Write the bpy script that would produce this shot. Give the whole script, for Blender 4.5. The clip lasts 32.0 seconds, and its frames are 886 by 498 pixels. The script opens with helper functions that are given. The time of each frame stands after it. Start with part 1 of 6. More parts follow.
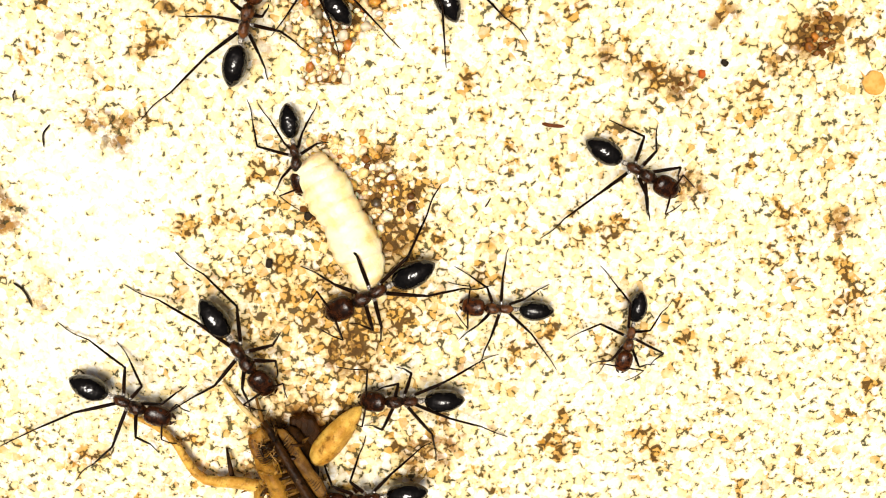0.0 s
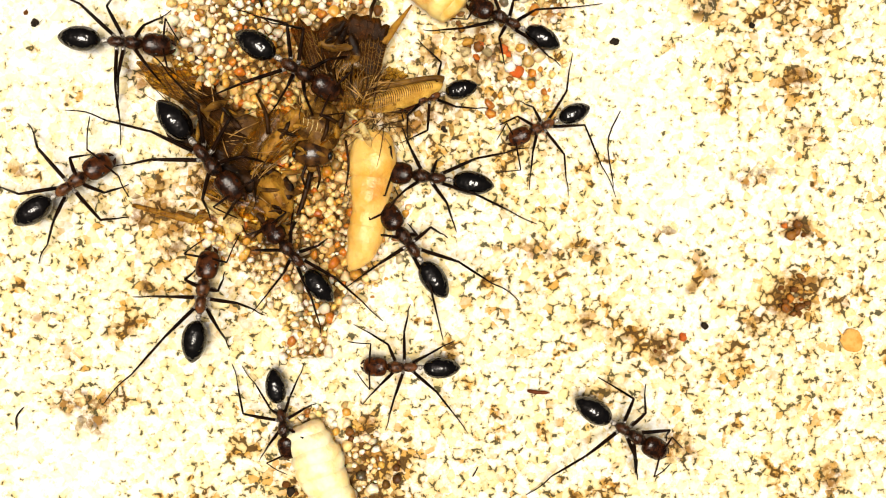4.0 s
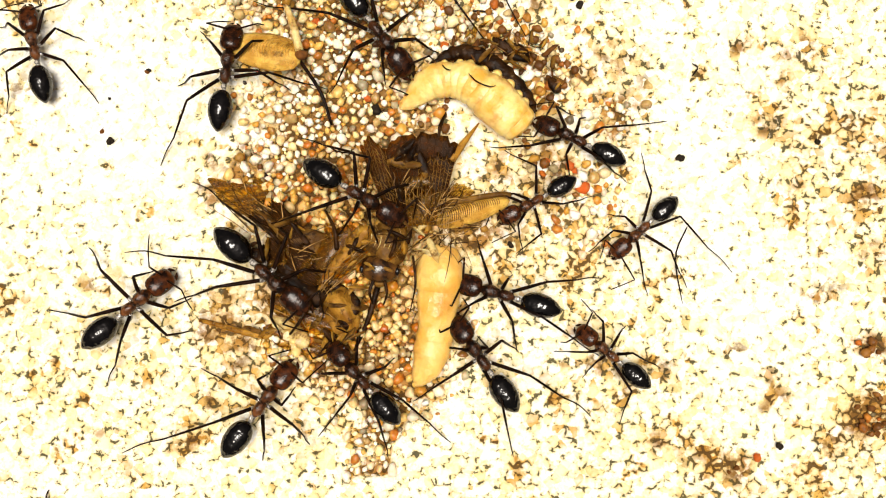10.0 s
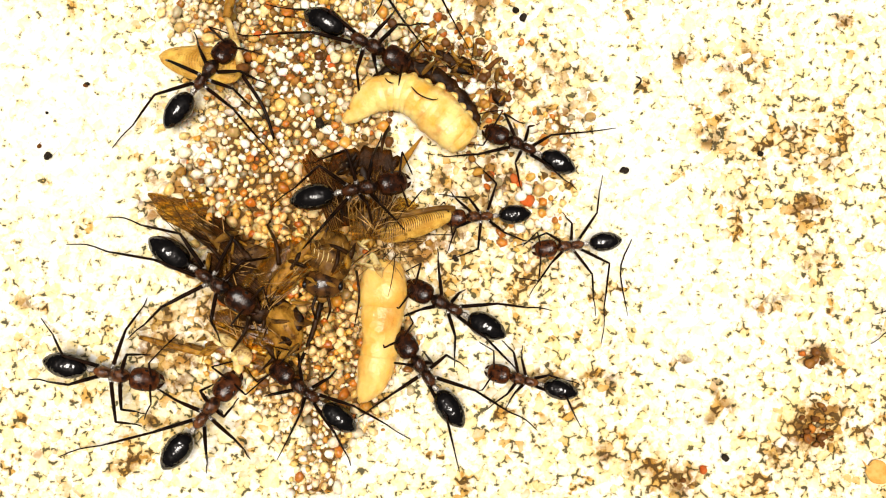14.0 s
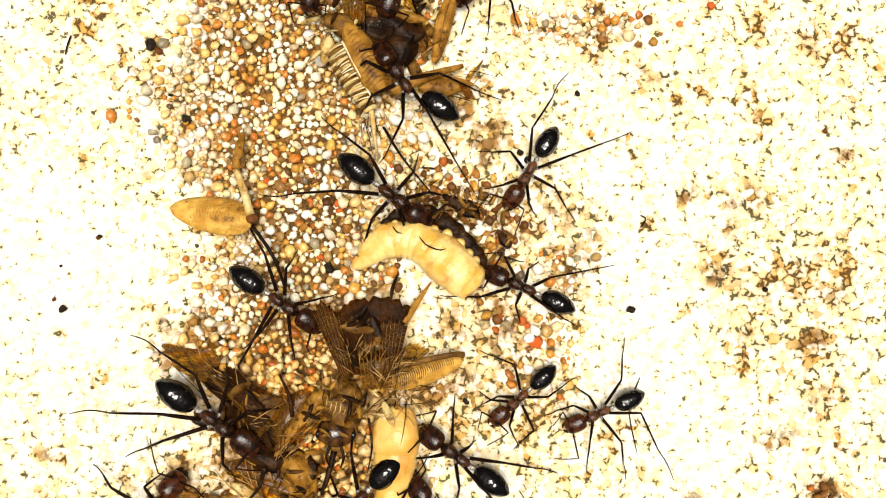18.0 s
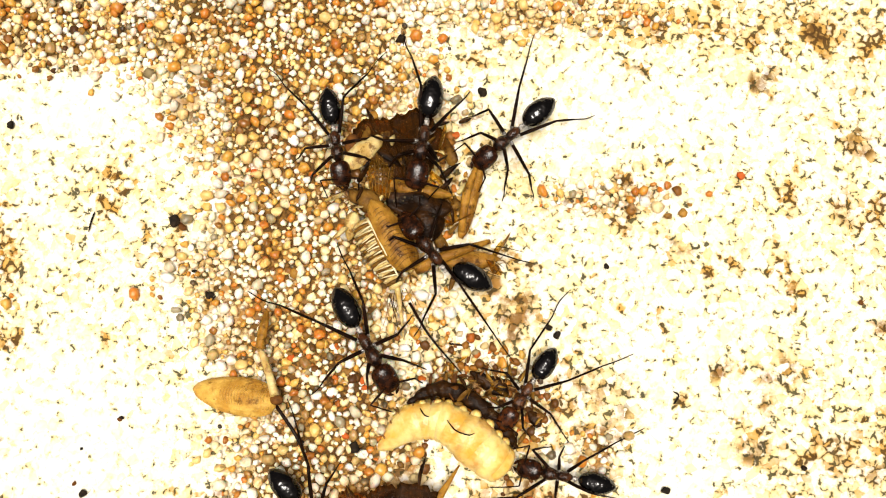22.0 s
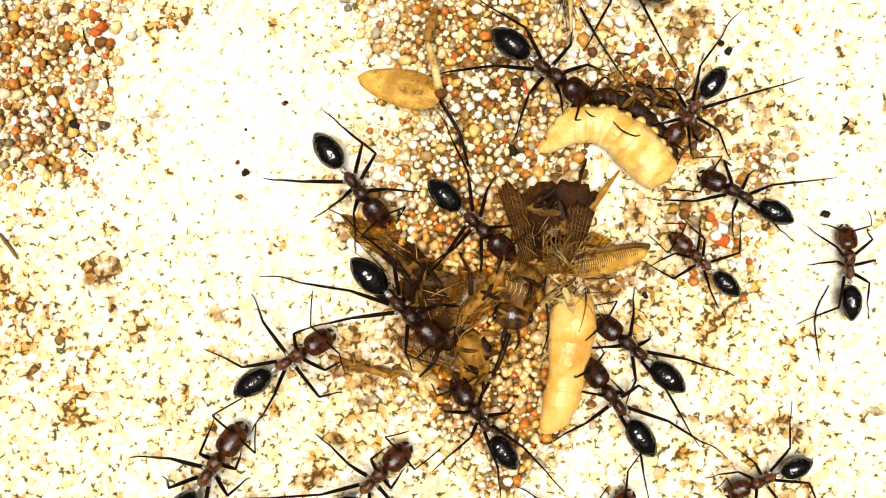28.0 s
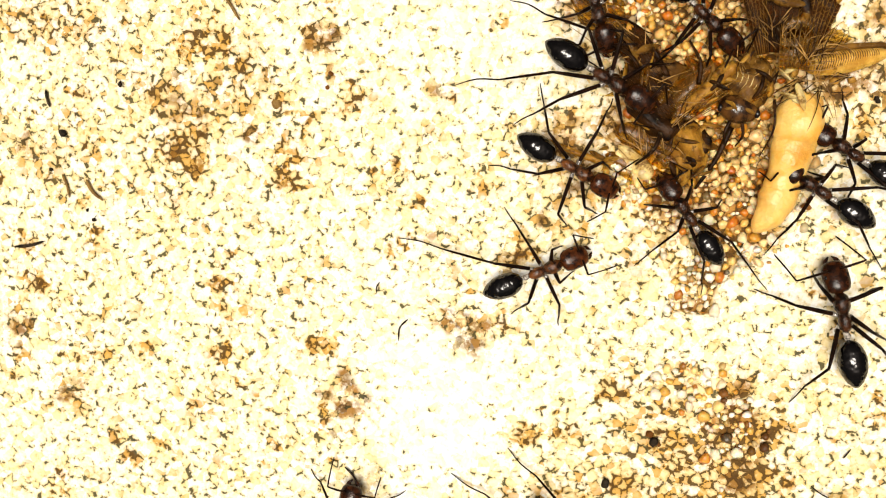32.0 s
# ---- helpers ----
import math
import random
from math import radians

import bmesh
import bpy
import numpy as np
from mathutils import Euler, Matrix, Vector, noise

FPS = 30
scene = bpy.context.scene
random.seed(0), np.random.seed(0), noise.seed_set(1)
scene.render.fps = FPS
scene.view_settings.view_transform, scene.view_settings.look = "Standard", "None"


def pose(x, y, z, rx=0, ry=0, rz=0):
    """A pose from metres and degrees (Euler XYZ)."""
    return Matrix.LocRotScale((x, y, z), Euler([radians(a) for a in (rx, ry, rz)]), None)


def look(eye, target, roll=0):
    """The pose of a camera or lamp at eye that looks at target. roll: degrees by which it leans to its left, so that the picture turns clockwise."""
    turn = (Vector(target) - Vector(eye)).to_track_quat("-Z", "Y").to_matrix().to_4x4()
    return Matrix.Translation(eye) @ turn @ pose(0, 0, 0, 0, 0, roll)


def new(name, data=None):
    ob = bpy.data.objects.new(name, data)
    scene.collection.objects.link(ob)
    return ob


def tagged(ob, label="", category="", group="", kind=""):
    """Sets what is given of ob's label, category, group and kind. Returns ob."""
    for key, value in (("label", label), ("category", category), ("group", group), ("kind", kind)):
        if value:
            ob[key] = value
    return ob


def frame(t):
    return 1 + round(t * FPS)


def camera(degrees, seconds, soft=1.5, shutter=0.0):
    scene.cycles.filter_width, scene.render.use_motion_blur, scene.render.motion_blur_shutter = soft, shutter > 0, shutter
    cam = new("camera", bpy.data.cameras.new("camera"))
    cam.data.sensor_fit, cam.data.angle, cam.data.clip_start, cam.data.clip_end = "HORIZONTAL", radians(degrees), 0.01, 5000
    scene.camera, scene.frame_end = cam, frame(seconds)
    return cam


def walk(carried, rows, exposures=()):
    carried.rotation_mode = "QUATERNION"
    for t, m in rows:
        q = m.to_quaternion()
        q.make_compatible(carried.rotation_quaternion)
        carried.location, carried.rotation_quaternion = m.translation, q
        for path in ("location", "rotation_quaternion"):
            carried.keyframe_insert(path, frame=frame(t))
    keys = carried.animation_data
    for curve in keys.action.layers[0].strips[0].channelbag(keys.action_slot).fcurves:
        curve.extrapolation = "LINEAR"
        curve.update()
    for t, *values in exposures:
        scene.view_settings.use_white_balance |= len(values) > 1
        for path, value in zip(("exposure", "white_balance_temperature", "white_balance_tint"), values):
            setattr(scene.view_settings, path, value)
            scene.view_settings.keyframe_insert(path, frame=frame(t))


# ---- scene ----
MM = 0.001  # lengths below are in millimetres

cam = camera(50, 32.0, soft=1.1)
PATH = [
    (0, 1.12, -12.95, 63.78, -11.17, 1.00, 2.72),
    (0.5, 0.47, -11.66, 63.30, -10.16, 0.31, 2.54),
    (1, 0.33, -9.25, 62.48, -9.90, -0.96, 1.64),
    (1.5, 0.77, -8.07, 61.71, -9.40, -2.60, 0.78),
    (2, 0.83, -8.15, 61.53, -7.97, -3.31, 0.61),
    (2.5, 0.39, -6.35, 61.43, -5.51, -2.80, 0.57),
    (3, 0.41, -5.71, 61.92, -4.50, -1.70, 1.07),
    (3.5, -0.14, -5.38, 61.97, -4.05, -1.56, 1.39),
    (4, -0.38, -4.58, 62.20, -2.73, -1.25, 1.22),
    (4.5, -0.59, -3.63, 62.26, -2.08, -1.31, 1.21),
    (6.5, -1.59, -7.74, 61.98, 3.72, -1.72, 2.13),
    (7, -1.47, -7.24, 62.51, 3.32, -1.34, 1.74),
    (7.5, -1.97, -5.96, 63.06, 3.82, -0.66, 1.86),
    (8, -2.28, -5.02, 63.63, 4.45, 0.07, 1.81),
    (8.5, -3.17, -1.92, 63.65, 3.89, 0.64, 1.56),
    (9, -3.87, -1.53, 62.81, 3.83, 0.22, 1.70),
    (9.5, -3.19, -2.70, 62.15, 3.52, 0.26, 1.64),
    (10, -2.95, -3.65, 61.82, 3.30, 0.37, 1.37),
    (10.5, -2.90, -3.65, 61.66, 3.47, 0.29, 1.25),
    (11, -2.97, -3.45, 61.77, 3.89, 0.37, 1.13),
    (11.5, -3.19, -3.07, 61.67, 3.75, -0.06, 1.13),
    (12, -2.74, -3.16, 61.56, 3.72, -0.32, 1.16),
    (12.5, -1.77, -3.15, 61.45, 3.75, -0.57, 1.24),
    (13, -1.44, -3.26, 61.44, 3.88, -0.75, 1.16),
    (13.5, -1.25, -3.25, 61.39, 3.82, -1.01, 1.00),
    (15.5, -0.26, -2.41, 61.47, 3.81, -1.60, 0.51),
    (16, 0.60, -0.56, 62.30, 3.73, -0.98, 0.36),
    (16.5, 0.22, 1.19, 62.50, 3.87, -0.91, 0.03),
    (17, -0.46, 2.32, 62.61, 4.28, -0.52, -0.04),
    (17.5, -0.74, 4.32, 62.68, 4.20, -0.74, -0.25),
    (18, -1.40, 6.10, 62.85, 3.82, -0.81, -0.32),
    (18.5, -1.43, 7.55, 62.51, 4.35, -0.60, -0.34),
    (19, -1.42, 9.37, 62.14, 4.37, -0.24, -0.34),
    (19.5, -1.71, 9.97, 61.98, 4.77, -0.30, -0.63),
    (20, -2.23, 11.31, 61.87, 5.08, -0.36, -0.99),
    (20.5, -1.85, 12.80, 62.17, 6.29, 0.11, -0.96),
    (21, -2.76, 14.35, 62.51, 6.94, -0.27, -0.89),
    (21.5, -2.64, 14.40, 62.49, 6.81, -0.16, -0.82),
    (22, -2.29, 14.44, 62.43, 6.89, -0.02, -0.67),
    (22.5, -2.77, 14.46, 62.53, 6.92, -0.22, -0.66),
    (23, -2.98, 14.62, 62.58, 6.85, -0.20, -0.74),
    (23.5, -3.10, 14.66, 62.48, 6.55, -0.37, -0.78),
    (24, -2.96, 14.55, 62.41, 6.30, -0.41, -0.73),
    (24.5, -2.87, 13.59, 62.19, 5.91, -0.42, -0.64),
    (26.5, -2.94, 4.69, 60.56, 3.25, 1.90, 1.59),
    (27, -6.09, 3.74, 60.95, 2.09, 0.73, 2.20),
    (27.5, -7.31, 1.42, 61.12, 1.69, 2.34, 3.69),
    (28, -8.88, 1.43, 61.49, 1.07, 2.99, 3.95),
    (28.5, -11.64, 0.02, 61.86, -0.54, 3.94, 4.89),
    (29, -12.81, -1.46, 62.11, -1.57, 4.41, 5.66),
    (29.5, -14.90, -3.32, 62.58, -2.55, 5.16, 6.42),
    (30, -15.79, -3.74, 62.46, -4.05, 6.23, 6.57),
    (30.5, -16.48, -4.47, 62.65, -5.29, 6.86, 7.14),
    (31, -17.51, -5.57, 62.77, -6.62, 7.31, 7.82),
    (31.5, -17.39, -5.68, 62.66, -7.00, 7.49, 8.13),
    (32, -17.38, -4.98, 62.59, -6.49, 7.49, 8.41),
]
walk(cam, [(t, pose(x * MM, y * MM, z * MM, rx, ry, rz)) for t, x, y, z, rx, ry, rz in PATH],
     exposures=[(0.0, 1.44, 6700, 10), (4.0, 1.44 - 0.08, 6700 + 250, 10), (7.5, 1.44 - 0.06, 6700 + 150, 10), (10.0, 1.44, 6700, 10), (28.5, 1.44 + 0.03, 6700 - 150, 10), (32.0, 1.44 - 0.06, 6700 + 150, 10)])

# ---- light: bright haze with a veiled sun almost overhead, wide and soft ----
SUN_ELEV, SUN_AZ = 86.0, 200.0
world = bpy.data.worlds.new("sky")
scene.world = world
world.use_nodes = True
wn = world.node_tree
sky = wn.nodes.new("ShaderNodeTexSky")
sky.sky_type = "NISHITA"
sky.sun_disc = False
sky.sun_elevation = radians(SUN_ELEV)
sky.sun_rotation = radians(SUN_AZ)
sky.air_density, sky.dust_density, sky.ozone_density = 0.04, 5.0, 0.0
wn.links.new(sky.outputs[0], wn.nodes["Background"].inputs[0])
wn.nodes["Background"].inputs[1].default_value = 0.035
sun_data = bpy.data.lights.new("sun", "SUN")
sun_data.energy = 1.75
sun_data.angle = radians(28)
sun_data.color = (1.0, 0.965, 0.89)
sun = new("sun", sun_data)
sun_dir = Vector((math.sin(radians(SUN_AZ)) * math.cos(radians(SUN_ELEV)), math.cos(radians(SUN_AZ)) * math.cos(radians(SUN_ELEV)), math.sin(radians(SUN_ELEV))))
sun.matrix_world = look(sun_dir * 2, (0, 0, 0))


# ---- materials ----
class Nodes:
    """A short hand for building one node material."""

    def __init__(self, name):
        self.mat = bpy.data.materials.new(name)
        self.mat.use_nodes = True
        self.tree = self.mat.node_tree
        self.bsdf = self.tree.nodes["Principled BSDF"]
        tc = self.add("ShaderNodeTexCoord")
        mp = self.add("ShaderNodeMapping")
        mp.inputs["Scale"].default_value = (1000, 1000, 1000)  # to millimetres
        self.link(tc.outputs["Object"], mp.inputs[0])
        self.co = mp.outputs[0]

    def add(self, kind, **props):
        n = self.tree.nodes.new(kind)
        for k, v in props.items():
            setattr(n, k, v)
        return n

    def link(self, a, b):
        self.tree.links.new(a, b)

    def put(self, socket, v):
        if isinstance(v, bpy.types.NodeSocket):
            self.link(v, socket)
        elif isinstance(v, tuple) and socket.type == "RGBA":
            socket.default_value = (*v, 1.0)
        else:
            socket.default_value = v

    def noise(self, scale, detail=3.0, rough=0.55, out=0, distortion=0.0):
        n = self.add("ShaderNodeTexNoise")
        self.link(self.co, n.inputs["Vector"])
        n.inputs["Scale"].default_value, n.inputs["Detail"].default_value, n.inputs["Roughness"].default_value = scale, detail, rough
        n.inputs["Distortion"].default_value = distortion
        return n.outputs[out]

    def voronoi(self, scale, feature="F1", out="Distance", rand=1.0, co=None):
        n = self.add("ShaderNodeTexVoronoi", feature=feature)
        self.link(co or self.co, n.inputs["Vector"])
        n.inputs["Scale"].default_value = scale
        n.inputs["Randomness"].default_value = rand
        return n.outputs[out]

    def step(self, v, lo, hi, a=0.0, b=1.0):
        n = self.add("ShaderNodeMapRange", interpolation_type="SMOOTHSTEP")
        self.link(v, n.inputs[0])
        for i, x in zip((1, 2, 3, 4), (lo, hi, a, b)):
            n.inputs[i].default_value = x
        return n.outputs[0]

    def math(self, op, a, b=0.0, c=0.0):
        n = self.add("ShaderNodeMath", operation=op)
        for i, v in enumerate((a, b, c)):
            self.put(n.inputs[i], v)
        return n.outputs[0]

    def mix(self, f, a, b, blend="MIX"):
        n = self.add("ShaderNodeMix", data_type="RGBA", blend_type=blend)
        self.put(n.inputs[0], f)
        self.put(n.inputs[6], a)
        self.put(n.inputs[7], b)
        return n.outputs[2]

    def ramp(self, f, *stops):
        n = self.add("ShaderNodeValToRGB")
        self.put(n.inputs[0], f)
        cr = n.color_ramp
        while len(cr.elements) < len(stops):
            cr.elements.new(0.5)
        for e, (p, col) in zip(cr.elements, stops):
            e.position, e.color = p, (*col, 1)
        return n.outputs[0]

    def bump(self, height, strength, dist, normal=None):
        n = self.add("ShaderNodeBump")
        self.link(height, n.inputs["Height"])
        n.inputs["Strength"].default_value = strength
        n.inputs["Distance"].default_value = dist * MM
        if normal:
            self.link(normal, n.inputs["Normal"])
        return n.outputs[0]

    def done(self, color=None, rough=0.5, normal=None, **more):
        if color is not None:
            self.put(self.bsdf.inputs["Base Color"], color)
        self.put(self.bsdf.inputs["Roughness"], rough)
        if normal is not None:
            self.link(normal, self.bsdf.inputs["Normal"])
        for k, v in more.items():
            self.put(self.bsdf.inputs[k.replace("_", " ")], v)
        return self.mat


def chitin(name, dark, light, rough, scale=3.0, bump=0.25, gloss=0.4, wave=0.0, ior=1.5):
    """Insect armour: two tones, fine pitting."""
    n = Nodes(name)
    col = n.mix(n.step(n.noise(scale), 0.3, 0.75), dark, light)
    r = n.math("ADD", n.math("MULTIPLY", n.noise(scale * 2.5), 0.12), rough - 0.06)
    nm = n.bump(n.noise(scale * 9, 2.0), bump, 0.03)
    if wave:
        nm = n.bump(n.noise(2.0, 1.5), wave, 0.20, nm)
    return n.done(col, r, nm, Specular_IOR_Level=gloss, IOR=ior)


BLACK = chitin("gaster_black", (0.0008, 0.0006, 0.0005), (0.0022, 0.0015, 0.0010), 0.11, 2.0, 0.06, 0.5, 0.60, 1.55)
BROWN = chitin("head_brown", (0.0035, 0.0012, 0.0005), (0.040, 0.0110, 0.0026), 0.17, 2.2, 0.35, 0.30)
REDDISH = chitin("thorax_brown", (0.0024, 0.0010, 0.0005), (0.055, 0.0165, 0.0042), 0.17, 2.4, 0.8, 0.32)
RED_HEAD = chitin("head_red_brown", (0.0070, 0.0022, 0.0008), (0.085, 0.022, 0.0046), 0.17, 2.2, 0.35, 0.30)
RED_THORAX = chitin("thorax_red_brown", (0.007, 0.0025, 0.0010), (0.150, 0.048, 0.012), 0.17, 2.4, 0.8, 0.32)
LEG = chitin("leg_black", (0.0022, 0.0012, 0.0007), (0.014, 0.0050, 0.002), 0.36, 2.0, 0.2, 0.07)
# pale blotches paint the white glints of waist and hips into the colour
GLINT_GREY = chitin("waist_glint_grey", (0.006, 0.004, 0.003), (0.62, 0.56, 0.48), 0.16, 3.4, 0.9, 0.5, 0.0, 2.2)
MEMBRANE = chitin("membrane", (0.012, 0.008, 0.003), (0.035, 0.024, 0.009), 0.4, 4.0, 0.2)
EYE = chitin("eye_black", (0.003, 0.003, 0.003), (0.006, 0.005, 0.005), 0.12, 6.0, 0.3)


def flesh(name, pale, deep, stain, amount):
    n = Nodes(name)
    c = n.mix(n.step(n.noise(0.8), 0.35, 0.7), pale, deep)
    c = n.mix(n.math("MULTIPLY", n.step(n.noise(0.45, 4.0), 0.52, 0.72), amount), c, stain)
    nm = n.bump(n.noise(3.0, 4.0), 0.55, 0.16)
    return n.done(c, 0.34, nm, Subsurface_Weight=0.35, Subsurface_Radius=(1.2, 0.7, 0.3), Subsurface_Scale=0.0008)


LARVA_PALE = flesh("larva_cream", (0.83, 0.75, 0.50), (0.79, 0.60, 0.25), (0.52, 0.24, 0.03), 0.5)
LARVA_GOLD = flesh("larva_gold", (0.74, 0.47, 0.130), (0.68, 0.35, 0.055), (0.48, 0.19, 0.016), 0.6)
LARVA_YELLOW = flesh("larva_yellow", (0.79, 0.60, 0.22), (0.68, 0.36, 0.045), (0.46, 0.17, 0.012), 0.75)
LARVA_HEAD = chitin("larva_head", (0.12, 0.04, 0.008), (0.26, 0.10, 0.02), 0.3)


def horn(name, pale, mid, dark, streak=1.0, rough=0.3, see=0.0):
    """Dry cricket skin: streaks along its length over blotches, with near-black patches; half see-through."""
    n = Nodes(name)
    mp = n.add("ShaderNodeMapping")
    mp.inputs["Scale"].default_value = (0.45, 2.0, 2.0)
    n.link(n.co, mp.inputs[0])
    st = n.add("ShaderNodeTexNoise")
    n.link(mp.outputs[0], st.inputs["Vector"])
    st.inputs["Scale"].default_value, st.inputs["Detail"].default_value, st.inputs["Roughness"].default_value = 1.3, 4.0, 0.6
    lines = st.outputs[0]
    col = n.mix(n.step(n.noise(1.0, 4.0, 0.6), 0.36, 0.64), pale, mid)
    col = n.mix(n.math("MULTIPLY", n.step(lines, 0.44, 0.70), streak * 0.35), col, dark)
    col = n.mix(n.step(n.noise(1.5, 5.0, 0.70), 0.52, 0.66, 0.0, 0.9), col, dark)
    col = n.mix(n.step(n.noise(3.1, 3.0, 0.6), 0.64, 0.72, 0.0, 0.45), col, n.mix(0.25, pale, (0.75, 0.62, 0.36)))
    h = n.math("ADD", n.math("MULTIPLY", lines, 1.2), n.noise(4.0, 4.0))
    nm = n.bump(h, 0.6, 0.12)
    r = n.math("ADD", n.math("MULTIPLY", n.noise(3.0), 0.35), rough - 0.1)
    return n.done(col, r, nm, Specular_IOR_Level=0.09, Subsurface_Weight=see, Subsurface_Radius=(1.0, 0.5, 0.15), Subsurface_Scale=0.0006)


HORN_AMBER = horn("cricket_amber", (0.66, 0.40, 0.085), (0.44, 0.22, 0.032), (0.15, 0.065, 0.009), 0.8, 0.30, 0.25)
HORN_GOLD = horn("cricket_gold", (0.38, 0.190, 0.027), (0.20, 0.086, 0.010), (0.050, 0.018, 0.002), 0.9, 0.30, 0.2)
HORN_TAN = horn("cricket_tan", (0.19, 0.092, 0.016), (0.085, 0.036, 0.006), (0.014, 0.005, 0.001), 0.9, 0.32, 0.1)
HORN_DARK = horn("cricket_brown", (0.040, 0.0150, 0.0028), (0.010, 0.0037, 0.0009), (0.0018, 0.0008, 0.0004), 1.0, 0.32)
HORN_PALE = horn("cricket_pale", (0.66, 0.52, 0.24), (0.46, 0.29, 0.08), (0.13, 0.055, 0.011), 0.7, 0.34, 0.2)
BONE = chitin("rib_white", (0.52, 0.40, 0.18), (0.76, 0.66, 0.42), 0.4, 1.5)
BRISTLE = chitin("bristle_tan", (0.10, 0.042, 0.007), (0.46, 0.25, 0.06), 0.45, 1.2)


def make_wing():
    """Thin veined wing: amber film that lets light and what lies below through."""
    n = Nodes("wing_film")
    w = n.voronoi(1.3, "DISTANCE_TO_EDGE")
    vein = n.step(w, 0.0, 0.06, 1.0, 0.0)
    mp = n.add("ShaderNodeMapping")
    mp.inputs["Scale"].default_value = (0.25, 2.6, 1.0)
    n.link(n.co, mp.inputs[0])
    st = n.add("ShaderNodeTexNoise")
    n.link(mp.outputs[0], st.inputs["Vector"])
    st.inputs["Scale"].default_value, st.inputs["Detail"].default_value = 1.4, 4.0
    fold = n.step(st.outputs[0], 0.42, 0.62)
    col = n.mix(fold, (0.42, 0.24, 0.036), (0.15, 0.068, 0.011))
    col = n.mix(n.math("MULTIPLY", vein, 0.75), col, (0.030, 0.012, 0.002))
    n.done(col, 0.28, n.bump(n.math("ADD", vein, st.outputs[0]), 0.5, 0.08))
    clear = n.add("ShaderNodeBsdfTransparent")
    n.put(clear.inputs[0], n.mix(fold, (0.94, 0.81, 0.45), (0.78, 0.57, 0.22)))
    both = n.add("ShaderNodeMixShader")
    n.put(both.inputs[0], n.math("ADD", n.math("MULTIPLY", fold, 0.35), n.math("MULTIPLY", vein, 0.35), 0.0))
    n.link(clear.outputs[0], both.inputs[1])
    n.link(n.bsdf.outputs[0], both.inputs[2])
    n.link(both.outputs[0], n.tree.nodes["Material Output"].inputs[0])
    return n.mat


WING = make_wing()
CRICKET_HEAD = chitin("cricket_head", (0.012, 0.005, 0.0015), (0.115, 0.046, 0.010), 0.16, 1.6, 0.5, 0.5)


def make_smoke():
    """Dark smoky wing skin: brown-black, thinner and amber in blotches."""
    n = Nodes("smoky_wing")
    thin = n.step(n.noise(0.75, 4.0, 0.6), 0.40, 0.66)
    col = n.mix(thin, (0.020, 0.0075, 0.0013), (0.080, 0.031, 0.005))
    n.done(col, 0.4, n.bump(n.noise(4.0, 3.0), 0.4, 0.06), Specular_IOR_Level=0.04)
    clear = n.add("ShaderNodeBsdfTransparent")
    n.put(clear.inputs[0], (0.62, 0.36, 0.10))
    both = n.add("ShaderNodeMixShader")
    n.put(both.inputs[0], n.step(thin, 0.0, 1.0, 0.74, 0.34))
    n.link(clear.outputs[0], both.inputs[1])
    n.link(n.bsdf.outputs[0], both.inputs[2])
    n.link(both.outputs[0], n.tree.nodes["Material Output"].inputs[0])
    return n.mat


SMOKE = make_smoke()


def make_paving():
    """Pale cast stone: fused white and cream grains, narrow gaps coloured dark for dirt and crevice shade, yellow and
    rusty staining.
    """
    n = Nodes("pale_stone")
    add = n.add("ShaderNodeVectorMath", operation="MULTIPLY_ADD")
    n.link(n.noise(1.9, 2.0, out=1), add.inputs[0])
    add.inputs[1].default_value = (0.30, 0.30, 0.30)
    n.link(n.co, add.inputs[2])
    co = add.outputs[0]
    edge = n.voronoi(1.80, "DISTANCE_TO_EDGE", co=co)
    sep = n.add("ShaderNodeSeparateColor")
    n.link(n.voronoi(1.80, "F1", "Color", co=co), sep.inputs[0])
    r1, r2, r3 = sep.outputs[0], sep.outputs[1], sep.outputs[2]
    stain = n.add("ShaderNodeAttribute", attribute_name="stain").outputs["Fac"]
    wash = n.add("ShaderNodeAttribute", attribute_name="wash").outputs["Fac"]
    # dirt: broad washes, broken up at two smaller scales
    dirt = n.math("ADD", wash, n.math("MULTIPLY", n.math("SUBTRACT", n.noise(0.22, 3.0, 0.6), 0.5), 0.75))
    dirt = n.math("ADD", dirt, n.math("MULTIPLY", n.math("SUBTRACT", n.noise(0.75, 3.0, 0.6), 0.5), 0.85))
    dirt = n.math("ADD", dirt, n.math("MULTIPLY", stain, 0.55))
    patch = n.step(n.math("ADD", n.noise(0.27, 4.0, 0.64), n.math("MULTIPLY", wash, 0.05)), 0.585, 0.69)
    dirt = n.math("ADD", dirt, n.math("MULTIPLY", patch, 0.70))
    # gaps stand open only here and there, as short crescents
    gate = n.math("ADD", n.noise(1.75, 3.0, 0.62), n.math("MULTIPLY", n.math("SUBTRACT", dirt, 0.5), 0.20))
    width = n.math("ADD", n.math("MULTIPLY", n.step(gate, 0.52, 0.76), 0.16), 0.022)
    gap = n.step(n.math("SUBTRACT", edge, width), -0.035, 0.030, 1.0, 0.0)
    core = n.math("MULTIPLY", gap, n.step(gate, 0.525, 0.615))
    halo = n.math("MULTIPLY", n.step(gate, 0.42, 0.60), n.step(edge, 0.05, 0.42, 1.0, 0.35))
    base = n.mix(n.step(r1, 0.35, 1.0), (0.81, 0.795, 0.735), (0.79, 0.74, 0.57))
    cream = n.step(n.math("ADD", r2, n.math("MULTIPLY", dirt, 0.75)), 0.75, 1.35, 0.0, 0.72)
    base = n.mix(cream, base, (0.76, 0.595, 0.265))
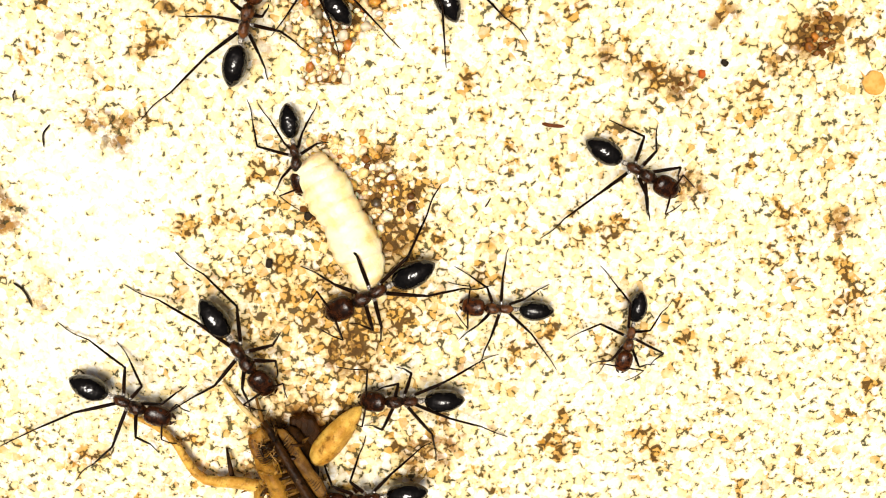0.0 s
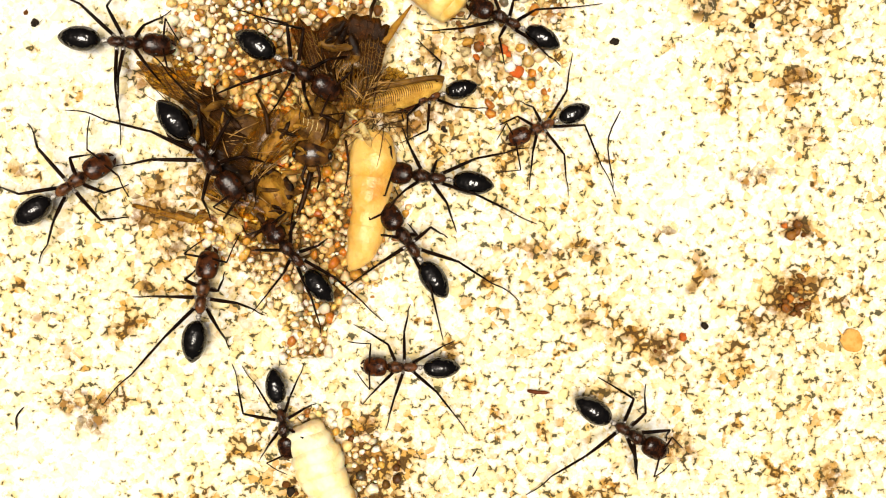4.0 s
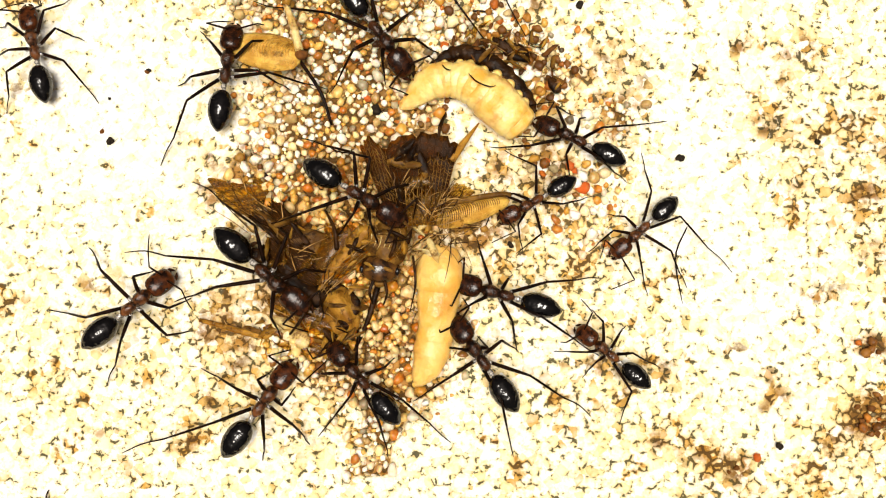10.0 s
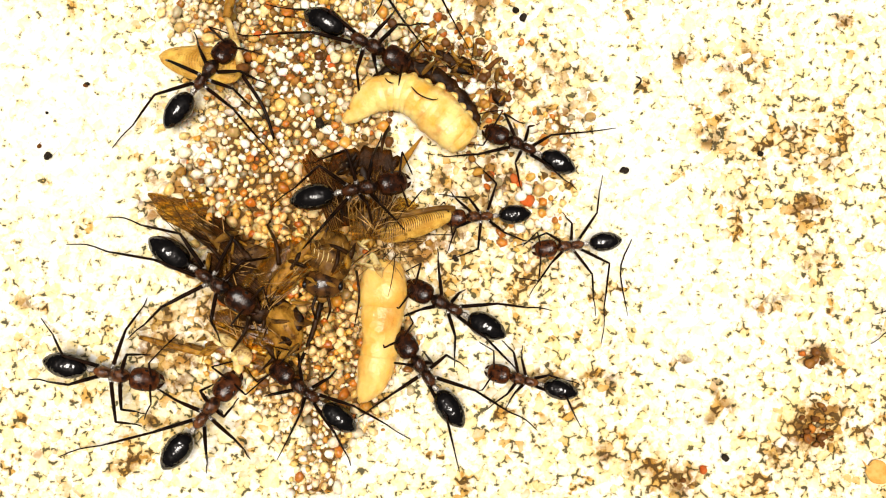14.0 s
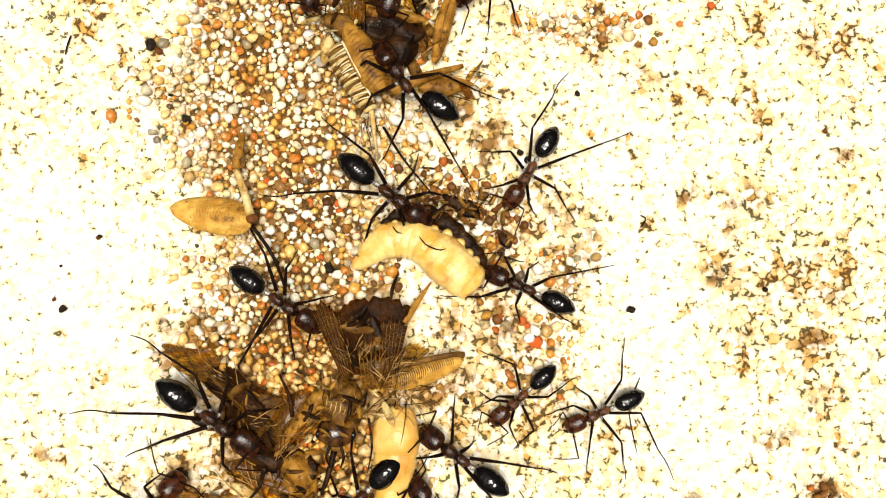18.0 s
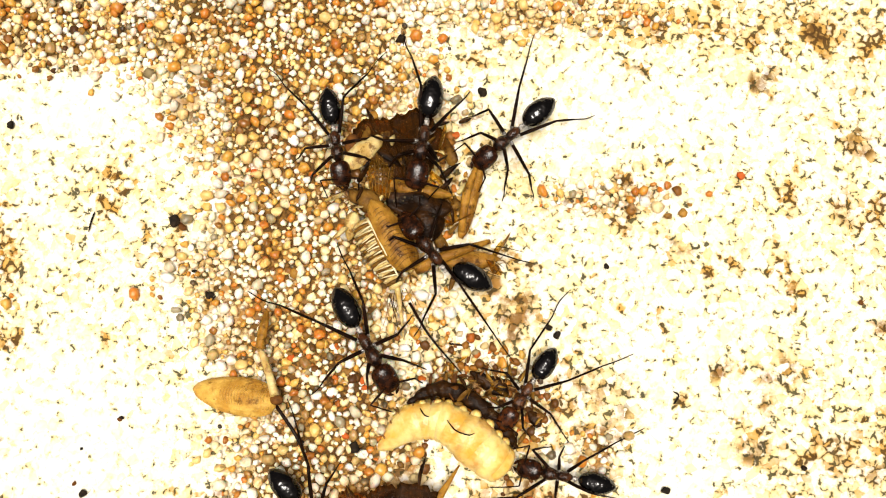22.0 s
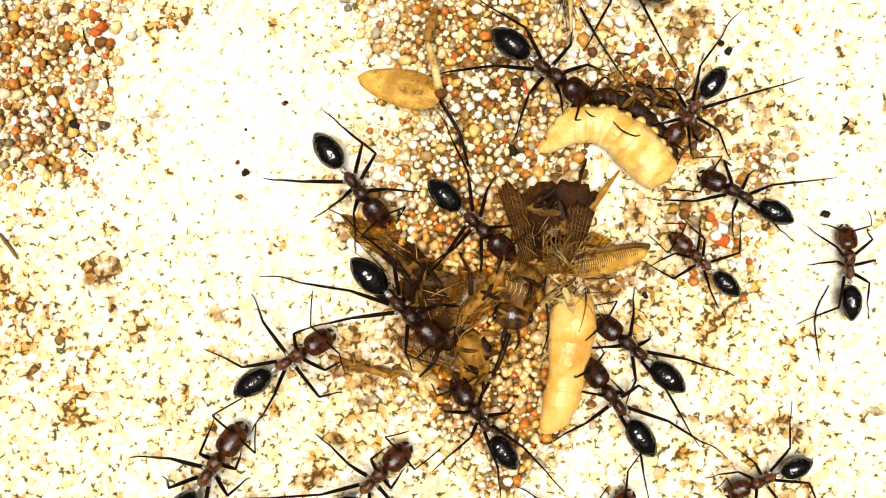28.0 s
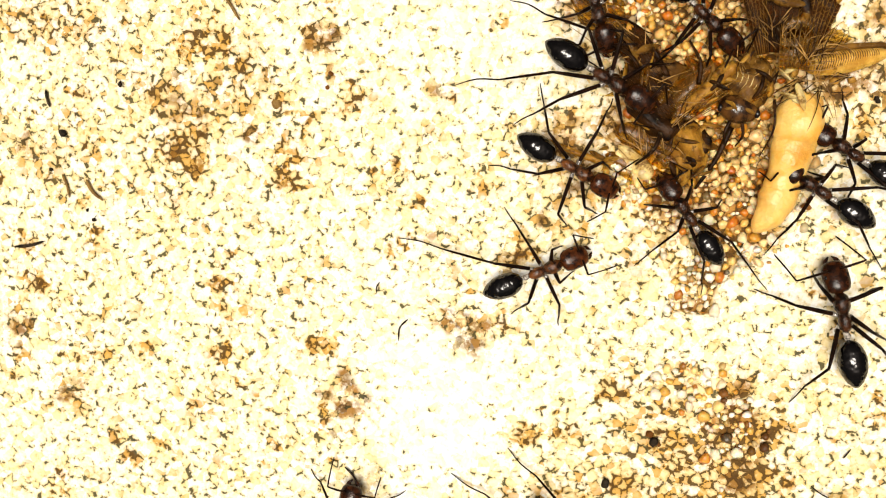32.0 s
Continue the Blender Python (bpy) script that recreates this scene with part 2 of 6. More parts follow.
    base = n.mix(n.math("MULTIPLY", halo, 0.72), base, n.mix(n.step(dirt, 0.45, 1.0), (0.65, 0.50, 0.18), (0.50, 0.29, 0.042)))
    amber = n.step(n.math("ADD", r3, n.math("MULTIPLY", dirt, 0.62)), 1.12, 1.45, 0.0, 0.8)
    base = n.mix(amber, base, (0.52, 0.27, 0.032))
    # rusty scabs that cover a few grains
    scab = n.math("MULTIPLY", n.step(n.math("ADD", n.noise(0.9, 4.0, 0.66), n.math("MULTIPLY", patch, 0.10)), 0.60, 0.70), n.step(dirt, 0.55, 1.2))
    base = n.mix(n.math("MULTIPLY", scab, n.step(r2, 0.0, 0.6, 0.45, 1.0)), base, n.mix(r3, (0.42, 0.20, 0.024), (0.15, 0.064, 0.009)))
    # brown of the stains, and of shade painted beside grubs and between sand grains
    stain_shade = n.math("MULTIPLY", stain, n.step(n.noise(1.2, 4.0, 0.65), 0.30, 0.62, 0.35, 1.25))
    base = n.mix(n.step(n.math("ADD", stain_shade, n.math("MULTIPLY", r1, 0.35)), 0.45, 1.10, 0.0, 0.95), base, n.mix(r3, (0.34, 0.155, 0.022), (0.060, 0.024, 0.005)))
    # gap colour: dirt together with the shade at the grain edges
    pit = n.mix(n.step(dirt, 0.60, 1.10), n.mix(r2, (0.018, 0.020, 0.009), (0.060, 0.054, 0.018)), (0.065, 0.031, 0.006))
    col = n.mix(n.math("MULTIPLY", core, 0.92), base, pit)
    dome = n.step(edge, 0.0, 0.34)
    nm = n.bump(n.math("SUBTRACT", dome, n.math("MULTIPLY", core, 0.8)), 0.55, 0.16)
    nm = n.bump(n.noise(7.0, 3.0), 0.25, 0.05, nm)
    return n.done(col, 0.8, nm, Specular_IOR_Level=0.2)


STONE = make_paving()


def make_sand():
    """Loose sand: white, cream, amber, rust and grey grains, each one its own tone."""
    n = Nodes("sand_grain")
    geo = n.add("ShaderNodeNewGeometry")
    r = geo.outputs["Random Per Island"]
    c = n.ramp(r, (0.0, (0.82, 0.795, 0.70)), (0.30, (0.81, 0.745, 0.52)), (0.47, (0.77, 0.60, 0.26)), (0.59, (0.64, 0.39, 0.080)),
               (0.66, (0.54, 0.26, 0.032)), (0.71, (0.50, 0.15, 0.014)), (0.75, (0.20, 0.080, 0.012)), (0.79, (0.70, 0.52, 0.20)), (0.86, (0.82, 0.80, 0.74)), (0.96, (0.50, 0.42, 0.25)), (1.0, (0.03, 0.016, 0.006)))
    c = n.mix(n.step(n.noise(1.5, 3.0), 0.50, 0.76, 0.0, 0.55), c, (0.60, 0.36, 0.060))
    clump = n.step(n.noise(0.30, 3.0, 0.6), 0.48, 0.64)
    c = n.mix(n.math("MULTIPLY", clump, n.step(r, 0.25, 0.9, 0.42, 0.15)), c, n.mix(r, (0.58, 0.32, 0.045), (0.26, 0.105, 0.014)))
    c = n.mix(n.step(n.noise(2.4, 3.0), 0.62, 0.72, 0.0, 0.55), c, (0.16, 0.070, 0.012))
    # tinted amber-brown around the torn cricket
    far = n.add("ShaderNodeVectorMath", operation="DISTANCE")
    n.link(n.co, far.inputs[0])
    far.inputs[1].default_value = (-8.0, -1.0, 0.0)
    amber_tint = n.step(n.math("ADD", far.outputs["Value"], n.math("MULTIPLY", n.noise(0.45, 3.0, 0.6), 8.0)), 8.0, 14.5, 0.85, 0.0)
    c = n.mix(amber_tint, c, n.mix(1.0, c, (0.86, 0.62, 0.26), "MULTIPLY"))
    return n.done(c, 0.38, n.bump(n.noise(5.0), 0.4, 0.06), Subsurface_Weight=0.2, Subsurface_Scale=0.0003)


SAND = make_sand()


def make_red_sand():
    """Red-brown sand: rust, amber and dark grains."""
    n = Nodes("red_sand_grain")
    geo = n.add("ShaderNodeNewGeometry")
    r = geo.outputs["Random Per Island"]
    c = n.ramp(r, (0.0, (0.34, 0.145, 0.020)), (0.25, (0.17, 0.062, 0.010)), (0.45, (0.055, 0.020, 0.004)), (0.62, (0.44, 0.22, 0.034)), (0.74, (0.46, 0.105, 0.011)), (0.82, (0.22, 0.085, 0.014)), (0.92, (0.72, 0.56, 0.27)), (1.0, (0.02, 0.010, 0.004)))
    c = n.mix(n.step(n.noise(2.4, 3.0), 0.50, 0.66, 0.0, 0.6), c, (0.07, 0.028, 0.006))
    return n.done(c, 0.5, n.bump(n.noise(5.0), 0.4, 0.06), Specular_IOR_Level=0.25)


RED_SAND = make_red_sand()


def grit(name, a, b, rough=0.7):
    n = Nodes(name)
    return n.done(n.mix(n.step(n.noise(2.0), 0.35, 0.7), a, b), rough, n.bump(n.noise(6.0), 0.4, 0.06), Specular_IOR_Level=0.12)


AMBER = grit("amber_chip", (0.62, 0.36, 0.10), (0.52, 0.25, 0.045))
ORANGE = grit("brick_chip", (0.50, 0.085, 0.012), (0.36, 0.12, 0.03))
SOOT = grit("dark_crumb", (0.008, 0.006, 0.004), (0.035, 0.022, 0.012))
RUST = grit("rust_crumb", (0.15, 0.055, 0.010), (0.06, 0.022, 0.006))
CLOD = grit("soil_brown", (0.030, 0.011, 0.003), (0.007, 0.003, 0.001), 0.9)
STRAW = grit("straw", (0.22, 0.13, 0.035), (0.10, 0.05, 0.014), 0.55)
SPLINTER = grit("red_splinter", (0.14, 0.035, 0.010), (0.06, 0.02, 0.006), 0.6)


# ---- mesh helpers ----
def mesh_of(name, verts, faces, material, smooth=True):
    me = bpy.data.meshes.new(name)
    me.from_pydata([tuple(c * MM for c in v) for v in verts], [], faces)
    me.materials.append(material)
    if smooth:
        me.polygons.foreach_set("use_smooth", [True] * len(me.polygons))
    me.update()
    return me


def part(name, mesh, parent, at=(0, 0, 0), label="", turn=(0, 0, 0)):
    ob = new(name, mesh)
    ob.parent = parent
    ob.location = [c * MM for c in at]
    ob.rotation_euler = [radians(a) for a in turn]
    if label:
        tagged(ob, label=label)
    return ob


def thing(name, label, category, at=(0, 0, 0), turn=(0, 0, 0), group="", kind=""):
    ob = new(name)
    ob.empty_display_size = 0.002
    ob.location = [c * MM for c in at]
    ob.rotation_euler = [radians(a) for a in turn]
    return tagged(ob, label, category, group, kind)


def tube(points, radii, seg=8, flat=1.0, caps=True):
    """Rings round a line of points, closed at both ends. flat squeezes it vertically."""
    pts = [Vector(p) for p in points]
    verts, faces = [], []
    up = Vector((0, 0, 1))
    for i, p in enumerate(pts):
        d = (pts[min(i + 1, len(pts) - 1)] - pts[max(i - 1, 0)]).normalized()
        side = d.cross(up)
        side = side.normalized() if side.length > 1e-4 else Vector((0, 1, 0))
        top = side.cross(d).normalized()
        for k in range(seg):
            a = 2 * math.pi * k / seg
            verts.append(p + (side * math.cos(a) + top * math.sin(a) * flat) * radii[i])
    for i in range(len(pts) - 1):
        for k in range(seg):
            k2 = (k + 1) % seg
            faces.append((i * seg + k, i * seg + k2, (i + 1) * seg + k2, (i + 1) * seg + k))
    if caps:
        faces.append(tuple(range(seg - 1, -1, -1)))
        n = (len(pts) - 1) * seg
        faces.append(tuple(range(n, n + seg)))
    return verts, faces


def egg(length, width, height, rings=12, seg=14, front=1.0, back=1.0, bend=0.0):
    """An ovoid along x; front and back below 1 blunt that end, above 1 point it."""
    pts, rad = [], []
    for i in range(rings + 1):
        u = -1 + 2 * i / rings
        u = math.sin(u * math.pi / 2)
        p = front if u > 0 else back
        rad.append(max(0.004, (1 - abs(u) ** 2) ** (0.5 * p)))
        pts.append((u * length / 2, 0, bend * u * u))
    v, f = tube(pts, rad, seg)
    return [(x, y * width / 2, bend_z + (z - bend_z) * height / 2) for (x, y, z), bend_z in zip(v, [p[2] for p in pts for _ in range(seg)])], f


def smooth_line(points, n):
    """n points along a soft curve through a few given ones (Catmull-Rom)."""
    p = [Vector(q) for q in points]
    p = [2 * p[0] - p[1]] + p + [2 * p[-1] - p[-2]]
    out = []
    for i in range(n):
        s = i / (n - 1) * (len(p) - 3)
        k = min(int(s), len(p) - 4)
        t = s - k
        a, b, c, d = p[k:k + 4]
        out.append(0.5 * (2 * b + (c - a) * t + (2 * a - 5 * b + 4 * c - d) * t * t + (3 * b - a - 3 * c + d) * t ** 3))
    return out


def along(points, t):
    s = t * (len(points) - 1)
    k = min(int(s), len(points) - 2)
    return Vector(points[k]).lerp(Vector(points[k + 1]), s - k)


# ---- the ground: pale cast-stone paving with a sand-filled joint ----
LANE = ((44, -13.5, 9.0), (36, -12.2, 8.0), (32.5, -12.0, 8.3), (28.7, -10.2, 7.4), (24.9, -10.4, 6.6), (21, -12.0, 7.2), (17.3, -10.4, 6.4), (12.5, -9.6, 5.2), (7.8, -11.0, 4.6), (3.5, -10.6, 5.2), (-2, -8.4, 5.4), (-8, -7.6, 4.2), (-14, -7.0, 1.2))
PATCHES = ((-39.9, 13.7, 4.5, 5, 0.75), (-39.7, 8.6, 5, 3.2, 0.7), (-34.9, 20.0, 3, 3, 0.9), (-26.9, 37.8, 9, 2.6, 0.7), (2.0, 38.1, 12, 1.6, 0.45), (8.9, 25.5, 4.5, 0.9, 0.5), (6.1, 2.9, 2.2, 2.6, 0.32), (-4.2, -22.0, 1.6, 3.0, 0.25), (-7.1, -19.3, 2.0, 1.6, 0.3), (-0.9, 13.1, 4.5, 2, 0.75), (1.8, 11.0, 2, 2.5, 0.6), (-10.2, -41.0, 5, 4, 0.2), (7.5, 8.7, 1.8, 1.6, 0.35))
# brown spots: stains, plus shade painted on the ground beside grubs and crickets
STAINS_AND_SHADE = ((-6.2, 7.9, 3, 0.8), (-1.6, 0.9, 1.8, 0.8), (-10.5, 4.8, 2, 0.8), (-0.2, 5.0, 1.6, 0.7), (-13.9, -3.7, 3, 0.7), (-5.8, 27.9, 2.6, 1), (-2.8, 26.4, 2.6, 0.9), (0.1, 19.9, 2, 0.7), (2.6, 17.5, 2, 0.7), (-4.3, -21.5, 2, 1), (-3.0, -25.3, 1.6, 0.9), (-9.6, -40.1, 4.2, 0.9), (2.2, 10.5, 1.6, 0.9), (-1.3, 12.3, 2.4, 0.9), (-6.1, 3.8, 3.5, 0.8), (0.3, -40.4, 3, 0.75), (-3.6, -22.3, 3, 0.3), (-40.0, -4.1, 4, 0.35), (3.5, 5.1, 2.5, 0.75), (1.0, 1.0, 2.2, 0.75), (8.9, 11.2, 2.2, 0.45), (-8.7, -6.5, 4, 0.75), (-17.0, -5.9, 3, 0.75), (-17.1, 4.3, 3, 0.75), (8.0, 12.2, 3, 0.5), (9.9, 25.7, 3, 0.4), (-21.4, -18.7, 2, 0.75), (-29.5, -25.0, 2.5, 0.75), (-8.2, -21.7, 2, 0.4), (-5.5, -33.1, 3, 0.75), (-3.6, -28.0, 2, 0.6), (24.9, -9.7, 1.6, 0.95), (24.6, -10.5, 1, 1.1), (-3.4, -21.4, 1.7, 0.9), (-2.4, -24.3, 1.4, 0.7), (-3.8, -19.3, 1.2, 0.9), (24.4, -10.2, 1.9, 1), (24.4, -5.8, 1.1, 0.9), (15.9, -13.7, 1.4, 0.8), (18.1, -9.0, 1.6, 0.6), (18.7, 11.9, 1.2, 0.7), (7.9, 8.7, 2, 0.8), (20.1, 13.7, 1.5, 0.6), (17.9, 8.8, 1.5, 0.6), (23.8, 4.1, 1.1, 0.8), (9.3, 25.4, 2.4, 0.7), (-3.4, -23.4, 2.0, 0.6), (16.8, -20.4, 1.5, 0.8), (11.7, -16.9, 1.6, 0.45), (27.5, -22.6, 1.2, 0.7), (19.2, -16.5, 1, 0.6), (25.6, 28.8, 1.4, 0.6), (19.5, 13.5, 1.2, 0.6), (7.5, 9.7, 1.8, 0.8), (24.2, 0.3, 1.2, 0.6), (-44.1, -6.2, 3, 0.5), (-5.6, -25.5, 3, 0.3), (-54.1, -23.9, 1.4, 0.7), (-49.4, -27.6, 1.6, 0.5), (-27.0, -30.1, 1.6, 0.5), (-25.6, -14.6, 1, 0.4), (-34.6, -0.6, 1.4, 0.7), (-38.6, -7.6, 1, 0.6), (-26.9, -2.9, 1.2, 0.5), (-25.4, -3.3, 1.4, 0.4), (-31.8, 9.5, 1.6, 0.5), (-12.0, -12.2, 2, 0.35), (-23.0, -12.4, 2.2, 0.35), (13.3, -13.4, 2.6, 0.4), (7.7, -7.3, 1, 0.5))
WASHES = ((-23.8, -25.4, 4.8, 9.6, -0.50), (-26.8, -35.0, 2.2, 3.3, -0.30), (-5.3, -15.7, 9.6, 4.1, -0.12), (-20.7, -13.9, 7.4, 4.1, 0.20), (13.3, -14.5, 9.6, 8.1, 0.02), (25.4, -32.2, 8.1, 5.9, 0.05), (-7.5, -29.0, 9.6, 7.5, 0.42), (-23.7, 5.6, 6.3, 7.4, -0.40),
          (-20.7, -13.2, 9.6, 2.2, -0.30), (13.8, 6.0, 4.6, 10.6, -0.42), (19.4, -5.2, 5.5, 7.4, -0.28), (20.5, 6.6, 4.4, 5.9, 0.20), (23.7, -10.9, 5.2, 4.1, 0.20), (4.6, 1.1, 5.9, 3.0, 0.15))
WASHES += ((-26.4, 32.2, 7.0, 3.0, -0.60), (-25.8, 13.3, 7.4, 7.4, -0.20), (11.7, 30.9, 10.4, 4.1, -0.40), (17.8, 37.1, 12.2, 1.8, 0.35), (-28.4, 37.0, 7.4, 1.8, 0.50), (15.0, 18.6, 11.1, 6.3, -0.15), (-10.8, 38.3, 11.1, 1.1, 0.30), (-47.0, -8.0, 9.0, 8.0, 0.12),
           (-20.0, -23.4, 8.9, 4.8, -0.35), (-4.0, -20.5, 7.4, 4.4, 0.10), (-55.7, -2.0, 5.5, 1.5, 0.30), (-33.3, 8.1, 7.4, 7.4, -0.25))  # cleaner and dirtier stretches of the paving
SPECKS = ((17.1, 8.8), (19.4, 13.5), (23.1, 8.2), (25.7, 7.1), (19.4, 4.5), (24.2, 4.1), (24.7, 0.4), (24.1, -5.8), (17.9, -9.6), (21.2, -2.2), (16.0, 13.6), (26.5, 16.6), (21.9, -12.0), (10.2, -7.6), (15.5, -6.0), (2.0, -14.2), (12.7, 37.2), (19.5, 33.2), (13.6, 21.7), (17.4, 8.9), (24.6, 24.2), (11.1, 34.1), (23.5, 36.3),
          (10.6, -12.0), (7.0, -7.3), (3.8, -7.8), (4.0, -25.1), (27.2, -22.1), (18.7, -16.2), (-17.7, -10.6), (-25.1, -12.6), (-23.1, -18.1), (-20.0, -13.2), (31.3, -31.7), (24.9, -26.6), (-33.8, -2.9), (-42.5, -6.4), (-54.1, -23.5), (-50.2, -28.2), (-54.9, -10.9), (-28.5, -25.0))  # small rusty blotches
HEAPS = ((-9.65, 0.78, 1.6, 1.3), (-7.28, -5.37, 1.9, 0.9), (-13.04, -6.56, 2.0, 0.8), (-11.15, 2.21, 1.5, 1.0), (-14.83, 2.87, 1.4, 0.7), (-8.83, -2.13, 1.3, 1.2), (-3.51, 26.37, 1.2, 0.9))


def lattice(x, y, seed):
    """Smooth random field over the plane, -1 to 1, about one wave a unit. Arrays."""
    xi, yi = np.floor(x), np.floor(y)
    fx, fy = x - xi, y - yi
    fx, fy = fx * fx * (3 - 2 * fx), fy * fy * (3 - 2 * fy)

    def h(a, b):
        q = np.sin(a * 127.1 + b * 311.7 + seed * 74.7) * 43758.5453
        return 2 * (q - np.floor(q)) - 1

    top = h(xi, yi) * (1 - fx) + h(xi + 1, yi) * fx
    low = h(xi, yi + 1) * (1 - fx) + h(xi + 1, yi + 1) * fx
    return top * (1 - fy) + low * fy


def lane(x, y):
    """How deep inside the sand joint a place lies: 1 in the middle, 0 outside. Arrays."""
    ys = [p[0] for p in LANE][::-1]
    c = np.interp(y, ys, [p[1] for p in LANE][::-1])
    w = np.interp(y, ys, [p[2] for p in LANE][::-1])
    wob = 1.5 * lattice(x * 0.45, y * 0.45, 1) + 0.9 * lattice(x * 1.2, y * 1.2, 2)
    v = np.clip(1.35 - np.abs(x - c) / np.maximum(0.6, w + wob), 0, 1) * (y > -15)
    for px, py, rx, ry, s in PATCHES:
        q = np.clip(1.3 - np.hypot((x - px) / rx, (y - py) / ry) + 0.35 * lattice(x * 0.6, y * 0.6, 3) + 0.25 * lattice(x * 1.6, y * 1.6, 4), 0, 1) * s
        v = np.maximum(v, q)
    return v


def relief(x, y):
    """Height of the paving, in millimetres."""
    z = 0.10 * np.sin(x * 0.21 + 1) * np.sin(y * 0.17) + 0.05 * np.sin(x * 0.9 + y * 0.5) * np.sin(y * 1.1 - x * 0.3)
    return z - 0.75 * np.clip(lane(x, y) * 1.6, 0, 1) ** 1.5


def build_ground():
    dense_x = np.arange(-66, 42.01, 0.3)
    dense_y = np.arange(-54, 50.01, 0.3)
    far = np.array([80, 150, 400, 1500, 8000, 60000.0])
    xs = np.concatenate([-far[::-1], dense_x, far])
    ys = np.concatenate([-far[::-1], dense_y, far])
    gx, gy = np.meshgrid(xs, ys)
    gz = relief(gx, gy) * ((np.abs(gx) < 79) & (np.abs(gy) < 79))
    nx, ny = len(xs), len(ys)
    co = np.stack([gx.ravel(), gy.ravel(), gz.ravel()], 1) * MM
    i = np.arange((nx - 1) * (ny - 1))
    a = i // (nx - 1) * nx + i % (nx - 1)
    quads = np.stack([a, a + 1, a + nx + 1, a + nx], 1).astype(np.int32)
    me = bpy.data.meshes.new("ground")
    me.vertices.add(len(co))
    me.vertices.foreach_set("co", co.ravel().astype(np.float32))
    me.loops.add(quads.size)
    me.loops.foreach_set("vertex_index", quads.ravel())
    me.polygons.add(len(quads))
    me.polygons.foreach_set("loop_start", np.arange(0, quads.size, 4, dtype=np.int32))
    me.polygons.foreach_set("use_smooth", np.ones(len(quads), dtype=bool))
    me.update(calc_edges=True)
    stain = np.zeros(len(co))
    x, y = gx.ravel(), gy.ravel()
    for px, py, r, s in STAINS_AND_SHADE:
        d = np.hypot(x - px, y - py) / r
        stain = np.maximum(stain, s * np.clip(1.25 - d + 0.40 * lattice(x * 0.9, y * 0.9, 5) + 0.30 * lattice(x * 2.2, y * 2.2, 6), 0, 1))
    rng = random.Random(31)
    for px, py in SPECKS:
        d = np.hypot((x - px) / rng.uniform(0.9, 1.7), (y - py) / rng.uniform(0.7, 1.3))
        stain = np.maximum(stain, rng.uniform(0.50, 0.75) * np.clip(1.2 - d + 0.55 * lattice(x * 1.1, y * 1.1, 7) + 0.35 * lattice(x * 2.6, y * 2.6, 8), 0, 1))
    # joint floor also coloured dark, for the shade in the gaps between grains
    stain = np.maximum(stain, 1.15 * lane(x, y))
    at = me.attributes.new("stain", "FLOAT", "POINT")
    at.data.foreach_set("value", stain.astype(np.float32))
    wash = np.full(len(co), 0.505)
    for px, py, rx, ry, s in WASHES:
        wash += (s if s > 0 else 0.80 * s) * np.exp(-((x - px) / rx) ** 2 - ((y - py) / ry) ** 2)
    at = me.attributes.new("wash", "FLOAT", "POINT")
    at.data.foreach_set("value", np.clip(wash, 0, 1).astype(np.float32))
    me.materials.append(STONE)
    return tagged(new("ground", me), "pale cream cast-stone paving with pitted stained surface", "paving", kind="structure")


ground = build_ground()


def grain_shape(seed, bevel=True):
    """A worn, angular sand grain: the hull of a few points round an uneven ball."""
    rng = random.Random(seed)
    bm = bmesh.new()
    for _ in range((17 if bevel else 26) + seed % 9):
        d = Vector((rng.gauss(0, 1), rng.gauss(0, 1), rng.gauss(0, 1))).normalized()
        bm.verts.new(d * rng.uniform(0.82, 1.08))
    hull = bmesh.ops.convex_hull(bm, input=bm.verts)
    bmesh.ops.delete(bm, geom=[q for q in hull["geom_interior"] if isinstance(q, bmesh.types.BMVert)], context="VERTS")
    if bevel:
        bmesh.ops.bevel(bm, geom=bm.verts[:] + bm.edges[:], offset=0.10, segments=1, affect="EDGES")
    bmesh.ops.triangulate(bm, faces=bm.faces[:])
    bm.verts.index_update()
    v = np.array([tuple(q.co) for q in bm.verts])
    f = np.array([[q.index for q in p.verts] for p in bm.faces])
    bm.free()
    return v, f


def scatter_grains(name, spots, material, label, tip=5):
    """One mesh of many loose grains; spots are (x, y, z, size)."""
    shapes = [grain_shape(i, False) for i in range(16)]
    rng = np.random.default_rng(tip)
    vs, fs, n = [], [], 0
    for k, (x, y, z, s) in enumerate(spots):
        v, f = shapes[k % 16]
        a, b = rng.uniform(0, 6.28, 2)
        ca, sa, cb, sb = math.cos(a), math.sin(a), math.cos(b), math.sin(b)
        rot = np.array([[ca, -sa, 0], [sa, ca, 0], [0, 0, 1]]) @ np.array([[1, 0, 0], [0, cb, -sb], [0, sb, cb]])
        sc = np.array([1.08, rng.uniform(0.82, 1.08), rng.uniform(0.70, 0.95)]) * s
        vs.append((v * sc) @ rot.T + (x, y, z))
        fs.append(f + n)
        n += len(v)
    v = np.concatenate(vs) * MM
    f = np.concatenate(fs).astype(np.int32)
    me = bpy.data.meshes.new(name)
    me.vertices.add(len(v))
    me.vertices.foreach_set("co", v.ravel().astype(np.float32))
    me.loops.add(f.size)
    me.loops.foreach_set("vertex_index", f.ravel())
    me.polygons.add(len(f))
    me.polygons.foreach_set("loop_start", np.arange(0, f.size, 3, dtype=np.int32))
    me.polygons.foreach_set("use_smooth", np.ones(len(f), dtype=bool))
    me.update(calc_edges=True)
    me.materials.append(material)
    return tagged(new(name, me), label, "sand", kind="stuff")


